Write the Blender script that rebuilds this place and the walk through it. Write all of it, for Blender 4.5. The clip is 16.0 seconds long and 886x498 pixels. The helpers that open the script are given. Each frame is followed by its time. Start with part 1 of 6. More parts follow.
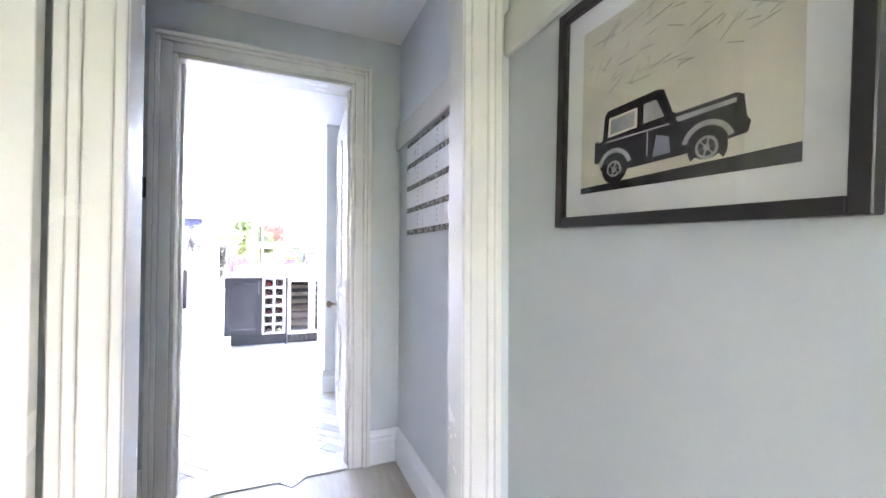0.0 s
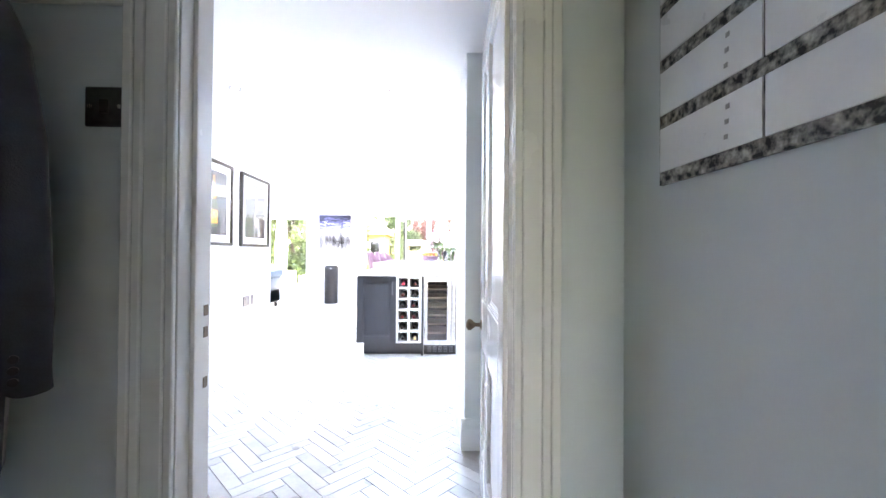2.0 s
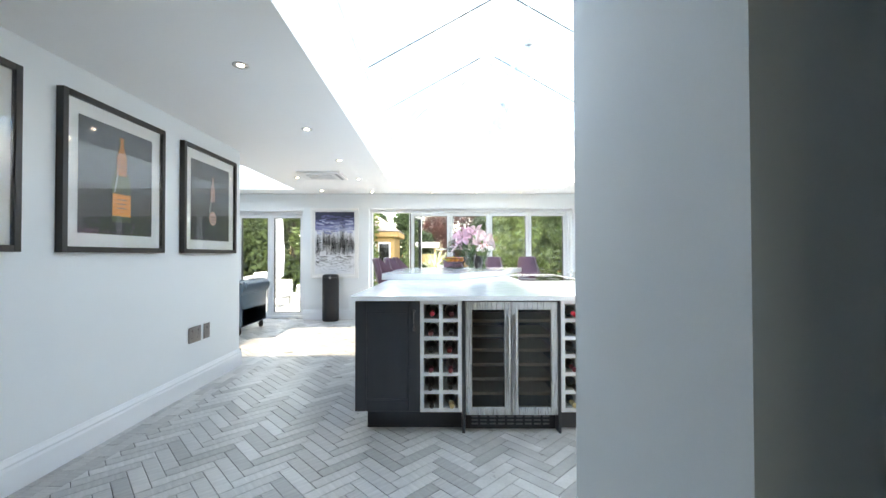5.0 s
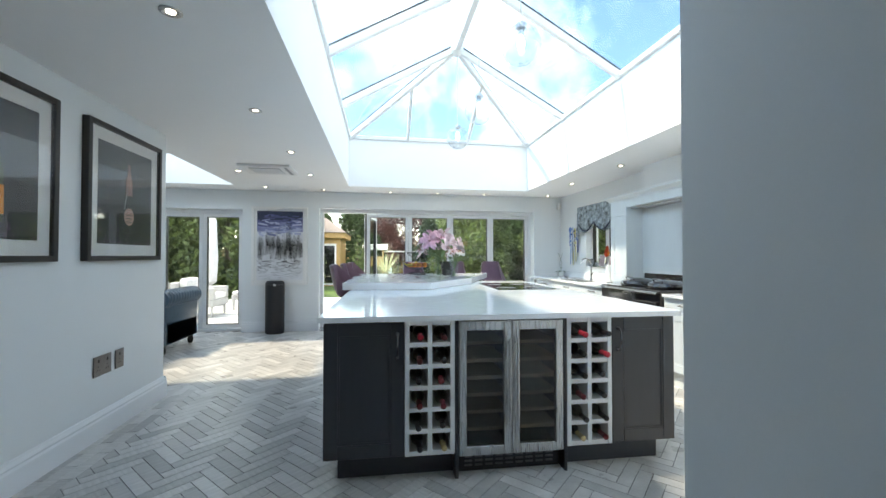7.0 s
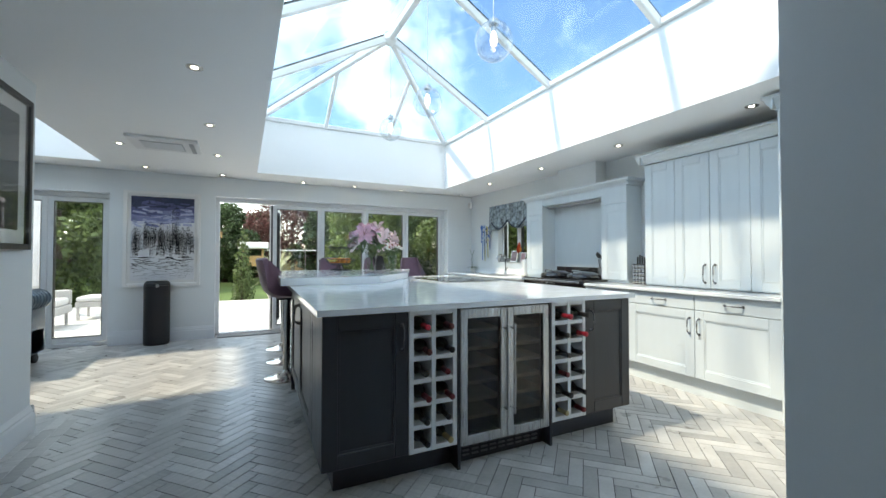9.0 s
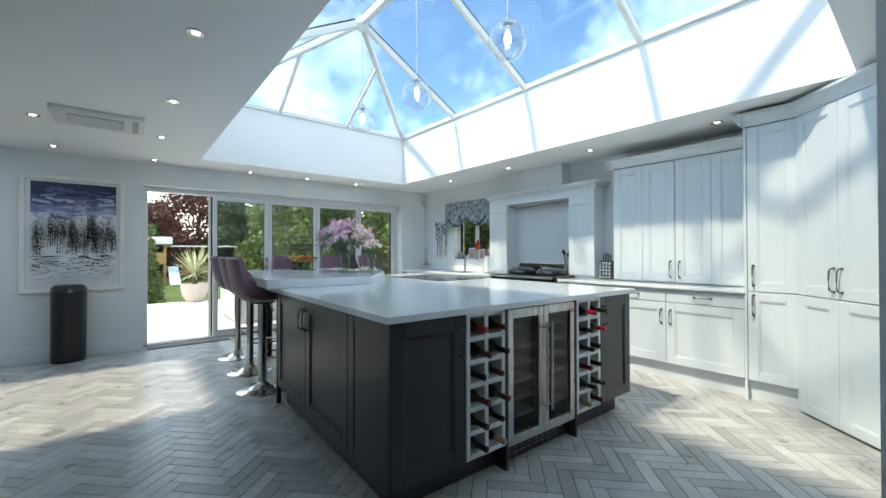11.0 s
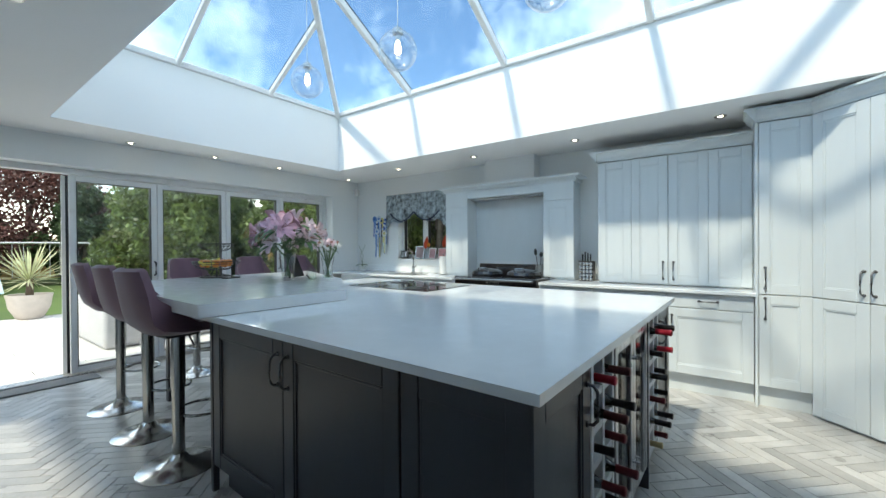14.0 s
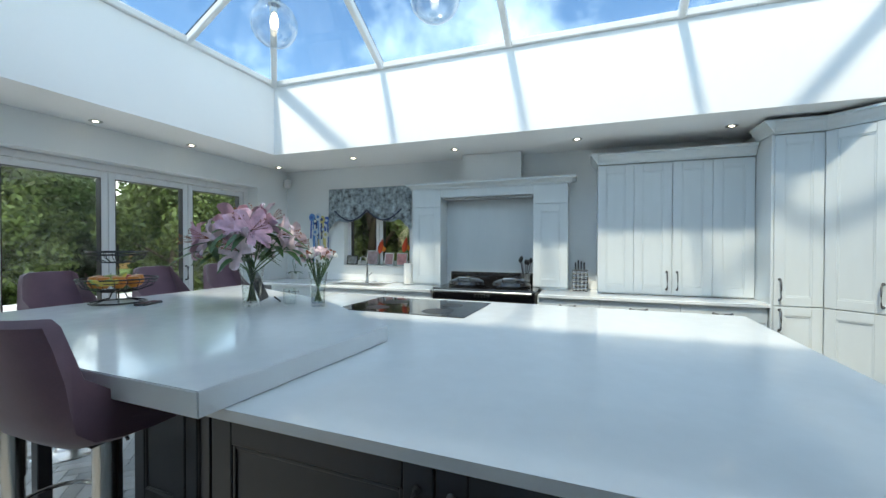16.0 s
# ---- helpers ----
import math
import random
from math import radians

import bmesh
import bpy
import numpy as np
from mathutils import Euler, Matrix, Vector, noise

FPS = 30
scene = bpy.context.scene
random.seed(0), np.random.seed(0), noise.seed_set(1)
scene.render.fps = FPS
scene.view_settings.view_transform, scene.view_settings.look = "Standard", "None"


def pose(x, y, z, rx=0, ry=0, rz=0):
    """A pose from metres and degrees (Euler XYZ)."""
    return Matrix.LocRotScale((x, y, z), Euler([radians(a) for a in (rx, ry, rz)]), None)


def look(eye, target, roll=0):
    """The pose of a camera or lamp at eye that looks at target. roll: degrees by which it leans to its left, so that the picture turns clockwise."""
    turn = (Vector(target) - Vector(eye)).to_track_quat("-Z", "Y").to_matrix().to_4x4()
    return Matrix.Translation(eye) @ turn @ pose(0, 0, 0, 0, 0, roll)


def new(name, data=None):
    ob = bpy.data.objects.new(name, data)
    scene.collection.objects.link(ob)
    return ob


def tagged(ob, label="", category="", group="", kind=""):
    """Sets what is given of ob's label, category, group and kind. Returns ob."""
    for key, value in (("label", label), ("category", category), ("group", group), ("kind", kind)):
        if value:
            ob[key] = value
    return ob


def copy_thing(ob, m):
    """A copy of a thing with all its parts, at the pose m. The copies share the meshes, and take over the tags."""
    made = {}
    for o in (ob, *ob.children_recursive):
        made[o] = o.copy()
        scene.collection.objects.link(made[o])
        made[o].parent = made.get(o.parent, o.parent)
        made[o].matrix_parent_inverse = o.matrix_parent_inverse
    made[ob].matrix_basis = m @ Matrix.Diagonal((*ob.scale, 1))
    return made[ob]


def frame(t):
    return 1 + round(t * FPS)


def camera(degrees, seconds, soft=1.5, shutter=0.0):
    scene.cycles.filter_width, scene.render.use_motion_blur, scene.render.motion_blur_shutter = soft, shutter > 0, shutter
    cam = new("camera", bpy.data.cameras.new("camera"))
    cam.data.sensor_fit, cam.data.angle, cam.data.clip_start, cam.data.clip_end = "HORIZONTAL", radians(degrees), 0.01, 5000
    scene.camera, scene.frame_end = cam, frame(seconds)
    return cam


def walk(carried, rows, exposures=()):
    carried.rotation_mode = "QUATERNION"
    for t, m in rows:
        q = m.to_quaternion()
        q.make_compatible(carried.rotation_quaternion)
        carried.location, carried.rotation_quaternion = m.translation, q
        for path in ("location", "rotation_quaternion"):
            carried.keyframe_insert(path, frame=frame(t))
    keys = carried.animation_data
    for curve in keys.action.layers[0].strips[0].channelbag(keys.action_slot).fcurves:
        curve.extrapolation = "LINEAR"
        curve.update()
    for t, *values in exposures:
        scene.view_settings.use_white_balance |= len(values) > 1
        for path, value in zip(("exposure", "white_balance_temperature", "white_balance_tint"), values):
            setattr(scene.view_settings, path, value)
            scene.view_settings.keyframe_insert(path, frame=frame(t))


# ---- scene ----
cam = camera(96.7, 16.0)
PATH = [
    (0, (-0.003, -0.081, 1.207), (0.766, 1.765, 1.24), 0.3),
    (0.5, (0.099, 0.203, 1.152), (0.813, 2.071, 1.182), 0.2),
    (1, (0.134, 0.467, 1.139), (0.648, 2.399, 1.173), 0.5),
    (1.5, (0.144, 0.819, 1.144), (0.423, 2.799, 1.184), 0.4),
    (2, (0.155, 1.194, 1.17), (0.232, 3.192, 1.189), 0.4),
    (2.5, (0.133, 1.572, 1.182), (0.105, 3.572, 1.194), 0.0),
    (3, (0.097, 1.933, 1.163), (0.038, 3.932, 1.177), -0.2),
    (3.5, (0.06, 2.268, 1.169), (-0.009, 4.266, 1.189), -0.3),
    (6, (-0.164, 3.259, 1.264), (-0.005, 5.252, 1.293), -0.1),
    (6.5, (-0.208, 3.372, 1.28), (0.018, 5.359, 1.309), -0.1),
    (7, (-0.337, 3.436, 1.271), (-0.022, 5.411, 1.306), -0.0),
    (7.5, (-0.519, 3.48, 1.258), (-0.053, 5.424, 1.296), -0.0),
    (8, (-0.673, 3.53, 1.224), (-0.011, 5.417, 1.265), 0.1),
    (8.5, (-0.823, 3.615, 1.196), (-0.02, 5.446, 1.238), 0.0),
    (9, (-0.982, 3.715, 1.192), (-0.082, 5.501, 1.231), 0.0),
    (11.5, (-1.64, 4.294, 1.222), (-0.322, 5.798, 1.235), -0.2),
    (12, (-1.678, 4.422, 1.215), (-0.322, 5.892, 1.228), -0.2),
    (12.5, (-1.688, 4.592, 1.206), (-0.302, 6.034, 1.217), -0.2),
    (13, (-1.701, 4.807, 1.217), (-0.242, 6.175, 1.221), -0.2),
    (13.5, (-1.677, 5.052, 1.236), (-0.116, 6.303, 1.239), -0.2),
    (14, (-1.546, 5.29, 1.283), (0.069, 6.47, 1.27), -0.4),
    (14.5, (-1.461, 5.547, 1.297), (0.183, 6.686, 1.28), -0.5),
    (15, (-1.444, 5.863, 1.319), (0.238, 6.945, 1.299), -0.5),
    (15.5, (-1.442, 6.212, 1.349), (0.338, 7.124, 1.329), -0.2),
    (16, (-1.4, 6.5, 1.369), (0.479, 7.185, 1.346), 0.1),
]
EXPOSURES = [(0, 6.3, 7600, 27), (0.5, 6.05, 7600, 26), (1.0, 6.1, 7600, 25), (1.5, 6.1, 7700, 22), (2.2, 5.4, 8300, 21), (3.0, 4.85, 8700, 16), (3.5, 4.45, 8500, 12), (4.7, 3.6, 8400, 9),
             (6.0, 2.9, 8200, 6), (7.0, 2.55, 8000, 5), (8.5, 2.25, 7800, 4), (12.5, 1.95, 7500, 2), (16.0, 1.78, 7350, 1)]
walk(cam, [(t, look(eye, target, roll)) for t, eye, target, roll in PATH], EXPOSURES)

# ---- world, sun, exposure ----
SUN_FROM = Vector((-0.66, 0.12, 1.0)).normalized()
world = bpy.data.worlds.new("sky")
scene.world = world
world.use_nodes = True
wn, wl = world.node_tree.nodes, world.node_tree.links
wn.clear()
sky = wn.new("ShaderNodeTexSky")
sky.sky_type, sky.sun_disc = "NISHITA", False
sky.sun_elevation = math.asin(SUN_FROM.z)
sky.sun_rotation = math.atan2(SUN_FROM.x, SUN_FROM.y)
sky.air_density, sky.dust_density, sky.ozone_density = 1.0, 0.6, 1.4
wco = wn.new("ShaderNodeTexCoord")
wno = wn.new("ShaderNodeTexNoise")
wno.inputs["Scale"].default_value, wno.inputs["Detail"].default_value, wno.inputs["Roughness"].default_value = 2.6, 7, 0.58
wra = wn.new("ShaderNodeValToRGB")
wra.color_ramp.elements[0].position, wra.color_ramp.elements[1].position = 0.44, 0.76
wmx = wn.new("ShaderNodeMixRGB")
wmx.inputs[2].default_value = (11.2, 11.2, 11.3, 1)
wbg = wn.new("ShaderNodeBackground")
wbg.inputs["Strength"].default_value = 0.15
wou = wn.new("ShaderNodeOutputWorld")
wl.new(wco.outputs["Generated"], wno.inputs["Vector"])
wl.new(wno.outputs["Fac"], wra.inputs["Fac"])
wl.new(wra.outputs["Color"], wmx.inputs[0])
wl.new(sky.outputs["Color"], wmx.inputs[1])
wl.new(wmx.outputs["Color"], wbg.inputs["Color"])
wl.new(wbg.outputs["Background"], wou.inputs["Surface"])

sun = new("sun", bpy.data.lights.new("sun", "SUN"))
sun.data.energy, sun.data.angle, sun.data.color = 1.0, radians(3.5), (1.0, 0.95, 0.88)
sun.matrix_basis = look(SUN_FROM * 30, (0, 0, 0))


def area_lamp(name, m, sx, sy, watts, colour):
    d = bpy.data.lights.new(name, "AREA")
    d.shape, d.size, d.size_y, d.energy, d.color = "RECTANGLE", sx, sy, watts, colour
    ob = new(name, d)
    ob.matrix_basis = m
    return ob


# unseen fill lamp added at the hall's other end, by the front door
area_lamp("hall_fill", look((0.0, -2.42, 1.3), (0.0, 0, 1.3)), 0.5, 1.2, 0.15, (1.0, 0.96, 0.95))

# ---- materials ----
MATS = {}


def mat(name, rgb, rough=0.5, metal=0.0, scale=8.0, vary=0.06, bump=0.0, fine=90.0, per_object=0.0, per_island=0.0, coat=0.0, spec=0.5, stretch=None, sheen=0.0):
    """A surface with tone drift at two scales, roughness drift and fine relief."""
    if name in MATS:
        return MATS[name]
    m = bpy.data.materials.new(name)
    m.use_nodes = True
    n, l = m.node_tree.nodes, m.node_tree.links
    b = n["Principled BSDF"]
    b.inputs["Roughness"].default_value, b.inputs["Metallic"].default_value = rough, metal
    b.inputs["Coat Weight"].default_value, b.inputs["Specular IOR Level"].default_value = coat, spec
    b.inputs["Sheen Weight"].default_value = sheen
    co = n.new("ShaderNodeTexCoord")
    src = co.outputs["Object"]
    if stretch:
        mp = n.new("ShaderNodeMapping")
        mp.inputs["Scale"].default_value = stretch
        l.new(src, mp.inputs["Vector"])
        src = mp.outputs["Vector"]
    n1 = n.new("ShaderNodeTexNoise")
    n1.inputs["Scale"].default_value, n1.inputs["Detail"].default_value = scale, 5
    n2 = n.new("ShaderNodeTexNoise")
    n2.inputs["Scale"].default_value, n2.inputs["Detail"].default_value = fine, 3
    l.new(src, n1.inputs["Vector"]), l.new(src, n2.inputs["Vector"])
    add = n.new("ShaderNodeMath")
    add.operation = "MULTIPLY_ADD"
    add.inputs[1].default_value = 0.35
    l.new(n2.outputs["Fac"], add.inputs[0]), l.new(n1.outputs["Fac"], add.inputs[2])
    mr = n.new("ShaderNodeMapRange")
    mr.inputs["From Min"].default_value, mr.inputs["From Max"].default_value = 0.35, 1.0
    mr.inputs["To Min"].default_value, mr.inputs["To Max"].default_value = 1 - vary, 1 + vary
    l.new(add.outputs[0], mr.inputs["Value"])
    value = mr.outputs["Result"]
    for amount, node, socket in ((per_object, "ShaderNodeObjectInfo", "Random"), (per_island, "ShaderNodeNewGeometry", "Random Per Island")):
        if amount:
            oi = n.new(node)
            m2 = n.new("ShaderNodeMapRange")
            m2.inputs["To Min"].default_value, m2.inputs["To Max"].default_value = 1 - amount, 1 + amount
            l.new(oi.outputs[socket], m2.inputs["Value"])
            mu = n.new("ShaderNodeMath")
            mu.operation = "MULTIPLY"
            l.new(value, mu.inputs[0]), l.new(m2.outputs["Result"], mu.inputs[1])
            value = mu.outputs[0]
    hs = n.new("ShaderNodeHueSaturation")
    hs.inputs["Color"].default_value = (*rgb, 1)
    l.new(value, hs.inputs["Value"])
    l.new(hs.outputs["Color"], b.inputs["Base Color"])
    rr = n.new("ShaderNodeMapRange")
    rr.inputs["To Min"].default_value, rr.inputs["To Max"].default_value = max(0.02, rough - 0.08), min(1, rough + 0.08)
    l.new(n1.outputs["Fac"], rr.inputs["Value"])
    l.new(rr.outputs["Result"], b.inputs["Roughness"])
    if bump:
        bp = n.new("ShaderNodeBump")
        bp.inputs["Strength"].default_value, bp.inputs["Distance"].default_value = bump, 0.004
        l.new(add.outputs[0], bp.inputs["Height"])
        l.new(bp.outputs["Normal"], b.inputs["Normal"])
    MATS[name] = m
    return m


def glass(name, tint=(1, 1, 1), gloss=0.04, ior=1.45, edge=5.0):
    """Thin clear glass: lets light straight through, mirrors more at a slant."""
    if name in MATS:
        return MATS[name]
    m = bpy.data.materials.new(name)
    m.use_nodes = True
    n, l = m.node_tree.nodes, m.node_tree.links
    n.clear()
    tr, gl, mx, fr, out = (n.new("ShaderNode" + k) for k in ("BsdfTransparent", "BsdfGlossy", "MixShader", "LayerWeight", "OutputMaterial"))
    tr.inputs["Color"].default_value = (*tint, 1)
    gl.inputs["Roughness"].default_value = gloss
    pw, ma = n.new("ShaderNodeMath"), n.new("ShaderNodeMath")
    pw.operation, ma.operation = "POWER", "MULTIPLY_ADD"
    pw.inputs[1].default_value, ma.inputs[1].default_value, ma.inputs[2].default_value = edge, 0.55, (ior - 1) ** 2 / (ior + 1) ** 2
    l.new(fr.outputs["Facing"], pw.inputs[0]), l.new(pw.outputs[0], ma.inputs[0]), l.new(ma.outputs[0], mx.inputs[0])
    l.new(tr.outputs[0], mx.inputs[1]), l.new(gl.outputs[0], mx.inputs[2])
    l.new(mx.outputs[0], out.inputs["Surface"])
    MATS[name] = m
    return m


def glow(name, rgb, strength):
    m = bpy.data.materials.new(name)
    m.use_nodes = True
    b = m.node_tree.nodes["Principled BSDF"]
    b.inputs["Base Color"].default_value = (*rgb, 1)
    b.inputs["Emission Color"].default_value, b.inputs["Emission Strength"].default_value = (*rgb, 1), strength
    return m


M_WALL = mat("wall_paint", (0.755, 0.785, 0.795), 0.6, scale=1.2, vary=0.025, bump=0.05, fine=160)
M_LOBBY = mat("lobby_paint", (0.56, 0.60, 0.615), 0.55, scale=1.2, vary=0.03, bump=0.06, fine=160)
M_WHITE = mat("white_paint", (0.80, 0.80, 0.79), 0.4, scale=2, vary=0.03, bump=0.04)
M_CEIL = mat("ceiling_paint", (0.88, 0.885, 0.885), 0.7, scale=1.0, vary=0.02, bump=0.04, fine=160)
M_DOORPAINT = mat("door_gloss", (0.74, 0.73, 0.71), 0.25, scale=3, vary=0.03, bump=0.06, coat=0.3)
M_SKIRT = mat("skirting_paint", (0.78, 0.80, 0.82), 0.35, scale=3, vary=0.03)
M_DARK = mat("charcoal_cabinet", (0.030, 0.033, 0.040), 0.34, scale=4, vary=0.12, bump=0.06, fine=220, stretch=(6, 6, 1))
M_PALE = mat("pale_cabinet", (0.66, 0.715, 0.74), 0.32, scale=3, vary=0.03, bump=0.05, fine=220, stretch=(4, 4, 1))
M_QUARTZ = mat("white_quartz", (0.80, 0.83, 0.85), 0.12, scale=14, vary=0.03, fine=400, coat=0.2)
M_STEEL = mat("brushed_steel", (0.50, 0.50, 0.50), 0.28, 1.0, scale=6, vary=0.08, bump=0.05, stretch=(40, 40, 1))
M_CHROME = mat("chrome", (0.50, 0.50, 0.49), 0.2, 1.0, vary=0.05)
M_PEWTER = mat("pewter", (0.16, 0.16, 0.17), 0.35, 1.0, vary=0.2, scale=40)
M_BRONZE = mat("bronze_knob", (0.16, 0.12, 0.09), 0.3, 1.0, vary=0.2, scale=30)
M_BLACK = mat("black_enamel", (0.012, 0.012, 0.014), 0.08, vary=0.1, coat=0.5)
M_BLACKFRAME = mat("black_frame_wood", (0.018, 0.017, 0.017), 0.4, vary=0.2, bump=0.1, stretch=(1, 1, 8))
M_MOUNT = mat("mount_card", (0.80, 0.80, 0.78), 0.8, vary=0.02)
M_TILE = mat("floor_tile", (0.46, 0.45, 0.435), 0.3, scale=6, vary=0.24, bump=0.12, fine=70, per_object=0.24, stretch=(1, 7, 1))
M_TILE2 = mat("floor_tile_rest", (0.46, 0.45, 0.435), 0.3, scale=6, vary=0.24, bump=0.1, fine=70, per_island=0.24)
M_GROUT = mat("grout", (0.075, 0.072, 0.07), 0.9, vary=0.15, bump=0.2)
M_VELVET = mat("mauve_velvet", (0.165, 0.088, 0.122), 0.75, scale=9, vary=0.18, bump=0.1, fine=200, sheen=0.5)
M_LEATHER = mat("blue_leather", (0.055, 0.095, 0.135), 0.33, scale=12, vary=0.2, bump=0.2, fine=160)
M_PLASTIC = mat("black_plastic", (0.012, 0.013, 0.016), 0.4, vary=0.1)
M_WHITEPL = mat("white_plastic", (0.78, 0.78, 0.78), 0.35, vary=0.02)
M_PVC = mat("white_frame", (0.76, 0.77, 0.78), 0.3, vary=0.02)
M_GLASS = glass("window_glass", (0.97, 0.985, 0.98))
# tint only dims the sky seen behind the panes; sunlight passes undimmed
M_ROOFGLASS = glass("roof_glass_sky_dim", (0.60, 0.70, 0.78))
M_GLOBE = glass("lamp_glass", (0.92, 0.94, 0.95), 0.05, 1.8, 1.3)
M_PICGLASS = glass("picture_glass", (0.98, 0.98, 0.98), 0.02, 1.6)
M_COOLGLASS = glass("smoked_glass", (0.68, 0.68, 0.68), 0.03)
M_SPOT = glow("spot_glow", (1.0, 0.90, 0.78), 3.5)
M_BULB = glow("bulb_glow", (1.0, 0.85, 0.65), 2.5)


# ---- mesh helpers ----
ORIGIN = {}


def thing(name, loc=(0, 0, 0), label="", category="", group="", kind="", rz=0.0, local=False):
    """An Empty at a thing's base. Parts are given in world places, or in its own frame if local."""
    ob = new(name)
    ob.empty_display_size = 0.1
    ob.matrix_basis = pose(*loc, 0, 0, rz)
    ORIGIN[ob.name] = Vector((0, 0, 0)) if local else Vector(loc)
    return tagged(ob, label, category, group, kind)


def link(name, bm, material, parent=None, label="", smooth=False):
    off = Vector((0, 0, 0))
    if parent:
        off = ORIGIN.get(parent.name, Vector((0, 0, 0)))
    if off.length:
        bmesh.ops.translate(bm, vec=-off, verts=bm.verts)
    bmesh.ops.recalc_face_normals(bm, faces=bm.faces)
    me = bpy.data.meshes.new(name)
    bm.to_mesh(me)
    bm.free()
    for mm in (material if isinstance(material, (list, tuple)) else (material,)):
        me.materials.append(mm)
    if smooth:
        me.shade_smooth()
        me.set_sharp_from_angle(angle=radians(40))
    ob = new(name, me)
    if parent:
        ob.parent = parent
        ORIGIN[ob.name] = off
    if label:
        ob["label"] = label
    return ob


def part(name, bm, material, parent, label="", smooth=False):
    return link(name, bm, material, parent, label, smooth)


def structure(name, bm, material, label, category, smooth=False):
    return tagged(link(name, bm, material, None, "", smooth), label, category, "", "structure")


def box(x0, x1, y0, y1, z0, z1, bevel=0.0, bm=None, m=None, seg=1):
    bm = bm or bmesh.new()
    g = bmesh.ops.create_cube(bm, size=1.0)["verts"]
    bmesh.ops.scale(bm, vec=(x1 - x0, y1 - y0, z1 - z0), verts=g)
    bmesh.ops.translate(bm, vec=((x0 + x1) / 2, (y0 + y1) / 2, (z0 + z1) / 2), verts=g)
    if m:
        bmesh.ops.transform(bm, matrix=m, verts=g)
    if bevel:
        edges = {e for v in g for e in v.link_edges}
        bmesh.ops.bevel(bm, geom=list(edges), offset=bevel, segments=seg, profile=0.5, affect="EDGES")
    return bm


def rod(p0, p1, r, seg=12, bm=None, r2=None):
    bm = bm or bmesh.new()
    p0, p1 = Vector(p0), Vector(p1)
    d = p1 - p0
    m = Matrix.Translation((p0 + p1) / 2) @ d.to_track_quat("Z", "Y").to_matrix().to_4x4()
    bmesh.ops.create_cone(bm, cap_ends=True, segments=seg, radius1=r, radius2=r if r2 is None else r2, depth=d.length, matrix=m)
    return bm


def tube(points, r, seg=8, bm=None):
    bm = bm or bmesh.new()
    pts = [Vector(p) for p in points]
    rings = []
    for i, p in enumerate(pts):
        d = (pts[min(i + 1, len(pts) - 1)] - pts[max(i - 1, 0)]).normalized()
        q = d.to_track_quat("Z", "Y")
        rr = r[i] if isinstance(r, (list, tuple)) else r
        rings.append([bm.verts.new(p + q @ Vector((rr * math.cos(a), rr * math.sin(a), 0))) for a in (2 * math.pi * k / seg for k in range(seg))])
    for a, b in zip(rings, rings[1:]):
        for k in range(seg):
            bm.faces.new((a[k], a[(k + 1) % seg], b[(k + 1) % seg], b[k]))
    bm.faces.new(rings[0][::-1]), bm.faces.new(rings[-1])
    return bm


def lathe(profile, seg=20, at=(0, 0, 0), bm=None, m=None):
    """A turned shape from (radius, height) pairs."""
    bm = bm or bmesh.new()
    at, rings, made = Vector(at), [], []
    for r, z in profile:
        rings.append([bm.verts.new(at + Vector((max(r, 1e-4) * math.cos(2 * math.pi * k / seg), max(r, 1e-4) * math.sin(2 * math.pi * k / seg), z))) for k in range(seg)])
        made += rings[-1]
    for a, b in zip(rings, rings[1:]):
        for k in range(seg):
            bm.faces.new((a[k], a[(k + 1) % seg], b[(k + 1) % seg], b[k]))
    bm.faces.new(rings[0][::-1]), bm.faces.new(rings[-1])
    if m:
        bmesh.ops.transform(bm, matrix=m, verts=made)
    return bm


def prism(poly, z0, z1, bm=None, m=None):
    """A flat outline (x, y) given height."""
    bm = bm or bmesh.new()
    lo = [bm.verts.new((x, y, z0)) for x, y in poly]
    hi = [bm.verts.new((x, y, z1)) for x, y in poly]
    bm.faces.new(lo[::-1]), bm.faces.new(hi)
    for i in range(len(poly)):
        j = (i + 1) % len(poly)
        bm.faces.new((lo[i], lo[j], hi[j], hi[i]))
    if m:
        bmesh.ops.transform(bm, matrix=m, verts=lo + hi)
    return bm


def sweep(profile, p0, p1, bm=None):
    """A moulding: (out, up) outline pushed from p0 to p1; out is to the right of the way."""
    bm = bm or bmesh.new()
    p0, p1 = Vector(p0), Vector(p1)
    d = (p1 - p0).normalized()
    side = d.cross(Vector((0, 0, 1)))
    a = [bm.verts.new(p0 + side * o + Vector((0, 0, u))) for o, u in profile]
    b = [bm.verts.new(p1 + side * o + Vector((0, 0, u))) for o, u in profile]
    for i in range(len(profile)):
        j = (i + 1) % len(profile)
        bm.faces.new((a[i], a[j], b[j], b[i]))
    bm.faces.new(a[::-1]), bm.faces.new(b)
    return bm


SKIRT = [(0, 0), (0.022, 0), (0.022, 0.13), (0.016, 0.145), (0.018, 0.155), (0.010, 0.172), (0.006, 0.185), (0, 0.188)]

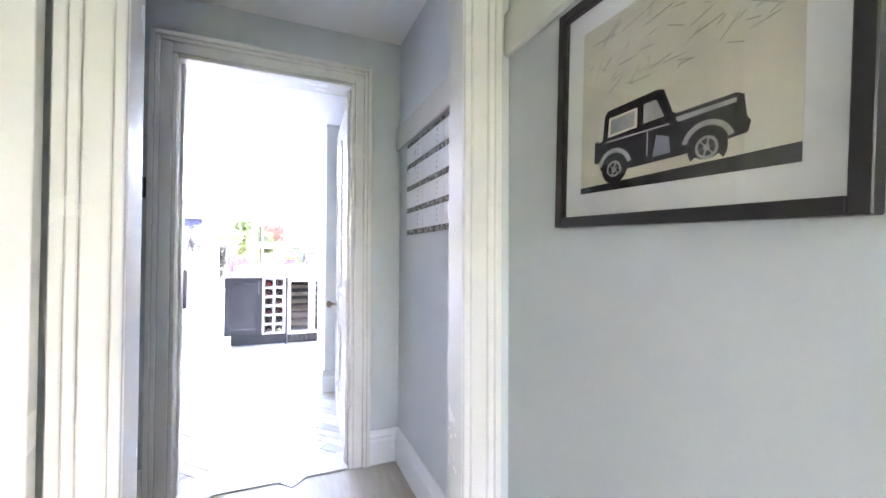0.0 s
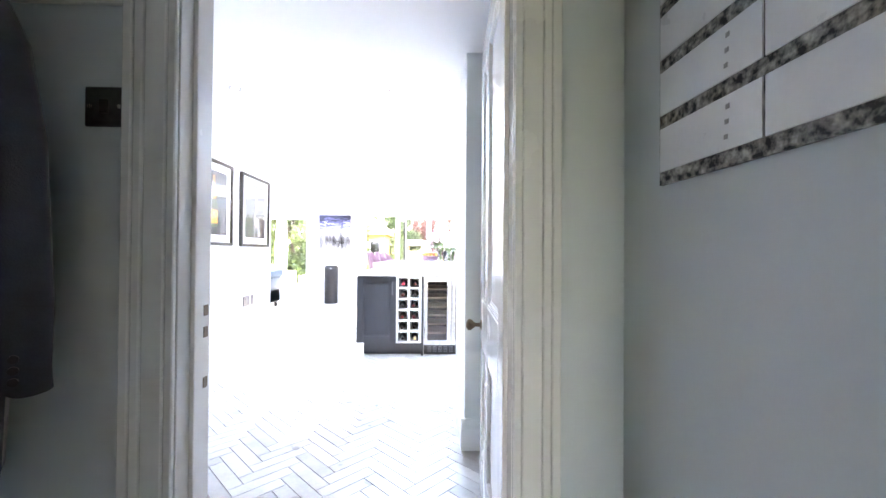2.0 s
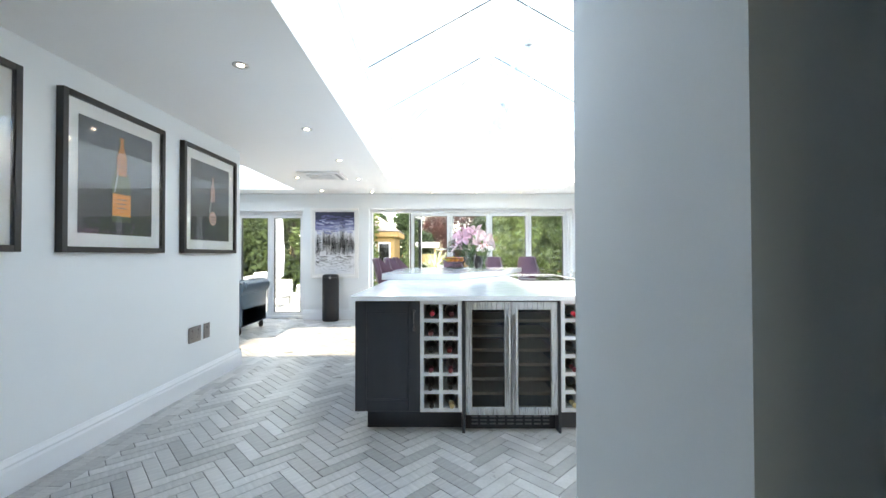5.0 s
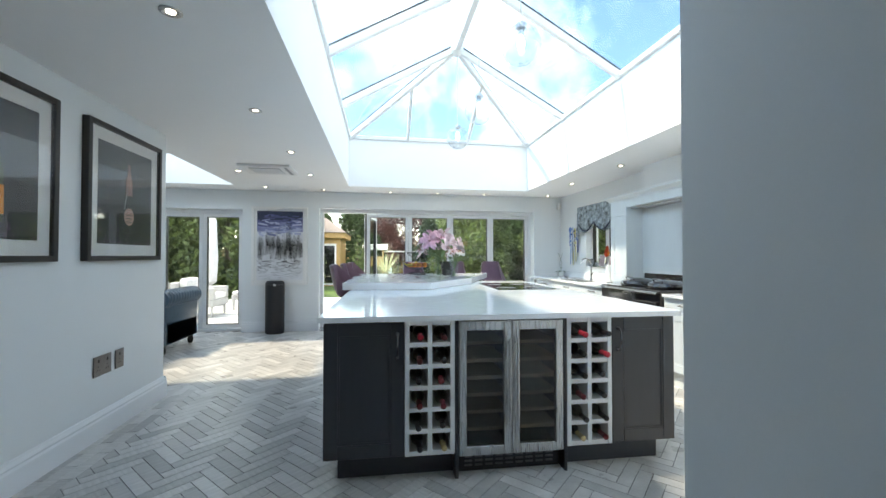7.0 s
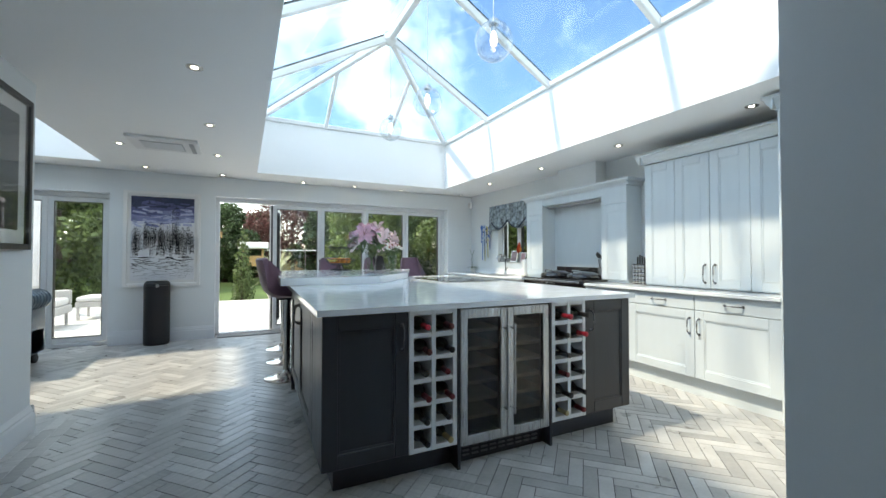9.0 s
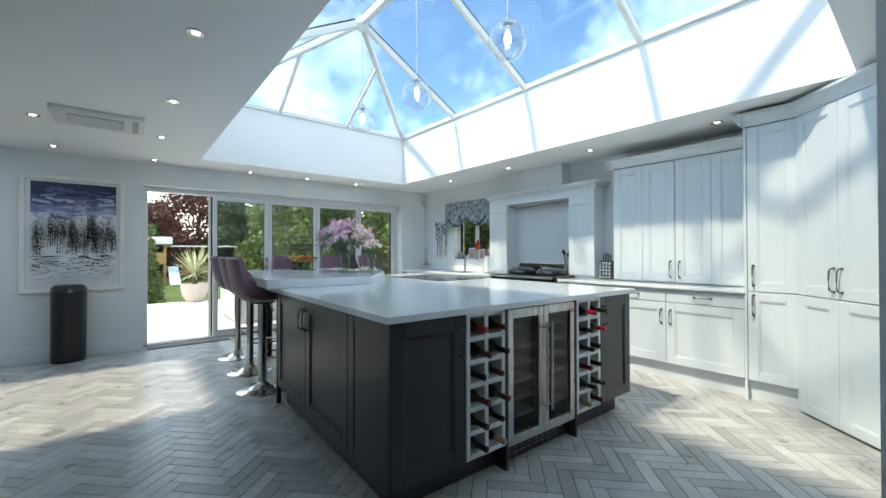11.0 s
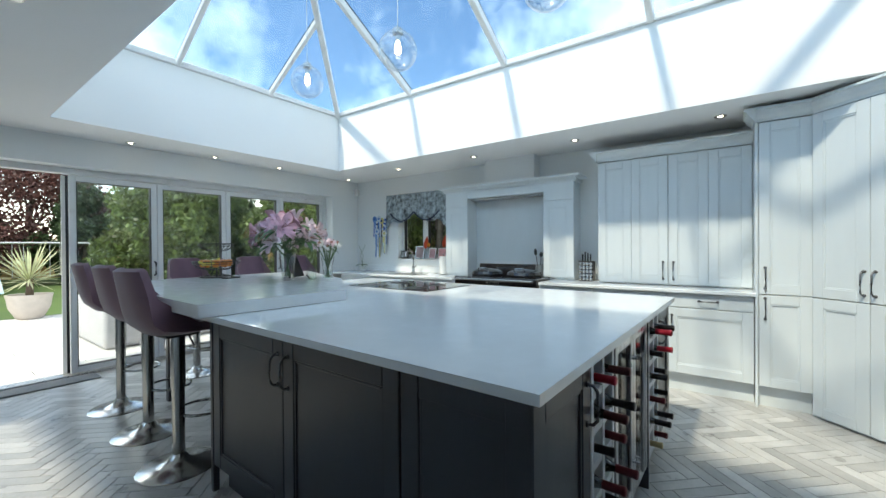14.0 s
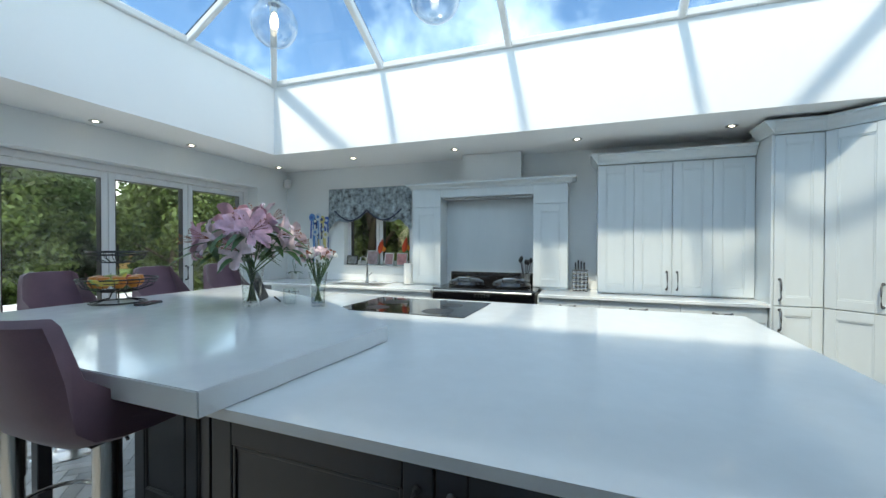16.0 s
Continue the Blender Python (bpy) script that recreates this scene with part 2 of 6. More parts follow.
# ---- structure ----
CEIL = 2.37
structure("wall_passage_side", box(-2.45, -2.27, 2.34, 7.37, 0, CEIL), M_WALL, "pale blue-grey painted plaster wall of the passage", "wall")
structure("wall_living_near", box(-6.0, -2.452, 7.19, 7.37, 0, CEIL), M_WALL, "pale blue-grey wall of the sitting area", "wall")
structure("wall_living_side", box(-6.2, -6.0, 7.19, 10.75, 0, CEIL), M_WALL, "pale blue-grey end wall of the sitting area", "wall")
structure("wall_pier", box(0.38, 3.25, 3.54, 4.28, 0, CEIL), M_WALL, "pale blue-grey painted pier beside the passage", "wall")
structure("wall_recess", box(1.25, 1.45, 2.34, 3.538, 0, CEIL), M_WALL, "pale blue-grey wall behind the open door", "wall")
bm = box(3.03, 3.25, 4.282, 8.55, 0, 2.4)
box(3.03, 3.25, 9.50, 10.75, 0, 2.4, bm=bm)
box(3.03, 3.25, 8.55, 9.50, 0, 1.10, bm=bm)
box(3.03, 3.25, 8.55, 9.50, 2.02, 2.4, bm=bm)
structure("wall_kitchen_side", bm, M_WALL, "pale grey painted kitchen wall with a small window", "wall")
FW0, FW1 = 10.43, 10.75
bm = box(-6.0, -3.95, FW0, FW1, 0, 2.4)
box(-3.95, -2.60, FW0, FW1, 2.05, 2.4, bm=bm)
box(-2.60, -1.37, FW0, FW1, 0, 2.4, bm=bm)
box(-1.37, 2.50, FW0, FW1, 2.09, 2.4, bm=bm)
box(2.50, 3.028, FW0, FW1, 0, 2.4, bm=bm)
structure("wall_garden", bm, M_WALL, "pale blue-grey garden wall with wide door openings", "wall")
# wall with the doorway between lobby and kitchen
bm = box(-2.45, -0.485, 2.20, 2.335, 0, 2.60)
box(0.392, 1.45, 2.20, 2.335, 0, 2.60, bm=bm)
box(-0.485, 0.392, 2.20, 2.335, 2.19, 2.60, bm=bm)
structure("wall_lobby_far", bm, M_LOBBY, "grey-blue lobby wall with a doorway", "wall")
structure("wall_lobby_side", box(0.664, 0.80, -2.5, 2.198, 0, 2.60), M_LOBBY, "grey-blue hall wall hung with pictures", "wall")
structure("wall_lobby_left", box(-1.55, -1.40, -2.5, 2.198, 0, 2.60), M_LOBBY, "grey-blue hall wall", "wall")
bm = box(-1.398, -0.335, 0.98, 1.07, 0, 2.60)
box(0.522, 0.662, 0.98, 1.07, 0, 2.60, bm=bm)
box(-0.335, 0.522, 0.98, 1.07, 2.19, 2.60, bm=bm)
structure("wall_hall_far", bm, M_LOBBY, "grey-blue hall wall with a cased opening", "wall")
# unseen end wall, added with an opening that lets light into the hall
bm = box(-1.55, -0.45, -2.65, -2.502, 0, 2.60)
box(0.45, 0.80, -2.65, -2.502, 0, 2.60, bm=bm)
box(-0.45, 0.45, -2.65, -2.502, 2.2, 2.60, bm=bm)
structure("wall_hall_back", bm, M_LOBBY, "unseen grey-blue hall end wall, added round the front door opening", "wall")
structure("ceiling_hall", box(-1.55, 0.80, -2.65, 2.33, 2.476, 2.60), M_CEIL, "white plaster hall ceiling", "ceiling")
structure("floor_hall", box(-1.55, 0.80, -2.65, 2.25, -0.12, -0.002), mat("pale_boards", (0.42, 0.38, 0.33), 0.4, scale=5, vary=0.15, bump=0.1, stretch=(8, 1, 1)), "pale wooden hall floor", "floor")

# kitchen ceiling round the two roof openings
LX0, LX1, LY0, LY1 = -0.83, 2.12, 4.46, 9.80
RX0, RX1, RY0, RY1 = -4.6, -2.57, 8.06, 9.92
bm = bmesh.new()
for x0, x1, y0, y1 in ((-2.45, LX0, 2.337, 7.37), (LX0, 1.45, 2.337, LY0), (1.45, 3.25, 3.54, LY0), (LX1, 3.25, LY0, 10.75), (RX1, LX0, 7.37, 10.75), (LX0, LX1, LY1, 10.75),
                       (-6.2, RX1, 7.19, RY0), (-6.2, RX1, RY1, 10.75), (-6.2, RX0, RY0, RY1)):
    box(x0, x1, y0, y1, CEIL, CEIL + 0.2, bm=bm)
structure("ceiling", bm, M_CEIL, "white plaster ceiling with round downlights", "ceiling")
KT = 3.12
bm = bmesh.new()
box(LX0 - 0.15, LX0, LY0 - 0.15, LY1 + 0.15, CEIL + 0.2, KT, bm=bm)
box(LX1, LX1 + 0.15, LY0 - 0.15, LY1 + 0.15, CEIL + 0.2, KT, bm=bm)
box(LX0, LX1, LY0 - 0.15, LY0, CEIL + 0.2, KT, bm=bm)
box(LX0, LX1, LY1, LY1 + 0.15, CEIL + 0.2, KT, bm=bm)
structure("lantern_upstand", bm, M_CEIL, "white plastered upstand under the roof lantern", "ceiling")
bm = bmesh.new()
box(RX0 - 0.1, RX0, RY0 - 0.1, RY1 + 0.1, CEIL + 0.2, 2.85, bm=bm)
box(RX1, RX1 + 0.1, RY0 - 0.1, RY1 + 0.1, CEIL + 0.2, 2.85, bm=bm)
box(RX0, RX1, RY0 - 0.1, RY0, CEIL + 0.2, 2.85, bm=bm)
box(RX0, RX1, RY1, RY1 + 0.1, CEIL + 0.2, 2.85, bm=bm)
structure("rooflight_upstand", bm, M_CEIL, "white plastered upstand under the flat rooflight", "ceiling")
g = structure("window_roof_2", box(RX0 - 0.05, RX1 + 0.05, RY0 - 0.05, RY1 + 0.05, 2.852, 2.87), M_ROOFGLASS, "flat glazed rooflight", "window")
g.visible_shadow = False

# roof lantern
lantern = thing("window_roof_1", (0.645, 7.13, KT), "white-framed glazed roof lantern with hipped ends", "roof lantern", kind="structure")
RZ, RX, HY0, HY1 = 3.97, 0.645, 5.82, 8.44
hubs = {0: (RX, HY0, RZ), 1: (RX, HY1, RZ)}


def bar(name, p0, p1, w=0.055, h=0.075):
    p0, p1 = Vector(p0), Vector(p1)
    d = p1 - p0
    side = d.cross(Vector((0, 0, 1))).normalized()
    up = side.cross(d).normalized()
    m = Matrix((side, d.normalized(), up)).transposed().to_4x4()
    m.translation = (p0 + p1) / 2
    b = box(-w / 2, w / 2, -d.length / 2, d.length / 2, -h / 2, h / 2, 0.008, m=m)
    ob = part(name, b, M_PVC, lantern)
    b = box(-w * 0.32, w * 0.32, -d.length / 2, d.length / 2, h / 2 + 0.001, h / 2 + 0.02, m=m)
    part("gasket", b, M_PLASTIC, ob, "dark rubber glazing strip")
    return ob


bar("ridge", hubs[0], hubs[1], 0.07, 0.10)
for cx, cy, hb in ((LX0, LY0, 0), (LX1, LY0, 0), (LX0, LY1, 1), (LX1, LY1, 1)):
    bar("hip_rafter", (cx, cy, KT + 0.02), hubs[hb], 0.06, 0.08)
for y in (HY0, 7.16, HY1):
    for cx in (LX0, LX1):
        bar("rafter", (cx, y, KT + 0.02), (RX, y, RZ))
for ye, hb in ((LY0, 0), (LY1, 1)):
    for xe in (0.10, 1.09):
        k = (xe - LX0) / (RX - LX0) if xe < RX else (LX1 - xe) / (LX1 - RX)
        hy = hubs[hb][1]
        bar("jack_rafter", (xe, ye, KT + 0.02), (xe, ye + (hy - ye) * k, KT + (RZ - KT) * k), 0.045, 0.06)
for x0, x1, y0, y1 in ((LX0 - 0.02, LX1 + 0.02, LY0 - 0.06, LY0 + 0.03), (LX0 - 0.02, LX1 + 0.02, LY1 - 0.03, LY1 + 0.06), (LX0 - 0.06, LX0 + 0.03, LY0 + 0.03, LY1 - 0.03), (LX1 - 0.03, LX1 + 0.06, LY0 + 0.03, LY1 - 0.03)):
    part("eaves_beam", box(x0, x1, y0, y1, KT + 0.002, KT + 0.06, 0.008), M_PVC, lantern)
for h in hubs.values():
    part("hub", lathe([(0.001, -0.1), (0.04, -0.09), (0.085, -0.04), (0.085, 0.05), (0.03, 0.07)], 16, h), M_PVC, lantern, smooth=True)


def pane(points):
    """A glass pane, 6 mm thick, over the rafters."""
    b = bmesh.new()
    pts = [Vector(p) + Vector((0, 0, 0.055)) for p in points]
    n = (pts[1] - pts[0]).cross(pts[2] - pts[0]).normalized()
    n = n if n.z > 0 else -n
    lo, hi = [b.verts.new(p) for p in pts], [b.verts.new(p + n * 0.006) for p in pts]
    b.faces.new(lo), b.faces.new(hi)
    for i in range(len(pts)):
        j = (i + 1) % len(pts)
        b.faces.new((lo[i], lo[j], hi[j], hi[i]))
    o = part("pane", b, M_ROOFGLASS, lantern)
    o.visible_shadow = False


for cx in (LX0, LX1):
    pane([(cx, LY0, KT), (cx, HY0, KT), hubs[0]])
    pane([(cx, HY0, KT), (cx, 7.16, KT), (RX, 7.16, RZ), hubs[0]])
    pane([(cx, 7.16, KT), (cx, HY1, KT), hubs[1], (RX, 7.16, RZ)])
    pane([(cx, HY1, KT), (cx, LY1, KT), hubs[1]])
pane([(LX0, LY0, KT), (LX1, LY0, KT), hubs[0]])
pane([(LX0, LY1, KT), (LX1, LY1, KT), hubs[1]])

# skirtings
for a, b in (((-2.27, 2.34, 0), (-2.27, 7.39, 0)), ((-2.25, 7.37, 0), (-6.0, 7.37, 0)), ((0.38, 4.30, 0), (0.38, 3.52, 0)), ((0.36, 3.54, 0), (1.25, 3.54, 0)),
             ((-2.60, FW0, 0), (-1.37, FW0, 0)), ((-6.0, FW0, 0), (-3.95, FW0, 0)), ((1.9, 4.28, 0), (0.36, 4.28, 0))):
    s = sweep(SKIRT, a, b)
    structure("baseboard", s, M_SKIRT, "white moulded skirting board", "skirting board")
for a, b in (((0.664, 2.2, 0), (0.664, 1.07, 0)), ((0.664, 0.98, 0), (0.664, -2.5, 0)), ((0.49, 2.2, 0), (0.664, 2.2, 0)), ((-1.4, 2.2, 0), (-0.585, 2.2, 0))):
    structure("baseboard", sweep(SKIRT, a, b), M_SKIRT, "white moulded skirting board", "skirting board")

# added filler strip, hiding the dark gaps where the tiles stop
structure("threshold", box(-0.464, 0.371, 2.19, 2.40, -0.001, 0.0058, 0.002), mat("threshold_filler", (0.48, 0.47, 0.45), 0.4, scale=8, vary=0.1), "pale strip added over the tile ends at the doorway", "threshold")
structure("floor", box(-6.0, 3.03, 2.26, 10.70, -0.12, -0.001), M_GROUT, "grey floor bed with dark grout lines", "floor")
structure("ground", box(-400, 400, -400, 400, -0.5, -0.15), mat("grass", (0.07, 0.12, 0.025), 0.9, scale=0.8, vary=0.3, bump=0.6, fine=60), "green lawn and ground", "ground")

# ---- kitchen island ----
ISL = pose(-0.645, 5.68, 0, 0, 0, -1.5)


def island_thing(name, u, v, z, label, category, group=""):
    p = ISL @ Vector((u, v, z))
    ob = thing(name, tuple(p), label, category, group, rz=-1.5)
    ORIGIN[ob.name] = Vector((u, v, z))
    return ob


def shaker(w, h, t=0.022, rail=0.075, depth=0.008):
    """A framed door front in x (width), z (height), facing -y, its back at y = 0."""
    bm = bmesh.new()
    box(0, rail, -t, 0, 0, h, 0.0025, bm=bm)
    box(w - rail, w, -t, 0, 0, h, 0.0025, bm=bm)
    box(rail, w - rail, -t, 0, 0, rail, 0.0025, bm=bm)
    box(rail, w - rail, -t, 0, h - rail, h, 0.0025, bm=bm)
    box(rail - 0.001, w - rail + 0.001, -t + depth, -0.002, rail - 0.001, h - rail + 0.001, bm=bm)
    # stepped inner bead
    for x0, x1, z0, z1 in ((rail, rail + 0.010, rail, h - rail), (w - rail - 0.010, w - rail, rail, h - rail), (rail + 0.010, w - rail - 0.010, rail, rail + 0.010), (rail + 0.010, w - rail - 0.010, h - rail - 0.010, h - rail)):
        box(x0, x1, -t + 0.004, -t + depth + 0.001, z0, z1, 0.0015, bm=bm)
    return bm


def shaker_door(name, w, h, m, material, parent, rail=0.075, t=0.022, depth=0.010):
    """The same front with its stiles and rails as parts of the door."""
    bm = box(rail - 0.001, w - rail + 0.001, -t + depth, -0.002, rail - 0.001, h - rail + 0.001)
    o = part(name, moved(bm, m), material, parent)
    for x0, x1, z0, z1, n in ((0, rail, 0, h, "stile"), (w - rail, w, 0, h, "stile"), (rail, w - rail, 0, rail, "rail"), (rail, w - rail, h - rail, h, "rail")):
        part(n, moved(box(x0, x1, -t, 0, z0, z1, 0.003), m), material, o)
    q = 0.011
    for x0, x1, z0, z1 in ((rail, rail + q, rail, h - rail), (w - rail - q, w - rail, rail, h - rail), (rail + q, w - rail - q, rail, rail + q), (rail + q, w - rail - q, h - rail - q, h - rail)):
        part("bead", moved(box(x0, x1, -t + 0.004, -t + depth + 0.001, z0, z1, 0.002), m), material, o)
    return o


def bow_handle(length=0.13, r=0.0055, out=0.034):
    """A bow pull handle along z from 0 to length, standing out to -y."""
    pts = [(0, 0.0, 0.0), (0, -out * 0.6, 0.002), (0, -out, 0.018), (0, -out * 1.08, length / 2), (0, -out, length - 0.018), (0, -out * 0.6, length - 0.002), (0, 0.0, length)]
    bm = tube(pts, [r * 1.3, r, r, r * 0.9, r, r, r * 1.3], 8)
    for z in (0, length):
        bm = lathe([(0.011, 0), (0.011, 0.004), (0.007, 0.008)], 10, bm=bm, m=pose(0, 0, z, 90, 0, 0))
    return bm


def moved(bm, m):
    bmesh.ops.transform(bm, matrix=m, verts=bm.verts)
    return bm


def cabinet(make, u0, u1, v0, depth, z0, z1, m, material, label, doors=1, handle_z=None, handle_side=1, handle=True, group=""):
    """One base unit: carcass, doors and pulls. m turns its front (-y) the way it faces."""
    c = make(label, group)
    w = u1 - u0
    part("body", moved(box(u0 + 0.001, u1 - 0.001, v0 + 0.024, v0 + depth, z0, z1, 0.001), m), material, c)
    dw = w / doors
    for i in range(doors):
        a = u0 + i * dw
        d = shaker_door("door", dw - 0.004, z1 - z0 - 0.006, m @ pose(a + 0.002, v0 + 0.0225, z0 + 0.003), material, c)
        if handle:
            left = (i == 1) if doors == 2 else (handle_side < 0)
            hx = a + 0.04 if left else a + dw - 0.04
            part("handle", moved(bow_handle(), m @ pose(hx, v0, (z1 - 0.20) if handle_z is None else handle_z)), M_PEWTER, d, "pewter bow handle", True)
    return c


ident = Matrix()
IZ0, IZ1 = 0.145, 0.902
LBL_D = "charcoal shaker island cabinet with a pewter bow handle"
cabinet(lambda l, g: island_thing("island_cabinet", 0.22, 0.25, IZ0, l, "cabinet", g), 0.0, 0.446, 0.0, 0.36, IZ0, IZ1, ident, M_DARK, LBL_D, 1, None, 1, True, "island cabinets")
cabinet(lambda l, g: island_thing("island_cabinet", 1.9, 0.25, IZ0, l, "cabinet", g), 1.692, 2.105, 0.0, 0.55, IZ0, IZ1, ident, M_DARK, LBL_D, 1, None, -1, True, "island cabinets")
SIDE = pose(0, 0, 0, 0, 0, -90)
# side units face -u: local x runs along -v
cabinet(lambda l, g: island_thing("island_cabinet", 0.2, 1.0, IZ0, l, "cabinet", g), -1.80, -0.452, 0.0, 0.50, IZ0, IZ1, SIDE, M_DARK, "charcoal shaker double cupboard with pewter bow handles", 2, None, 1, True, "island cabinets")
cabinet(lambda l, g: island_thing("island_end_panel", 0.01, 0.2, IZ0, l, "panel", g), -0.450, -0.002, 0.0, 0.03, IZ0, IZ1, SIDE, M_DARK, "charcoal shaker end panel of the island", 1, None, 1, False)
pl = island_thing("island_plinth", 1.0, 0.8, 0, "charcoal recessed plinth under the island", "plinth")
part("board", box(0.09, 0.735, 0.09, 0.11, 0, IZ0 - 0.002), M_DARK, pl)
part("board", box(1.40, 2.02, 0.09, 0.11, 0, IZ0 - 0.002), M_DARK, pl)
part("board", box(0.07, 0.09, 0.09, 1.79, 0, IZ0 - 0.002), M_DARK, pl)
part("board", box(2.02, 2.04, 0.09, 2.7, 0, IZ0 - 0.002), M_DARK, pl)
part("leg_panel", box(0.733, 0.753, -0.004, 0.55, 0, IZ1, 0.002), M_DARK, pl)
part("leg_panel", box(1.387, 1.405, -0.004, 0.55, 0, IZ1, 0.002), M_DARK, pl)
part("leg_panel", box(-0.002, 0.03, 1.802, 1.83, 0, IZ1, 0.002), M_DARK, pl)
bk = island_thing("island_cabinet", 1.2, 2.2, IZ0, "charcoal panelled cabinet under the breakfast bar", "cabinet", "island cabinets")
part("body", box(0.50, 2.08, 1.84, 2.95, 0.05, IZ1), M_DARK, bk)
for v in (1.85, 2.22, 2.59):
    shaker_door("side_panel", 0.36, 0.80, SIDE @ pose(-v - 0.36, 0.50, 0.09), M_DARK, bk)
part("side_panel", box(2.082, 2.10, 0.555, 2.95, IZ0, IZ1, 0.002), M_DARK, bk)

# wine racks
M_RACK = mat("rack_paint", (0.74, 0.75, 0.75), 0.4, vary=0.03)
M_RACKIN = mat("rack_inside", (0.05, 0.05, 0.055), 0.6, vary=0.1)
BOTTLES = []
for u0, u1 in ((0.447, 0.731), (1.407, 1.690)):
    rk = island_thing("wine_rack", (u0 + u1) / 2, 0.2, IZ0, "white pigeonhole wine rack filled with bottles", "wine rack", "wine racks")
    rows, cols, t = 6, 2, 0.026
    w, h = u1 - u0, IZ1 - IZ0
    cw, ch = (w - t * 3) / 2, (h - t * 7) / 6
    for i in range(3):
        x = u0 + i * (cw + t)
        part("upright", box(x, x + t, -0.002, 0.33, IZ0, IZ1, 0.0015), M_RACK, rk)
    for j in range(7):
        z = IZ0 + j * (ch + t)
        for i in range(2):
            x = u0 + t + i * (cw + t)
            part("shelf", box(x, x + cw, 0.0, 0.33, z, z + t, 0.0015), M_RACK, rk)
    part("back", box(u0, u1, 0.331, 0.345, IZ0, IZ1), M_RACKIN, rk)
    for j in range(6):
        for i in range(2):
            BOTTLES.append((u0 + t + cw / 2 + i * (cw + t), IZ0 + t + j * (ch + t), cw, ch))
random.seed(5)
M_BGLASS = mat("bottle_glass", (0.012, 0.014, 0.010), 0.08, vary=0.2, coat=0.5)
FOILS = [mat("foil_" + n, c, 0.35, 0.3, vary=0.1) for n, c in (("wine_red", (0.13, 0.012, 0.018)), ("black", (0.014, 0.013, 0.015)), ("red", (0.42, 0.02, 0.04)), ("straw", (0.42, 0.33, 0.16)), ("maroon", (0.10, 0.02, 0.02)), ("dark_green", (0.02, 0.03, 0.02)))]
FNAME = ("wine-red", "black", "bright red", "straw-coloured", "maroon", "dark green")
PROTO = {}
for k, (u, z, cw, ch) in enumerate(BOTTLES):
    f = [1, 0, 1, 5, 0, 4, 0, 3, 4, 5, 1, 0, 4, 3, 1, 1, 0, 1, 1, 5, 2, 1, 2, 1][(k * 7) % 24] if k < 12 else [3, 0, 1, 1, 0, 1, 1, 1, 1, 2, 2, 1][k - 12]
    p = ISL @ Vector((u + random.uniform(-0.008, 0.008), random.uniform(-0.06, -0.01), z + 0.039))
    m = Matrix.Translation(p) @ pose(0, 0, 0, 90, 0, -1.5 + random.uniform(-4, 4))
    if f in PROTO:
        copy_thing(PROTO[f], m)
        continue
    b = thing("wine_bottle", (0, 0, 0), "dark wine bottle with %s neck foil in the rack" % FNAME[f], "bottle", "wine bottles", local=True)
    part("body", lathe([(0.02, -0.29), (0.0375, -0.285), (0.038, -0.11), (0.034, -0.085), (0.018, -0.05), (0.0145, -0.03), (0.0145, -0.025)], 14), M_BGLASS, b, "", True)
    part("neck_foil", lathe([(0.015, -0.034), (0.015, 0.028), (0.0165, 0.030), (0.0165, 0.042), (0.012, 0.045), (0.002, 0.045)], 12), FOILS[f], b, "", True)
    part("label", lathe([(0.0384, -0.22), (0.0386, -0.219), (0.0386, -0.14), (0.0384, -0.139)], 14), M_MOUNT, b, "paper label", True)
    b.matrix_basis = m
    PROTO[f] = b

# wine cooler
wc = island_thing("wine_cooler", 1.07, 0.3, 0.0, "twin-door stainless steel wine cooler with dark glass", "wine cooler")
part("cabinet_shell", box(0.758, 1.383, 0.50, 0.54, 0.12, 0.89), M_PLASTIC, wc)
for x0, x1 in ((0.758, 0.768), (1.066, 1.074), (1.373, 1.383)):
    part("side", box(x0, x1, 0.045, 0.50, 0.12, 0.89), M_PLASTIC, wc)
part("top_panel", box(0.768, 1.066, 0.045, 0.50, 0.875, 0.89), M_PLASTIC, wc)
part("top_panel", box(1.074, 1.373, 0.045, 0.50, 0.875, 0.89), M_PLASTIC, wc)
part("floor_panel", box(0.768, 1.373, 0.045, 0.50, 0.12, 0.135), M_PLASTIC, wc)
part("grille", box(0.760, 1.381, 0.07, 0.09, 0.005, 0.115), M_PLASTIC, wc)
for k in range(9):
    x = 0.80 + k * 0.062
    for z in (0.035, 0.06, 0.085):
        part("grille_slat", box(x, x + 0.045, 0.062, 0.07, z, z + 0.010, 0.002), M_PEWTER, wc)
M_BEECH = mat("beech_shelf", (0.42, 0.34, 0.23), 0.5, scale=10, vary=0.15, stretch=(1, 8, 8))
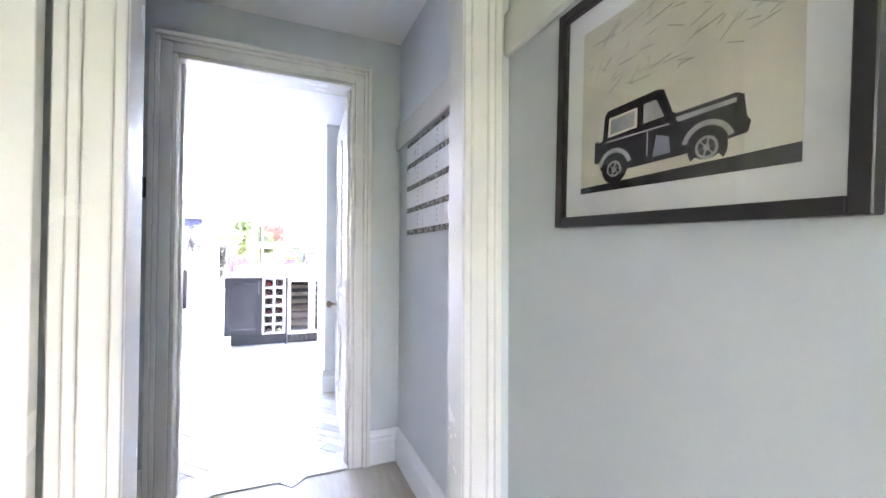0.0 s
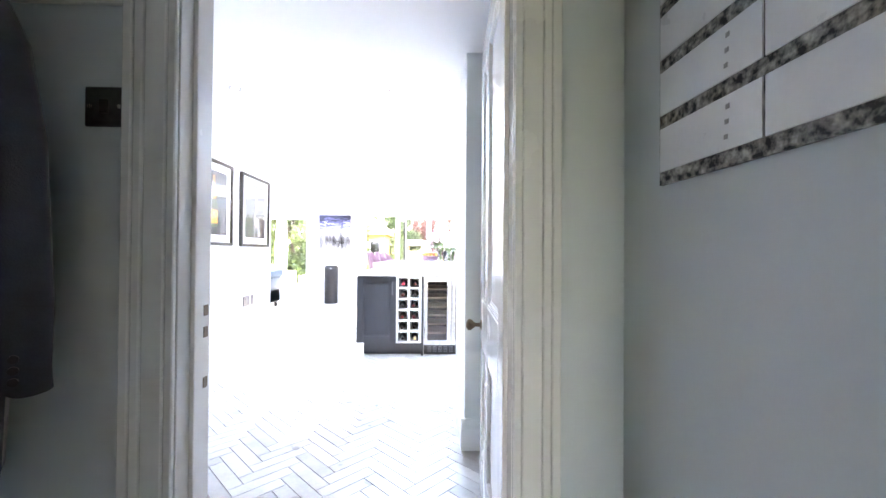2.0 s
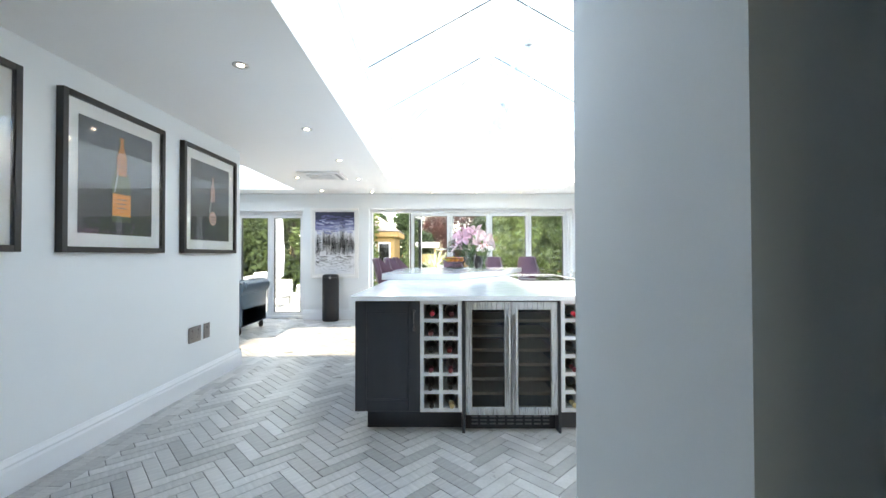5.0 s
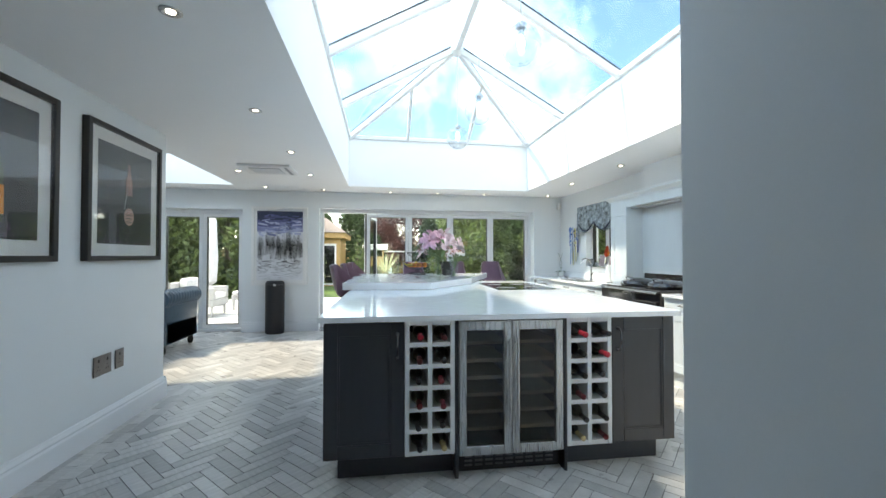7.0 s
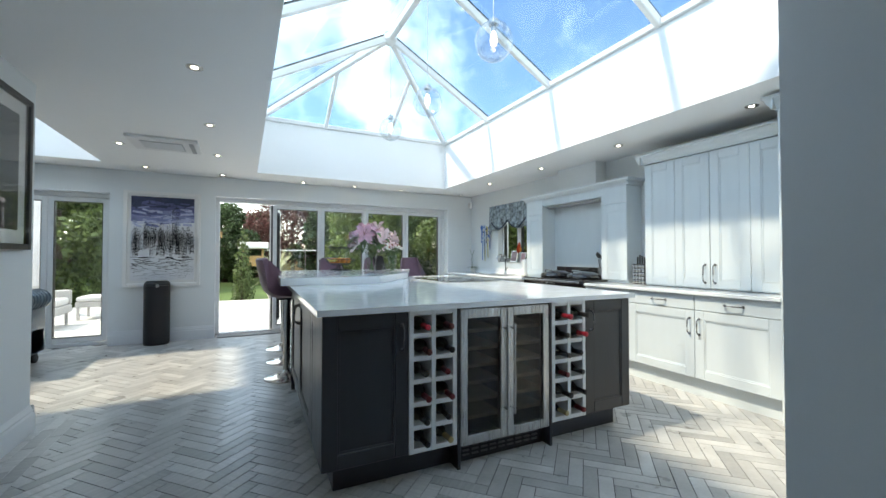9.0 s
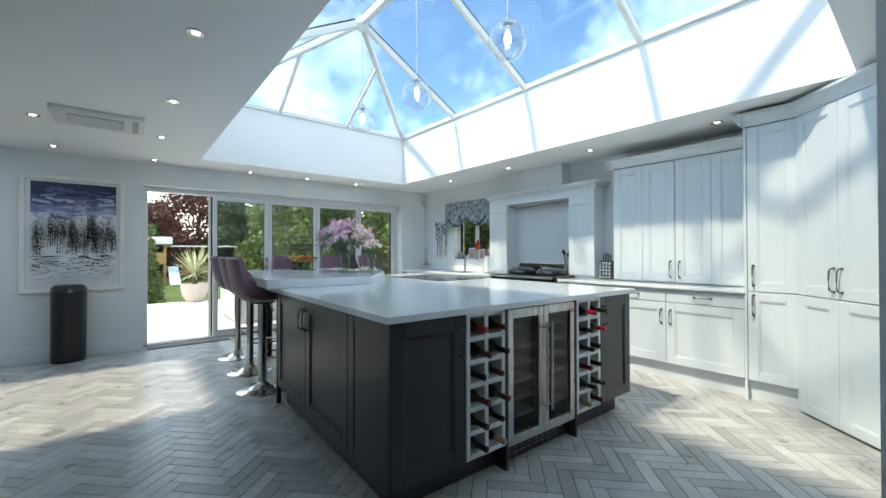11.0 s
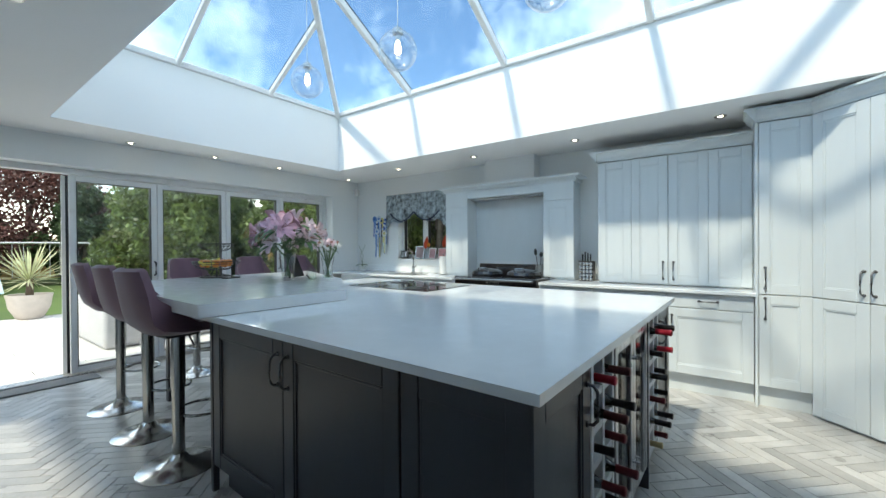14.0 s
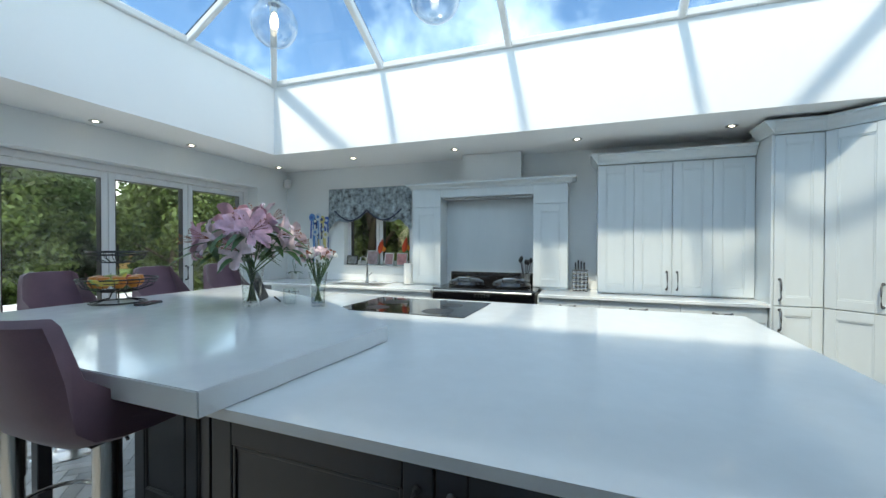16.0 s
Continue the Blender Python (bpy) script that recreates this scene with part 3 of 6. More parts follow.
for d, (a, b) in enumerate(((0.757, 1.068), (1.072, 1.384))):
    door = part("door", box(a, a + 0.045, 0.0, 0.04, 0.125, 0.893, 0.003), M_STEEL, wc, "brushed steel door frame")
    part("stile", box(b - 0.045, b, 0.0, 0.04, 0.125, 0.893, 0.003), M_STEEL, door)
    part("rail", box(a + 0.045, b - 0.045, 0.001, 0.039, 0.125, 0.175, 0.002), M_STEEL, door)
    part("rail", box(a + 0.045, b - 0.045, 0.001, 0.039, 0.84, 0.893, 0.002), M_STEEL, door)
    part("glass", box(a + 0.045, b - 0.045, 0.012, 0.018, 0.175, 0.84), M_COOLGLASS, door, "smoked glass pane")
    hx = b - 0.022 if d == 0 else a + 0.022
    hb = rod((hx, -0.042, 0.27), (hx, -0.042, 0.80), 0.008, 12)
    for z in (0.30, 0.77):
        rod((hx, -0.042, z), (hx, 0.0, z), 0.006, 8, hb)
    part("handle", hb, M_STEEL, door, "", True)
    for z in (0.24, 0.34, 0.44, 0.54, 0.64, 0.745):
        part("wine_shelf", box(a + 0.018, b - 0.018, 0.06, 0.40, z, z + 0.022, 0.002), M_BEECH, wc, "beech shelf front")

# worktops
top = island_thing("worktop", 1.0, 1.2, 0.905, "polished white quartz island worktop", "worktop")
part("slab", prism([(-0.028, -0.03), (2.13, -0.03), (2.13, 2.95), (-0.028, 2.95)], 0.905, 0.935), M_QUARTZ, top)
bar_top = island_thing("breakfast_bar", 0.3, 2.6, 0.936, "thick raised white quartz breakfast bar", "worktop")
LSH = [(-0.10, 1.715), (0.77, 1.675), (1.34, 2.46), (1.85, 3.75), (-0.10, 3.75)]
bm = prism(LSH, 0.9365, 1.005)
bmesh.ops.bevel(bm, geom=[e for e in bm.edges], offset=0.003, segments=2, affect="EDGES")
part("slab", bm, M_QUARTZ, bar_top)
part("leg", box(0.3, 0.36, 3.40, 3.46, 0, 0.936, 0.004), M_DARK, bar_top)
part("leg", box(1.4, 1.46, 3.40, 3.46, 0, 0.936, 0.004), M_DARK, bar_top)
hob = island_thing("hob", 1.8, 2.0, 0.936, "black glass hob set in the worktop", "hob")
part("glass_plate", box(1.41, 2.04, 1.53, 2.44, 0.9355, 0.9405, 0.002), M_BLACK, hob)
for a, b, r in ((1.56, 1.76, 0.10), (1.83, 1.76, 0.08), (1.56, 2.20, 0.08), (1.83, 2.20, 0.10)):
    part("zone_ring", lathe([(r - 0.004, 0), (r, 0), (r, 0.0008), (r - 0.004, 0.0008)], 28, (a, b, 0.9407)), M_PEWTER, hob)

# ---- kitchen run on the side wall ----
RUN = pose(0, 0, 0, 0, 0, -90)
FX = 2.43


def run_unit(y0, y1, z0, z1, drawer=True, doors=1, side=1, front=FX, depth=0.58, handles=True):
    """A pale base unit between y0 and y1, facing -x."""
    c = thing("base_cabinet", (front + 0.3, (y0 + y1) / 2, z0), "pale grey shaker base cabinet with drawer and pewter handles", "cabinet", "kitchen base cabinets")
    part("body", box(front + 0.024, front + depth, y0 + 0.001, y1 - 0.001, z0, z1, 0.001), M_PALE, c)
    zt = z1 - 0.13 if drawer else z1
    if drawer:
        b = box(0.0, y1 - y0 - 0.004, -0.022, 0, 0, 0.124, 0.003)
        d = part("drawer_front", moved(b, RUN @ pose(-y1 + 0.002, front + 0.0225, z1 - 0.127)), M_PALE, c)
        h = moved(bow_handle(0.13), RUN @ pose(-(y0 + y1) / 2 - 0.065, front, z1 - 0.065, 0, 90, 0))
        part("handle", h, M_PEWTER, d, "pewter bow handle", True)
    dw = (y1 - y0) / doors
    for i in range(doors):
        a = -y1 + i * dw
        d = shaker_door("door", dw - 0.004, zt - z0 - 0.006, RUN @ pose(a + 0.002, front + 0.0225, z0 + 0.003), M_PALE, c)
        left = (i == 1) if doors == 2 else side < 0
        hx = a + 0.04 if left else a + dw - 0.04
        part("handle", moved(bow_handle(), RUN @ pose(hx, front, zt - 0.20)), M_PEWTER, d, "pewter bow handle", True)
    return c


for y0, y1, s in ((5.14, 5.75, -1), (5.75, 6.39, 1), (6.39, 6.94, 1)):
    run_unit(y0, y1, 0.165, 0.868, True, 1, s)
for y0, y1, s in ((8.02, 8.55, 1), (8.55, 9.45, 1), (9.45, 10.15, 1)):
    run_unit(y0, y1, 0.165, 0.868, True, 2 if y1 - y0 > 0.6 else 1, s)
pk = thing("kitchen_plinth", (2.6, 6, 0), "pale grey recessed plinth under the base cabinets", "plinth")
part("board", box(2.50, 2.52, 5.14, 6.94, 0, 0.163), M_PALE, pk)
part("board", box(2.50, 2.52, 8.02, 10.15, 0, 0.163), M_PALE, pk)
for y0, y1 in ((5.13, 6.93), (8.03, 10.425)):
    w = thing("worktop", (2.7, (y0 + y1) / 2, 0.87), "white quartz kitchen worktop with upstand", "worktop")
    part("slab", box(2.395, 3.027, y0, y1, 0.87, 0.898, 0.003), M_QUARTZ, w)
    part("upstand", box(3.008, 3.027, y0, y1, 0.9, 0.99, 0.002), M_QUARTZ, w)

CORN = [(0, 0), (0.012, 0), (0.018, 0.02), (0.04, 0.045), (0.055, 0.075), (0.07, 0.082), (0.07, 0.10), (0, 0.10)]


def cornice(parent, points, z):
    for a, b in zip(points, points[1:]):
        part("cornice", sweep(CORN, (*a, z), (*b, z)), M_PALE, parent)


# dresser cupboard on the worktop
dr = thing("wall_cupboard", (2.88, 5.76, 0.899), "pale grey two-door cupboard standing on the worktop", "cupboard")
DX, DY0, DY1, DZ0, DZ1 = 2.70, 5.14, 6.40, 0.90, 2.135
part("body", box(DX + 0.024, 3.027, DY0, DY1, DZ0, DZ1, 0.001), M_PALE, dr)
for a, b in ((DY0, 5.765), (5.769, DY1)):
    mid = (a + b) / 2
    for y0, y1 in ((a, mid), (mid, b)):
        d = shaker_door("door", y1 - y0 - 0.002, DZ1 - DZ0 - 0.02, RUN @ pose(-y1 + 0.001, DX + 0.0225, DZ0 + 0.012), M_PALE, dr)
    hy = b - 0.04 if a == DY0 else a + 0.04
    part("handle", moved(bow_handle(0.16), RUN @ pose(-hy, DX, 0.96)), M_PEWTER, d, "pewter bow handle", True)
cornice(dr, [(DX, DY1), (DX, DY0)], DZ1)
part("top_board", box(DX + 0.002, 3.027, DY0, DY1, DZ1 + 0.002, DZ1 + 0.09), M_PALE, dr)
part("cornice", sweep(CORN, (3.02, DY1, DZ1), (DX - 0.07, DY1, DZ1)), M_PALE, dr)

# tall units
tu = thing("tall_cupboard", (2.7, 4.96, 0), "pale grey tall larder cupboard with two doors", "cupboard", "tall cupboards")
TX = 2.41
part("body", box(TX + 0.024, 3.027, 4.80, 5.115, 0.165, 2.235, 0.001), M_PALE, tu)
part("plinth", box(TX + 0.06, TX + 0.08, 4.80, 5.115, 0, 0.163), M_PALE, tu)
part("end_panel", box(TX - 0.002, 3.027, 5.117, 5.136, 0, 2.235, 0.002), M_PALE, tu)
for z0, z1, hz in ((0.17, 0.885, 0.70), (0.892, 2.23, 0.94)):
    d = shaker_door("door", 0.311, z1 - z0, RUN @ pose(-5.113, TX + 0.0225, z0), M_PALE, tu, 0.07)
    part("handle", moved(bow_handle(0.16), RUN @ pose(-5.075, TX, hz)), M_PEWTER, d, "pewter bow handle", True)
cornice(tu, [(TX, 5.136), (TX, 4.80)], 2.237)
part("cornice", sweep(CORN, (2.66, 5.136, 2.237), (TX - 0.07, 5.136, 2.237)), M_PALE, tu)
part("top_board", box(TX + 0.002, 3.027, 4.80, 5.13, 2.238, 2.32), M_PALE, tu)
AX0, AX1 = Vector((2.41, 4.795)), Vector((1.93, 4.30))
ad = AX1 - AX0
ang = math.degrees(math.atan2(ad.y, ad.x))
au = thing("tall_cupboard", (2.5, 4.5, 0), "pale grey tall corner cupboard set at an angle with twin doors", "cupboard", "tall cupboards")
AM = pose(AX0.x, AX0.y, 0, 0, 0, ang)
part("body", prism([(2.43, 4.797), (3.027, 4.797), (3.027, 4.285), (1.955, 4.285)], 0.0, 2.235), M_PALE, au)
hw = ad.length / 2
for i in range(2):
    for z0, z1 in ((0.025, 0.885), (0.892, 2.23)):
        d = shaker_door("door", hw - 0.004, z1 - z0, AM @ pose(i * hw + 0.002, 0.004, z0), M_PALE, au, 0.07)
        if z0 > 0.5:
            part("handle", moved(bow_handle(0.16), AM @ pose(hw + (0.03 if i else -0.03), -0.018, 0.94)), M_PEWTER, d, "pewter bow handle", True)
part("cornice", sweep(CORN, (AX0.x, AX0.y, 2.237), (AX1.x, AX1.y, 2.237)), M_PALE, au)
part("top_board", prism([(2.42, 4.797), (3.027, 4.797), (3.027, 4.285), (1.95, 4.285)], 2.238, 2.32), M_PALE, au)

# range surround
mt = thing("range_surround", (2.9, 7.54, 0.9), "pale grey mantel surround over the range cooker", "mantel")
MX = 2.78
for y0, y1 in ((6.68, 7.025), (8.055, 8.40)):
    ps = part("post", box(MX + 0.022, 3.027, y0, y1, 0.90, 1.99, 0.002), M_PALE, mt)
    part("post_panel", moved(shaker(y1 - y0, 0.86, rail=0.08), RUN @ pose(-y1, MX + 0.0215, 0.93)), M_PALE, ps)
    part("post_cap", box(MX, MX + 0.0215, y0, y1, 1.795, 1.99, 0.003), M_PALE, ps)
part("lintel", box(MX + 0.004, 3.027, 7.025, 8.055, 1.90, 1.99, 0.002), M_PALE, mt)
part("hood", box(MX + 0.06, 3.0, 7.04, 8.04, 1.875, 1.898, 0.003), M_STEEL, mt, "steel extractor panel")
part("back_panel", box(3.012, 3.027, 7.025, 8.055, 0.90, 1.898), M_PALE, mt)
part("shelf", box(2.70, 3.027, 6.60, 8.46, 2.035, 2.062, 0.006), M_PALE, mt)
part("moulding", sweep([(0, 0), (0.01, 0), (0.02, 0.02), (0.06, 0.035), (0.07, 0.043), (0, 0.043)], (MX, 8.42, 1.99), (MX, 6.64, 1.99)), M_PALE, mt)
part("mantel_board", box(MX + 0.002, 3.027, 6.66, 8.42, 1.992, 2.033), M_PALE, mt)
structure("wall_chimney", box(2.85, 3.028, 7.165, 7.82, 2.064, CEIL), M_WALL, "pale grey boxed flue above the mantel", "wall")

# range cooker
rc = thing("range_cooker", (2.7, 7.48, 0), "black enamel range cooker with two domed hotplate lids", "cooker")
part("body", box(2.40, 2.99, 6.955, 8.005, 0.08, 0.925, 0.012, seg=2), M_BLACK, rc)
part("plinth", box(2.44, 2.98, 6.97, 7.99, 0, 0.079), M_BLACK, rc)
part("splashback", box(2.99, 3.01, 6.96, 8.0, 0.90, 1.055, 0.004), M_BLACK, rc)
part("rail", tube([(2.36, 6.98, 0.90), (2.36, 7.98, 0.90)], 0.013, 10), M_CHROME, rc, "chrome towel rail", True)
for y in (7.0, 7.96):
    part("rail_bracket", rod((2.36, y, 0.90), (2.41, y, 0.90), 0.012), M_CHROME, rc)
for y in (7.24, 7.72):
    ld = part("lid", lathe([(0.20, 0), (0.205, 0.02), (0.19, 0.05), (0.12, 0.078), (0.02, 0.085)], 24, (2.72, y, 0.927)), M_BLACK, rc, "black domed hotplate lid", True)
    part("lid_handle", tube([(2.60, y - 0.07, 1.0), (2.585, y - 0.06, 1.02), (2.585, y + 0.06, 1.02), (2.60, y + 0.07, 1.0)], 0.007), M_CHROME, ld, "", True)
for y0, y1, z0, z1 in ((7.00, 7.47, 0.48, 0.80), (7.49, 7.96, 0.48, 0.80), (7.00, 7.47, 0.12, 0.46), (7.49, 7.96, 0.12, 0.46)):
    d = part("door", box(2.378, 2.399, y0, y1, z0, z1, 0.008, seg=2), M_BLACK, rc)
    part("handle", tube([(2.378, y0 + 0.08, z1 - 0.05), (2.35, y0 + 0.08, z1 - 0.05), (2.35, y1 - 0.08, z1 - 0.05), (2.378, y1 - 0.08, z1 - 0.05)], 0.007), M_CHROME, d, "", True)
part("badge", box(2.394, 2.399, 7.40, 7.56, 0.845, 0.875, 0.001), M_CHROME, rc)
for k in range(4):
    part("badge_mark", box(2.392, 2.394, 7.42 + k * 0.032, 7.44 + k * 0.032, 0.852, 0.868), M_BLACK, rc)

# ---- doors and windows ----
def glazed_leaf(name, parent, w, h, m, fw=0.06, t=0.06, label=""):
    """A framed glass leaf in x (width), z; centred on y = 0."""
    f = bmesh.new()
    box(0, fw, -t / 2, t / 2, 0, h, 0.004, bm=f)
    box(w - fw, w, -t / 2, t / 2, 0, h, 0.004, bm=f)
    box(fw, w - fw, -t / 2, t / 2, 0, fw * 1.1, 0.004, bm=f)
    box(fw, w - fw, -t / 2, t / 2, h - fw, h, 0.004, bm=f)
    o = part(name, moved(f, m), M_PVC, parent, label)
    g = bmesh.new()
    box(fw, w - fw, -t / 2 - 0.001, t / 2 + 0.001, fw * 1.1, fw * 1.1 + 0.006, bm=g)
    box(fw, w - fw, -t / 2 - 0.001, t / 2 + 0.001, h - fw - 0.006, h - fw, bm=g)
    box(fw, fw + 0.006, -t / 2 - 0.001, t / 2 + 0.001, fw * 1.1, h - fw, bm=g)
    box(w - fw - 0.006, w - fw, -t / 2 - 0.001, t / 2 + 0.001, fw * 1.1, h - fw, bm=g)
    part("gasket", moved(g, m), M_PLASTIC, o, "dark rubber gasket")
    p = part("pane", moved(box(fw + 0.006, w - fw - 0.006, -0.004, 0.004, fw * 1.1 + 0.006, h - fw - 0.006), m), M_GLASS, o, "clear glass pane")
    p.visible_shadow = False
    return o


BY = 10.64
bf = thing("door_1", (0.57, BY, 0), "white-framed bifold garden doors, one leaf folded open", "bifold door", kind="structure")
part("head", box(-1.37, 2.50, BY - 0.05, BY + 0.05, 2.03, 2.089, 0.003), M_PVC, bf)
part("jamb", box(-1.369, -1.32, BY - 0.05, BY + 0.05, 0.03, 2.03, 0.003), M_PVC, bf)
part("jamb", box(2.44, 2.499, BY - 0.05, BY + 0.05, 0.03, 2.03, 0.003), M_PVC, bf)
part("threshold", box(-1.369, 2.499, BY - 0.06, BY + 0.09, 0.0, 0.028, 0.004), M_STEEL, bf)
xs = (-0.575, 0.175, 0.94, 1.705, 2.44)
for i in range(4):
    lf = glazed_leaf("leaf", bf, xs[i + 1] - xs[i] - 0.006, 1.985, pose(xs[i] + 0.003, BY, 0.035), 0.055)
    if i in (0, 2):
        hx = xs[i + 1] - 0.028
        part("handle", tube([(hx, BY - 0.03, 0.98), (hx, BY - 0.065, 0.99), (hx, BY - 0.065, 1.12), (hx, BY - 0.03, 1.13)], 0.010), M_PLASTIC, lf, "black pull handle", True)
# the folded leaf stands out to the garden
glazed_leaf("leaf", bf, 0.76, 1.985, pose(-0.59, BY + 0.04, 0.035, 0, 0, 78), 0.055)
part("hinge_strip", box(-0.60, -0.578, BY - 0.035, BY - 0.03, 0.05, 2.01), M_PLASTIC, bf)

fd = thing("door_2", (-3.28, BY, 0), "white-framed glazed french doors, closed", "french door", kind="structure")
part("head", box(-3.949, -2.601, BY - 0.05, BY + 0.05, 1.99, 2.049, 0.003), M_PVC, fd)
part("jamb", box(-3.949, -3.90, BY - 0.05, BY + 0.05, 0.03, 1.99, 0.003), M_PVC, fd)
part("jamb", box(-2.65, -2.601, BY - 0.05, BY + 0.05, 0.03, 1.99, 0.003), M_PVC, fd)
part("threshold", box(-3.949, -2.601, BY - 0.06, BY + 0.09, 0.0, 0.05, 0.004), M_PVC, fd)
for x in (-3.90, -3.275):
    glazed_leaf("leaf", fd, 0.622, 1.935, pose(x, BY, 0.053), 0.06)

kw = thing("window_2", (3.14, 9.02, 1.1), "small white casement window over the sink", "window", kind="structure")
for y0, y1 in ((8.551, 9.02), (9.024, 9.499)):
    glazed_leaf("casement", kw, y1 - y0, 0.915, pose(3.15, y0, 1.102, 0, 0, 90), 0.05)
structure("window_sill", box(3.02, 3.26, 8.552, 9.498, 1.078, 1.1, 0.004), M_WHITE, "white painted window sill", "sill")


def architrave(x0, x1, ztop, y, out, w=0.115, fy=-1):
    """Moulded casing round a doorway on the wall face y, standing out along fy."""
    bm = bmesh.new()
    for a, b, t in ((0, w * 0.18, 0.016), (w * 0.18, w * 0.62, 0.022), (w * 0.62, w * 0.80, 0.030), (w * 0.80, w, 0.036)):
        ya, yb = (y - t, y) if fy < 0 else (y, y + t)
        box(x0 - b, x0 - a, ya, yb, 0, ztop + b, 0.003, bm=bm)
        box(x1 + a, x1 + b, ya, yb, 0, ztop + b, 0.003, bm=bm)
        box(x0 - a, x1 + a, ya, yb, ztop + a, ztop + b, 0.003, bm=bm)
    return bm


def lining(x0, x1, zt, y0, y1):
    bm = box(x0 - 0.02, x0, y0, y1, 0, zt, 0.002)
    box(x1, x1 + 0.02, y0, y1, 0, zt, 0.002, bm=bm)
    box(x0 - 0.02, x1 + 0.02, y0, y1, zt, zt + 0.018, 0.002, bm=bm)
    return bm


structure("trim_doorway_kitchen", architrave(-0.468, 0.374, 2.17, 2.199, 0), M_DOORPAINT, "white moulded door casing", "door casing")
structure("trim_lining_kitchen", lining(-0.465, 0.372, 2.17, 2.198, 2.338), M_DOORPAINT, "white door lining", "door lining")
bm = box(-0.465, -0.452, 2.25, 2.29, 0, 2.17, 0.002)
box(0.359, 0.372, 2.25, 2.29, 0, 2.17, 0.002, bm=bm)
structure("trim_stop", bm, M_DOORPAINT, "white door stop bead", "door stop")
bm = architrave(-0.468, 0.374, 2.17, 2.337, 0, 0.1, 1)
structure("trim_doorway_inner", bm, M_DOORPAINT, "white moulded door casing", "door casing")
kp = thing("strike_plate", (-0.455, 2.31, 0.9), "small brass strike plate on the door lining", "strike plate")
for z in (0.79, 0.93, 0.99):
    part("plate", box(-0.4648, -0.4625, 2.312, 2.332, z, z + 0.03, 0.0005), M_BRONZE, kp)
structure("trim_doorway_hall", architrave(-0.312, 0.502, 2.17, 0.979, 0, 0.116), M_DOORPAINT, "white moulded casing of the hall opening", "door casing")
structure("trim_lining_hall", lining(-0.31, 0.50, 2.17, 0.978, 1.075), M_DOORPAINT, "white lining of the hall opening", "door lining")
structure("trim_doorway_hall_inner", architrave(-0.312, 0.502, 2.17, 1.071, 0, 0.085, 1), M_DOORPAINT, "white moulded casing of the hall opening", "door casing")
# unseen door, added; its pane is sized to limit light entering the hall
fdoor = thing("door_4", (0, -2.6, 0), "unseen white front door, added, its glazed panel sized to the hall light", "front door", kind="structure")
for x0, x1, z0, z1 in ((-0.449, -0.25, 0, 2.199), (0.25, 0.449, 0, 2.199), (-0.25, 0.25, 0, 0.7), (-0.25, 0.25, 1.9, 2.199)):
    part("board", box(x0, x1, -2.61, -2.57, z0, z1, 0.002), M_DOORPAINT, fdoor)
part("pane", box(-0.249, 0.249, -2.594, -2.588, 0.701, 1.899), M_GLASS, fdoor, "clear glass pane")

hd = thing("door_5", (-0.80, 0.92, 0), "white painted hall door folded back on the wall", "door", kind="structure")
part("leaf", box(-1.25, -0.436, 0.906, 0.940, 0.01, 2.15, 0.002), M_DOORPAINT, hd)
for z0, z1 in ((0.2, 0.85), (1.0, 2.0)):
    part("panel_bead", box(-1.12, -0.62, 0.898, 0.9058, z0, z1, 0.003), M_DOORPAINT, hd)

# panelled door standing open
LEAF_W = 0.80
dl = thing("door_3", (0.392, 2.345, 0.008), "white four-panel wooden door standing open", "door", kind="structure", rz=86.5, local=True)
stile, t = 0.085, 0.040
part("stile", box(0, stile, -t / 2, t / 2, 0, 2.15, 0.003), M_DOORPAINT, dl)
part("stile", box(LEAF_W - stile, LEAF_W, -t / 2, t / 2, 0, 2.15, 0.003), M_DOORPAINT, dl)
part("muntin", box(0.45, 0.55, -t / 2, t / 2, 0.0, 2.15, 0.003), M_DOORPAINT, dl)
for z0, z1 in ((0, 0.22), (0.715, 0.94), (2.03, 2.15)):
    for x0, x1 in ((stile, 0.45), (0.55, LEAF_W - stile)):
        part("rail", box(x0, x1, -t / 2, t / 2, z0, z1, 0.003), M_DOORPAINT, dl)
for x0, x1 in ((stile, 0.45), (0.55, LEAF_W - stile)):
    for z0, z1 in ((0.22, 0.715), (0.94, 2.03)):
        pn = part("panel", box(x0, x1, -0.008, 0.008, z0, z1), M_DOORPAINT, dl)
        for s in (-1, 1):
            b = bmesh.new()
            for k, (w, d) in enumerate(((0.012, 0.019), (0.022, 0.014), (0.032, 0.011))):
                lo = 0 if k == 0 else (0.012, 0.022)[k - 1]
                ya, yb = sorted((s * 0.008, s * d))
                for a0, a1, c0, c1 in ((x0 + lo, x0 + w, z0 + lo, z1 - lo), (x1 - w, x1 - lo, z0 + lo, z1 - lo), (x0 + w, x1 - w, z0 + lo, z0 + w), (x0 + w, x1 - w, z1 - w, z1 - lo)):
                    box(a0, a1, ya, yb, c0, c1, 0.002, bm=b)
            part("beading", b, M_DOORPAINT, pn)
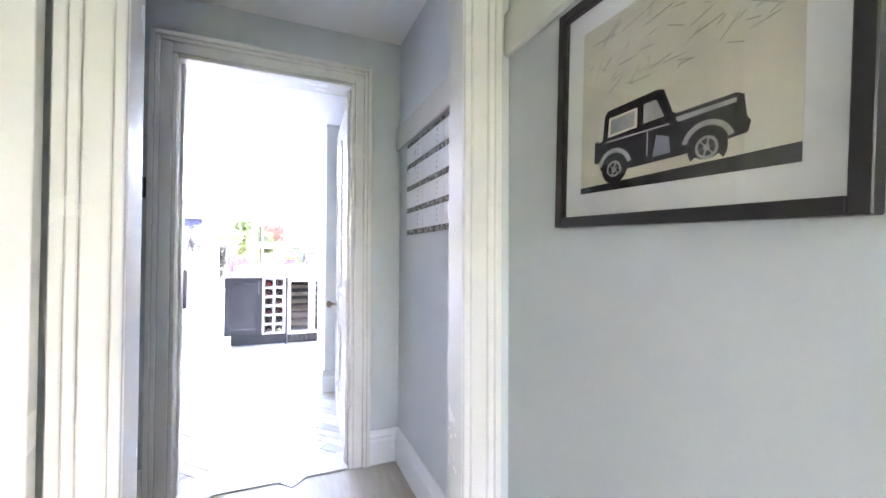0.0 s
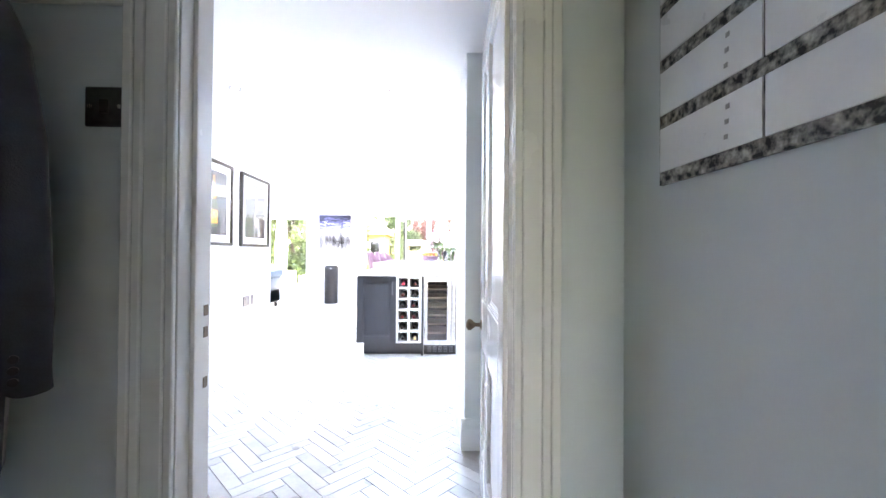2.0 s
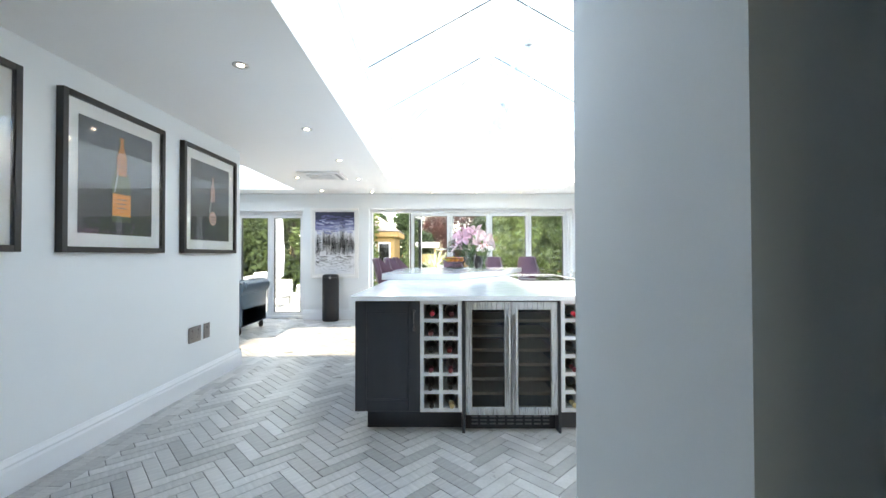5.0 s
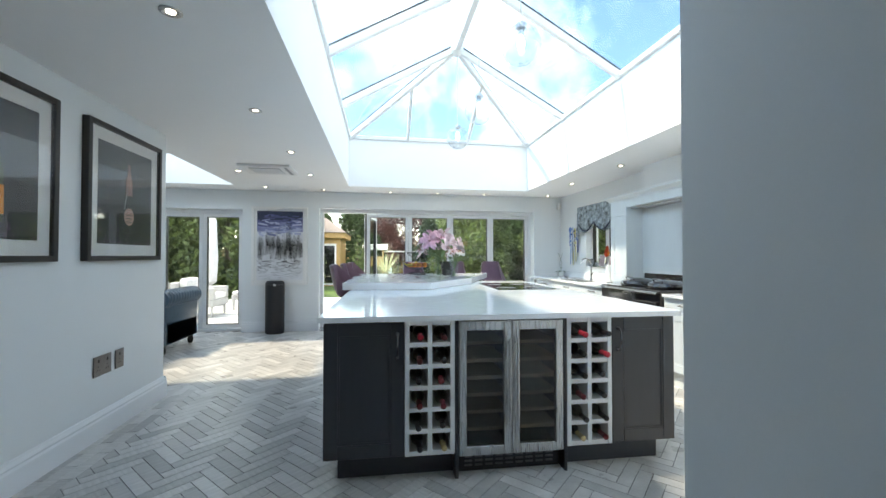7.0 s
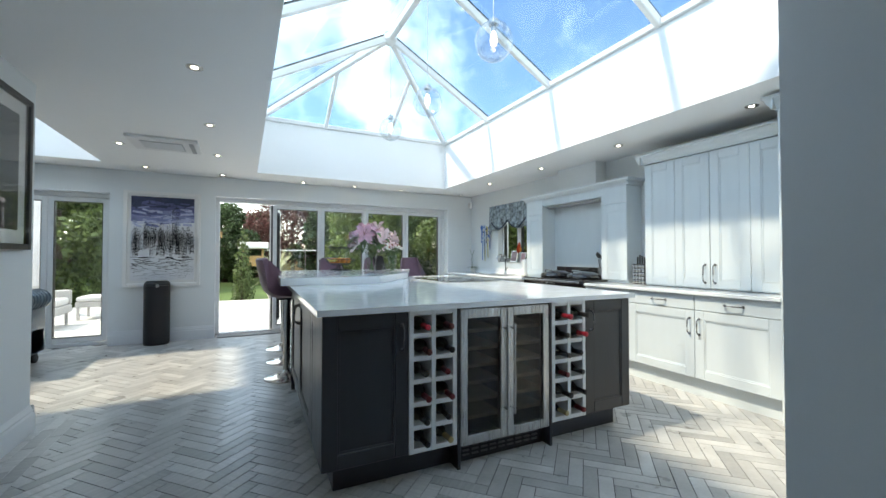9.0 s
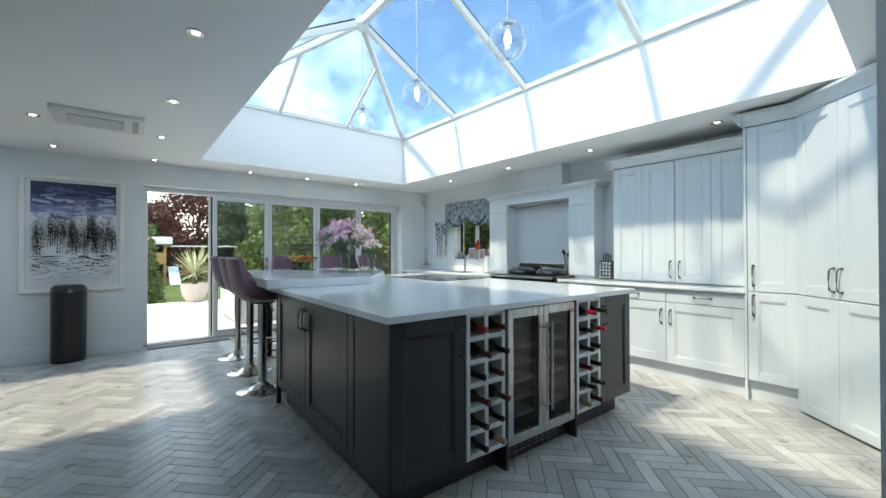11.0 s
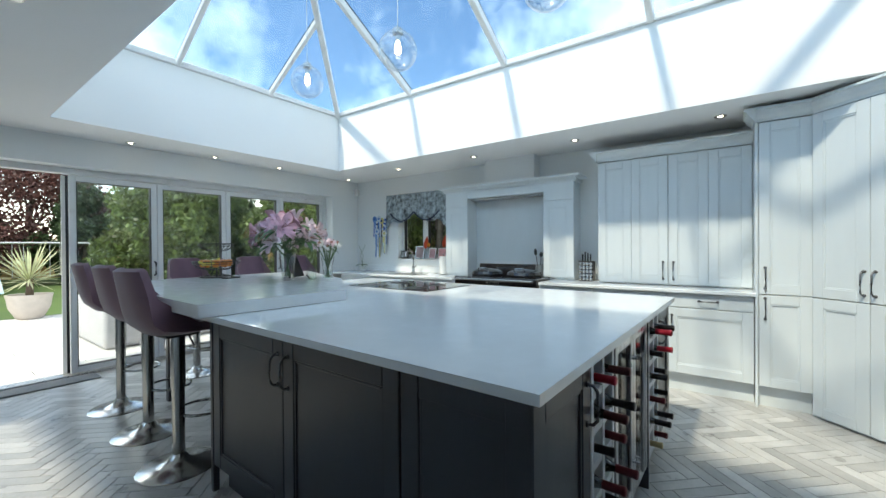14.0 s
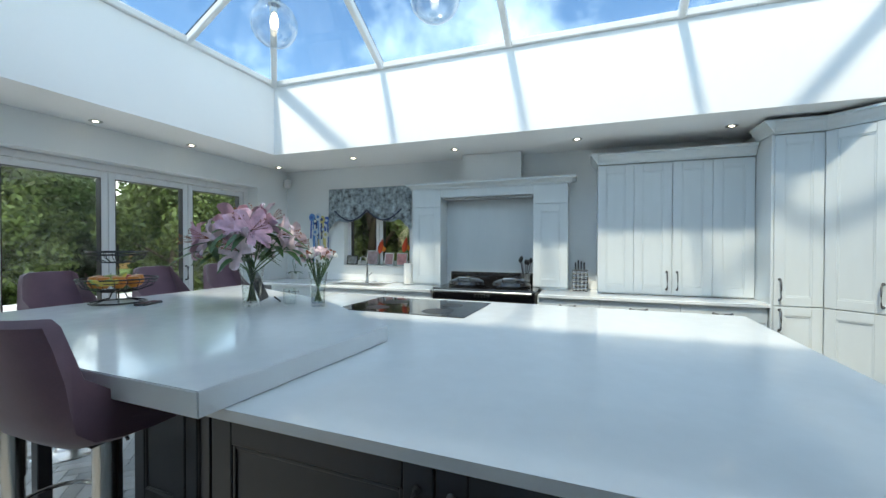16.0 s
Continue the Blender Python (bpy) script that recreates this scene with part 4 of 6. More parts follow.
for s in (-1, 1):
    kb = lathe([(0.024, 0), (0.024, 0.004), (0.010, 0.010), (0.009, 0.030), (0.018, 0.040), (0.027, 0.052), (0.027, 0.064), (0.018, 0.073), (0.002, 0.076)], 20, m=pose(LEAF_W - 0.05, s * t / 2, 0.815, -90 * s, 0, 0))
    part("door_knob", kb, M_BRONZE, dl, "dark bronze round knob", True)
    part("keyhole", box(LEAF_W - 0.057, LEAF_W - 0.043, min(s * t / 2, s * (t / 2 + 0.003)), max(s * t / 2, s * (t / 2 + 0.003)), 0.70, 0.74, 0.001), M_BRONZE, dl)

# ---- hall and lobby things ----
for nm, a in (("picture_rail", box(0.640, 0.663, 1.072, 2.198, 1.83, 1.965, 0.005)), ("picture_rail", box(0.640, 0.663, -2.49, 0.978, 1.83, 1.965, 0.005)),
              ("picture_rail", box(-1.398, -0.586, 2.176, 2.199, 1.775, 1.908, 0.005))):
    structure("trim_coat_rail", a, M_DOORPAINT, "white painted flat coat rail on the wall", "rail")


def framed(name, y0, y1, z0, z1, x, face, label, fw, depth, frame_mat, mount, category="picture", group=""):
    """A framed picture on a wall x = const. face: +1 looks along +x. Returns the thing and the sheet's rectangle."""
    c = thing(name, (x, (y0 + y1) / 2, z0), label, category, group)
    xa, xb = (x, x + depth) if face > 0 else (x - depth, x)
    for a0, a1, b0, b1 in ((y0, y0 + fw, z0, z1), (y1 - fw, y1, z0, z1), (y0 + fw, y1 - fw, z0, z0 + fw), (y0 + fw, y1 - fw, z1 - fw, z1)):
        part("frame", box(xa, xb, a0, a1, b0, b1, 0.002), frame_mat, c)
    d = depth * 0.45
    part("mount", box(*sorted((x + face * 0.004, x + face * d)), y0 + fw, y1 - fw, z0 + fw, z1 - fw), M_MOUNT, c, "white mount board")
    g = part("glass", box(*sorted((x + face * (depth * 0.80), x + face * (depth * 0.80 + 0.002))), y0 + fw, y1 - fw, z0 + fw, z1 - fw), M_PICGLASS, c, "picture glass")
    g.visible_shadow = False
    return c, (y0 + fw + mount, y1 - fw - mount, z0 + fw + mount, z1 - fw - mount), x + face * (d + 0.001)


def outline(poly, x, t=0.001, face=1):
    """A flat shape cut in the y, z plane at x."""
    return prism([(a, b) for a, b in poly], 0, t, m=Matrix(((0, 0, face, x), (1, 0, 0, 0), (0, 1, 0, 0), (0, 0, 0, 1))))


# bottle photographs in the passage
def bottle_outline(cy, z0, h, w):
    s = [(0.5, 0.0), (0.5, 0.45), (0.42, 0.55), (0.22, 0.70), (0.16, 0.80), (0.15, 0.95), (0.2, 0.955), (0.2, 1.0)]
    return [(cy + a * w, z0 + b * h) for a, b in s] + [(cy - a * w, z0 + b * h) for a, b in reversed(s)]


# grey lightened to paint window reflections in the glass; lower half stays darker
M_PHOTO = mat("photo_with_reflection", (0.075, 0.092, 0.105), 0.5, scale=3, vary=0.3, fine=40)
for k, (y0, y1, lab, lc, body) in enumerate(((4.14, 5.035, "white", (0.72, 0.70, 0.64), (0.05, 0.12, 0.05)), (5.255, 6.11, "orange", (0.75, 0.27, 0.04), (0.08, 0.10, 0.05)), (6.345, 7.22, "pink oval", (0.55, 0.35, 0.29), (0.02, 0.03, 0.03)))):
    c, (a, b, z0, z1), x = framed("framed_picture", y0, y1, 1.237, 2.20, -2.27, 1, "black-framed photograph of a bottle with %s label" % ("an " + lab if lab[0] == "o" else "a " + lab), 0.035, 0.045, M_BLACKFRAME, 0.085, group="bottle pictures")
    ph = part("photograph", box(x, x + 0.001, a, b, z0, z1), M_PHOTO, c, "photograph of a bottle, greyed by a painted glass reflection")
    part("dark_ground", outline([(a, z0), (b, z0), (b, z0 + (z1 - z0) * 0.42), ((a + b) / 2, z0 + (z1 - z0) * 0.46), (a, z0 + (z1 - z0) * 0.43)], x + 0.0011, 0.0003), mat("photo_below_reflection", (0.022, 0.026, 0.030), 0.5, scale=4, vary=0.4, fine=40), ph, "darker lower half of the photograph, below the painted reflection")
    cy = (a + b) / 2 + (0.02 if k else 0.0)
    h = (z1 - z0) * (0.80 if k != 2 else 0.72)
    zb = z0 + (z1 - z0) * 0.12
    w = h * 0.27
    part("bottle_shape", outline(bottle_outline(cy, zb, h, w), x + 0.0015), mat("pic_bottle_%s" % lab.split()[0], body, 0.4, scale=12, vary=0.5), ph)
    part("foil_shape", outline(bottle_outline(cy, zb + h * 0.55, h * 0.45, w * 0.55), x + 0.003), mat("pic_foil_%s" % lab.split()[0], tuple(min(1, v * 0.7) for v in lc), 0.4, scale=40, vary=0.4), ph)
    if k == 2:
        lb = [(cy + w * 0.42 * math.cos(q), zb + h * 0.24 + h * 0.13 * math.sin(q)) for q in (2 * math.pi * i / 18 for i in range(18))]
    else:
        lb = [(cy - w * 0.5, zb + h * 0.07), (cy + w * 0.5, zb + h * 0.07), (cy + w * 0.5, zb + h * 0.33), (cy - w * 0.5, zb + h * 0.33)]
    part("label_shape", outline(lb, x + 0.0045), mat("pic_label_%s" % lab.split()[0], lc, 0.5, scale=30, vary=0.15), ph)
    for j in range(3):
        zz = zb + h * (0.16 + 0.05 * j)
        part("print_line", outline([(cy - w * 0.25, zz), (cy + w * 0.25, zz), (cy + w * 0.25, zz + 0.006), (cy - w * 0.25, zz + 0.006)], x + 0.006), M_PEWTER, ph)
    part("highlight_shape", outline([(cy - w * 0.40, zb + h * 0.35), (cy - w * 0.33, zb + h * 0.35), (cy - w * 0.12, zb + h * 0.68), (cy - w * 0.16, zb + h * 0.68)], x + 0.003), mat("pic_shine", (0.45, 0.5, 0.48), 0.5), ph)
    random.seed(30 + k)
    gb = bmesh.new()
    for i in range(60):
        gy, gz, r = random.uniform(a + 0.02, b - 0.02), z0 + random.random() ** 2 * (z1 - z0) * 0.14 + 0.012, random.uniform(0.007, 0.014)
        outline_pts = [(gy + r * math.cos(q), gz + r * math.sin(q)) for q in (math.pi * 2 * i2 / 7 for i2 in range(7))]
        prism(outline_pts, 0, 0.0005 + i * 1e-5, bm=gb, m=Matrix(((0, 0, 1, x + 0.0016), (1, 0, 0, 0), (0, 1, 0, 0), (0, 0, 0, 1))))
    part("grapes_shape", gb, mat("pic_grapes", (0.05, 0.035, 0.06), 0.5, scale=30, vary=0.5, per_island=0.6), ph)

# car print in the hall
c, (a, b, z0, z1), x = framed("framed_picture", 0.149, 0.724, 1.268, 1.79, 0.664, -1, "black-framed print of an off-road car on a map", 0.024, 0.03, M_BLACKFRAME, 0.052)
c.matrix_basis = pose(0.664, (0.149 + 0.724) / 2, 1.268, 2.0, 0, 0)
M_MAP = mat("map_paper", (0.62, 0.58, 0.47), 0.8, scale=9, vary=0.14, fine=50)
mp = part("print", box(x - 0.001, x, a, b, z0, z1), M_MAP, c, "cream map print")
M_INK = mat("ink", (0.015, 0.015, 0.017), 0.7, vary=0.2)
M_INKG = mat("ink_grey", (0.33, 0.33, 0.33), 0.7, scale=20, vary=0.3)
M_MAPLINE = mat("map_line_ink", (0.40, 0.37, 0.31), 0.8, scale=30, vary=0.4)
PW, PH = b - a, z1 - z0


def on_print(poly, lift, material, name):
    part(name, outline([(b - u * PW, z0 + min(0.995, max(0.0, v - 0.055 * u * (v > 0.1))) * PH) for u, v in poly], x - 0.0012 - lift, 0.0005, -1), material, mp)


def arc(cu, cv, r, a0=0, a1=360, n=20):
    return [(cu + r * math.cos(radians(a0 + (a1 - a0) * i / n)), cv + r * PW / PH * math.sin(radians(a0 + (a1 - a0) * i / n))) for i in range(n + (a1 - a0 < 360))]


on_print([(0, 0.0), (0.0, 0.035), (1, 0.075), (1, 0.0)], 0, M_INK, "slope_shape")
# body: tail, roof, screen, bonnet, nose, sill
on_print([(0.145, 0.13), (0.125, 0.20), (0.125, 0.29), (0.155, 0.31), (0.165, 0.44), (0.185, 0.47), (0.47, 0.50), (0.50, 0.49), (0.545, 0.365), (0.565, 0.355), (0.80, 0.375), (0.825, 0.36), (0.835, 0.27), (0.85, 0.245), (0.84, 0.20), (0.60, 0.15), (0.30, 0.12)], 0.0004, M_INK, "car_shape")
on_print([(0.10, 0.18), (0.10, 0.30), (0.128, 0.31), (0.128, 0.17)], 0.0004, M_INK, "spare_wheel_shape")
on_print([(0.19, 0.315), (0.195, 0.425), (0.365, 0.44), (0.365, 0.335)], 0.0008, M_MAP, "window_shape")
on_print([(0.205, 0.33), (0.21, 0.41), (0.35, 0.425), (0.35, 0.345)], 0.0011, M_INKG, "window_shade")
on_print([(0.40, 0.345), (0.40, 0.445), (0.465, 0.45), (0.505, 0.355)], 0.0008, M_INKG, "window_shape")
on_print([(0.56, 0.335), (0.80, 0.355), (0.80, 0.335), (0.57, 0.31)], 0.0008, M_INKG, "bonnet_shape")
on_print([(0.18, 0.295), (0.53, 0.315), (0.53, 0.307), (0.18, 0.287)], 0.0008, M_INKG, "waist_line")
on_print([(0.42, 0.30), (0.42, 0.17), (0.426, 0.17), (0.426, 0.30)], 0.0008, M_INKG, "door_line")
on_print([(0.45, 0.16), (0.47, 0.27), (0.53, 0.25), (0.54, 0.17)], 0.0008, mat("ink_blue_grey", (0.22, 0.25, 0.30), 0.7), "door_shade")
for cu, cv in ((0.235, 0.125), (0.695, 0.165)):
    on_print(arc(cu, cv, 0.108, 20, 165, 14) + arc(cu, cv, 0.086, 165, 20, 14), 0.0009, M_INKG, "wheel_arch_shape")
    for r, mm, lf in ((0.080, M_INK, 0.0011), (0.046, M_INKG, 0.0014), (0.034, M_INK, 0.0017), (0.014, M_INKG, 0.0020)):
        on_print(arc(cu, cv, r), lf, mm, "wheel_shape")
    for k in range(6):
        q = radians(60 * k + 15)
        e = (cu + 0.04 * math.cos(q), cv + 0.04 * PW / PH * math.sin(q))
        on_print([(cu - 0.004, cv), (cu + 0.004, cv), (e[0] + 0.004, e[1]), (e[0] - 0.004, e[1])], 0.0019, M_INKG, "spoke_shape")
random.seed(3)
for i in range(90):
    u, v, an, ln = random.random() * 0.9 + 0.03, random.uniform(0.40, 0.97), random.uniform(-0.6, 1.3), random.uniform(0.03, 0.16)
    du, dv = ln * math.cos(an), ln * math.sin(an)
    if u + du < 0.98 and 0.42 < v + dv < 0.98 and (v > 0.56 or u < 0.05 or u > 0.84):
        on_print([(u, v), (u + du, v + dv), (u + du, v + dv + 0.007), (u, v + 0.007)], 0.0002, M_MAPLINE, "map_line")

# number-plate print in the lobby
c = thing("wall_print", (0.66, 1.63, 1.32), "print of stacked white number plates on the wall", "picture")
part("sheet", box(0.655, 0.663, 1.225, 2.026, 1.318, 1.82), mat("plate_gaps", (0.17, 0.165, 0.15), 0.6, scale=60, vary=2.4, fine=130), c, "dark mottled sheet")
M_PLATE = mat("plate_white", (0.72, 0.73, 0.74), 0.3, scale=10, vary=0.06)
for r in range(4):
    for q in range(3):
        y1 = 2.020 - q * 0.264
        zz = 1.345 + r * 0.120
        pt = part("plate", box(0.6515, 0.6548, y1 - 0.260, y1, zz, zz + 0.092, 0.001), M_PLATE, c)
        for k in range(3):
            part("mark", box(0.6505, 0.6514, y1 - 0.192 - 0.002 * k, y1 - 0.184 - 0.002 * k, zz + 0.018 + 0.025 * k, zz + 0.026 + 0.025 * k), M_INKG, pt)

sw = thing("light_switch", (-0.645, 2.2, 1.47), "dark pewter light switch plate", "switch")
part("plate", box(-0.690, -0.592, 2.190, 2.199, 1.475, 1.573, 0.003), M_PEWTER, sw)
part("rocker", box(-0.652, -0.630, 2.184, 2.190, 1.507, 1.541, 0.002), M_PLASTIC, sw)
for dx in (-0.035, 0.035):
    part("screw", lathe([(0.005, 0), (0.005, 0.002), (0.001, 0.003)], 8, m=pose(-0.641 + dx, 2.190, 1.524, 90, 0, 0)), M_STEEL, sw)

# coat on the rail
ct = thing("coat", (-0.82, 2.08, 0.63), "dark navy wool coat hanging from the rail", "coat")
M_WOOL = mat("navy_wool", (0.040, 0.043, 0.056), 0.9, scale=14, vary=0.35, bump=0.5, fine=260, sheen=0.3)


def cloth_tube(rows, seg=28, folds=7, depth=0.018, seed=0.0):
    """A hanging body of cloth: rows of (x, y, z, half-width, half-depth), with folds growing downwards."""
    bm, rings = bmesh.new(), []
    n = len(rows)
    for i, (cx, cy, z, hx, hy) in enumerate(rows):
        k = depth * i / n
        rings.append([bm.verts.new((cx + (hx + k * math.sin(folds * q + seed + i * 0.15)) * math.cos(q), cy + (hy + k * math.sin(folds * q + seed + i * 0.2)) * math.sin(q), z + 0.006 * math.sin(3 * q + seed))) for q in (2 * math.pi * s / seg for s in range(seg))])
    for a, b in zip(rings, rings[1:]):
        for s in range(seg):
            bm.faces.new((a[s], a[(s + 1) % seg], b[(s + 1) % seg], b[s]))
    bm.faces.new(rings[0][::-1]), bm.faces.new(rings[-1])
    return bm


part("body", cloth_tube([(-0.93, 2.10, 1.86, 0.03, 0.03), (-0.93, 2.09, 1.83, 0.08, 0.05), (-0.92, 2.08, 1.74, 0.14, 0.075), (-0.91, 2.075, 1.5, 0.16, 0.09), (-0.90, 2.075, 1.2, 0.155, 0.085), (-0.90, 2.075, 0.9, 0.14, 0.085), (-0.90, 2.075, 0.70, 0.13, 0.085), (-0.905, 2.075, 0.635, 0.11, 0.08)], folds=5, depth=0.026, seed=0.6), M_WOOL, ct, "", True)
part("sleeve", cloth_tube([(-0.87, 2.06, 1.80, 0.03, 0.03), (-0.83, 2.05, 1.74, 0.065, 0.055), (-0.775, 2.04, 1.60, 0.080, 0.06), (-0.735, 2.035, 1.40, 0.078, 0.06), (-0.715, 2.03, 1.22, 0.072, 0.055), (-0.70, 2.03, 1.05, 0.068, 0.052), (-0.690, 2.02, 0.93, 0.062, 0.05), (-0.688, 2.02, 0.885, 0.062, 0.048)], folds=3, depth=0.022), M_WOOL, ct, "", True)
part("lapel", cloth_tube([(-0.985, 2.0, 1.80, 0.02, 0.012), (-0.96, 1.985, 1.66, 0.05, 0.014), (-0.955, 1.98, 1.48, 0.045, 0.012), (-0.965, 1.985, 1.32, 0.012, 0.008)], folds=2, depth=0.006), M_WOOL, ct, "folded wool lapel", True)
part("pocket_flap", box(-0.86, -0.77, 1.985, 1.995, 1.06, 1.10, 0.003), M_WOOL, ct)
for k in range(3):
    part("button", lathe([(0.008, 0), (0.008, 0.004), (0.002, 0.005)], 10, m=pose(-0.640, 1.985, 0.915 + k * 0.022, 90, 0, 40)), M_PLASTIC, ct)

# ---- furniture ----
def stool(name_group):
    s = thing("bar_stool", (0, 0, 0), "mauve velvet bar stool on a chrome pedestal", "bar stool", name_group, local=True)
    part("base", lathe([(0.205, 0.0), (0.21, 0.006), (0.20, 0.012), (0.12, 0.022), (0.06, 0.045), (0.038, 0.075), (0.034, 0.08)], 32), M_CHROME, s, "chrome round base", True)
    part("column", lathe([(0.033, 0.08), (0.033, 0.47), (0.038, 0.472), (0.038, 0.785)], 20), M_CHROME, s, "", True)
    ring = [(0.125 * math.cos(q) + 0.135, 0.14 * math.sin(q), 0.30) for q in (math.pi * 2 * k / 20 for k in range(21))]
    part("footrest", tube(ring, 0.009), M_CHROME, s, "", True)
    part("lever", tube([(0.02, 0.02, 0.765), (0.10, 0.09, 0.75), (0.14, 0.11, 0.67)], 0.006), M_CHROME, s, "", True)
    part("mechanism", box(-0.09, 0.09, -0.07, 0.07, 0.772, 0.792, 0.006), M_PLASTIC, s)
    # a bucket: seat sweeping up into the back
    bm = bmesh.new()
    prof = [(0.20, 0.735, 0.19), (0.205, 0.755, 0.20), (0.12, 0.762, 0.215), (0.0, 0.750, 0.22), (-0.10, 0.752, 0.22), (-0.165, 0.785, 0.22), (-0.205, 0.86, 0.22), (-0.235, 0.98, 0.215), (-0.262, 1.10, 0.20), (-0.275, 1.17, 0.185), (-0.281, 1.195, 0.155), (-0.295, 1.198, 0.150), (-0.318, 1.175, 0.185), (-0.305, 1.10, 0.205), (-0.285, 0.98, 0.22), (-0.262, 0.86, 0.228), (-0.23, 0.77, 0.23), (-0.165, 0.70, 0.228), (-0.08, 0.678, 0.225), (0.02, 0.676, 0.22), (0.12, 0.69, 0.21), (0.18, 0.71, 0.20)]
    seg, rings = 12, []
    for x, z, hw in prof:
        row = []
        for k in range(seg + 1):
            v = -1 + 2 * k / seg
            curl = 0.045 * abs(v) ** 3
            up = min(1.0, max(0.0, (z - 0.70) / 0.22))
            front = min(1.0, max(0.0, (0.20 - x) / 0.25))
            row.append(bm.verts.new((0.9 * x + curl * up, hw * 0.80 * v, 1.18 - (1.2 - z) * 0.755 + curl * 0.8 * (1 - up) * front)))
        rings.append(row)
    n = len(rings)
    for i in range(n):
        a, b = rings[i], rings[(i + 1) % n]
        for k in range(seg):
            bm.faces.new((a[k], a[k + 1], b[k + 1], b[k]))
    bm.faces.new([r[0] for r in rings]), bm.faces.new([r[-1] for r in rings][::-1])
    bmesh.ops.triangulate(bm, faces=[f for f in bm.faces if len(f.verts) > 4])
    part("seat", bm, M_VELVET, s, "mauve velvet bucket seat", True)
    for y in (-0.07, 0.07):
        part("seam", tube([(0.17, y, 0.851), (0.1, y, 0.853), (0.0, y, 0.843), (-0.08, y, 0.844)], 0.003, 6), M_VELVET, s)
    return s


st = stool("stools round the breakfast bar")
st.matrix_basis = pose(-0.60, 7.92, 0, 0, 0, 4)
for m in (pose(-0.55, 8.57, 0, 0, 0, 0), pose(-0.52, 9.27, 0, 0, 0, -3), pose(0.22, 9.72, 0, 0, 0, -86), pose(0.90, 9.74, 0, 0, 0, -92), pose(1.52, 9.72, 0, 0, 0, -90)):
    copy_thing(st, m)

# cylindrical speaker or purifier by the wall
b = thing("air_purifier", (-2.04, 10.27, 0), "tall black oval air purifier standing by the wall", "air purifier")
bmx = lathe([(0.135, 0.0), (0.145, 0.01), (0.15, 0.05), (0.15, 0.80), (0.145, 0.835), (0.12, 0.86), (0.08, 0.862)], 32)
bmesh.ops.scale(bmx, vec=(1.0, 0.8, 1), verts=bmx.verts)
part("body", moved(bmx, pose(-2.04, 10.27, 0)), M_PLASTIC, b, "", True)
part("dial", lathe([(0.022, 0), (0.022, 0.003), (0.018, 0.003), (0.018, 0.001)], 20, m=pose(-2.02, 10.151, 0.80, 90, 0, 8)), M_STEEL, b)
part("seam_ring", moved(lathe([(0.152, 0.80), (0.152, 0.806), (0.149, 0.806), (0.149, 0.80)], 32, m=Matrix.Diagonal((1, 0.8, 1, 1))), pose(-2.04, 10.27, 0)), M_PEWTER, b)

# cityscape painting
c = thing("painting", (-2.0, 10.43, 0.79), "white-framed ink and blue cityscape painting", "painting")
px0, px1, pz0, pz1 = -2.45, -1.555, 0.78, 2.095
for a0, a1, b0, b1 in ((px0, px0 + 0.045, pz0, pz1), (px1 - 0.045, px1, pz0, pz1), (px0 + 0.045, px1 - 0.045, pz0, pz0 + 0.045), (px0 + 0.045, px1 - 0.045, pz1 - 0.045, pz1)):
    part("frame", box(a0, a1, 10.385, 10.429, b0, b1, 0.003), M_WHITE, c)
part("backing", box(px0 + 0.045, px1 - 0.045, 10.415, 10.427, pz0 + 0.045, pz1 - 0.045), M_WHITE, c)
cx0, cx1, cz0, cz1 = px0 + 0.085, px1 - 0.075, pz0 + 0.085, pz1 - 0.07
M_CANV = mat("canvas_white", (0.74, 0.75, 0.78), 0.8, scale=6, vary=0.12, fine=60)
cv = part("canvas", box(cx0, cx1, 10.400, 10.414, cz0, cz1), M_CANV, c, "pale canvas")
M_BLUES = [mat("sky_paint_%d" % i, q, 0.7, scale=10, vary=0.4, fine=60) for i, q in enumerate(((0.04, 0.05, 0.10), (0.10, 0.11, 0.24), (0.22, 0.24, 0.42), (0.42, 0.45, 0.62)))]
random.seed(11)


def dab(poly, lift, material, name):
    b = prism([(u, v) for u, v in poly], 0, 0.0008, m=Matrix(((1, 0, 0, 0), (0, 0, -1, 10.3995 - lift), (0, 1, 0, 0), (0, 0, 0, 1))))
    return part(name, b, material, cv)


CW, CH = cx1 - cx0, cz1 - cz0
for k, (v0, v1, sh) in enumerate(((0.87, 0.997, 0), (0.78, 0.87, 1), (0.70, 0.78, 2))):
    dab([(cx0 + 0.003, cz0 + v0 * CH), (cx1 - 0.003, cz0 + v0 * CH), (cx1 - 0.003, cz0 + v1 * CH), (cx0 + 0.003, cz0 + v1 * CH)], -0.0002, M_BLUES[sh], "sky_wash")
for i in range(120):
    v = random.uniform(0.64, 0.985)
    u, w, h = random.uniform(0, 0.85), random.uniform(0.06, 0.26), random.uniform(0.008, 0.032)
    w = min(w, 0.995 - u)
    h = min(h, 0.998 - v)
    sh = 0 if v > 0.93 else random.choice((0, 1, 1, 2)) if v > 0.85 else random.choice((1, 2, 2, 3)) if v > 0.74 else random.choice((2, 3, 3))
    k = random.uniform(-0.03, 0.03)
    dab([(cx0 + u * CW, cz0 + v * CH), (cx0 + (u + w) * CW, cz0 + min(0.998, v + k) * CH), (cx0 + (u + w * 0.95) * CW, cz0 + min(0.999, v + h + k) * CH), (cx0 + (u + w * 0.05) * CW, cz0 + (v + h) * CH)], 0.0001 * i, M_BLUES[sh], "sky_stroke")
strokes = bmesh.new()
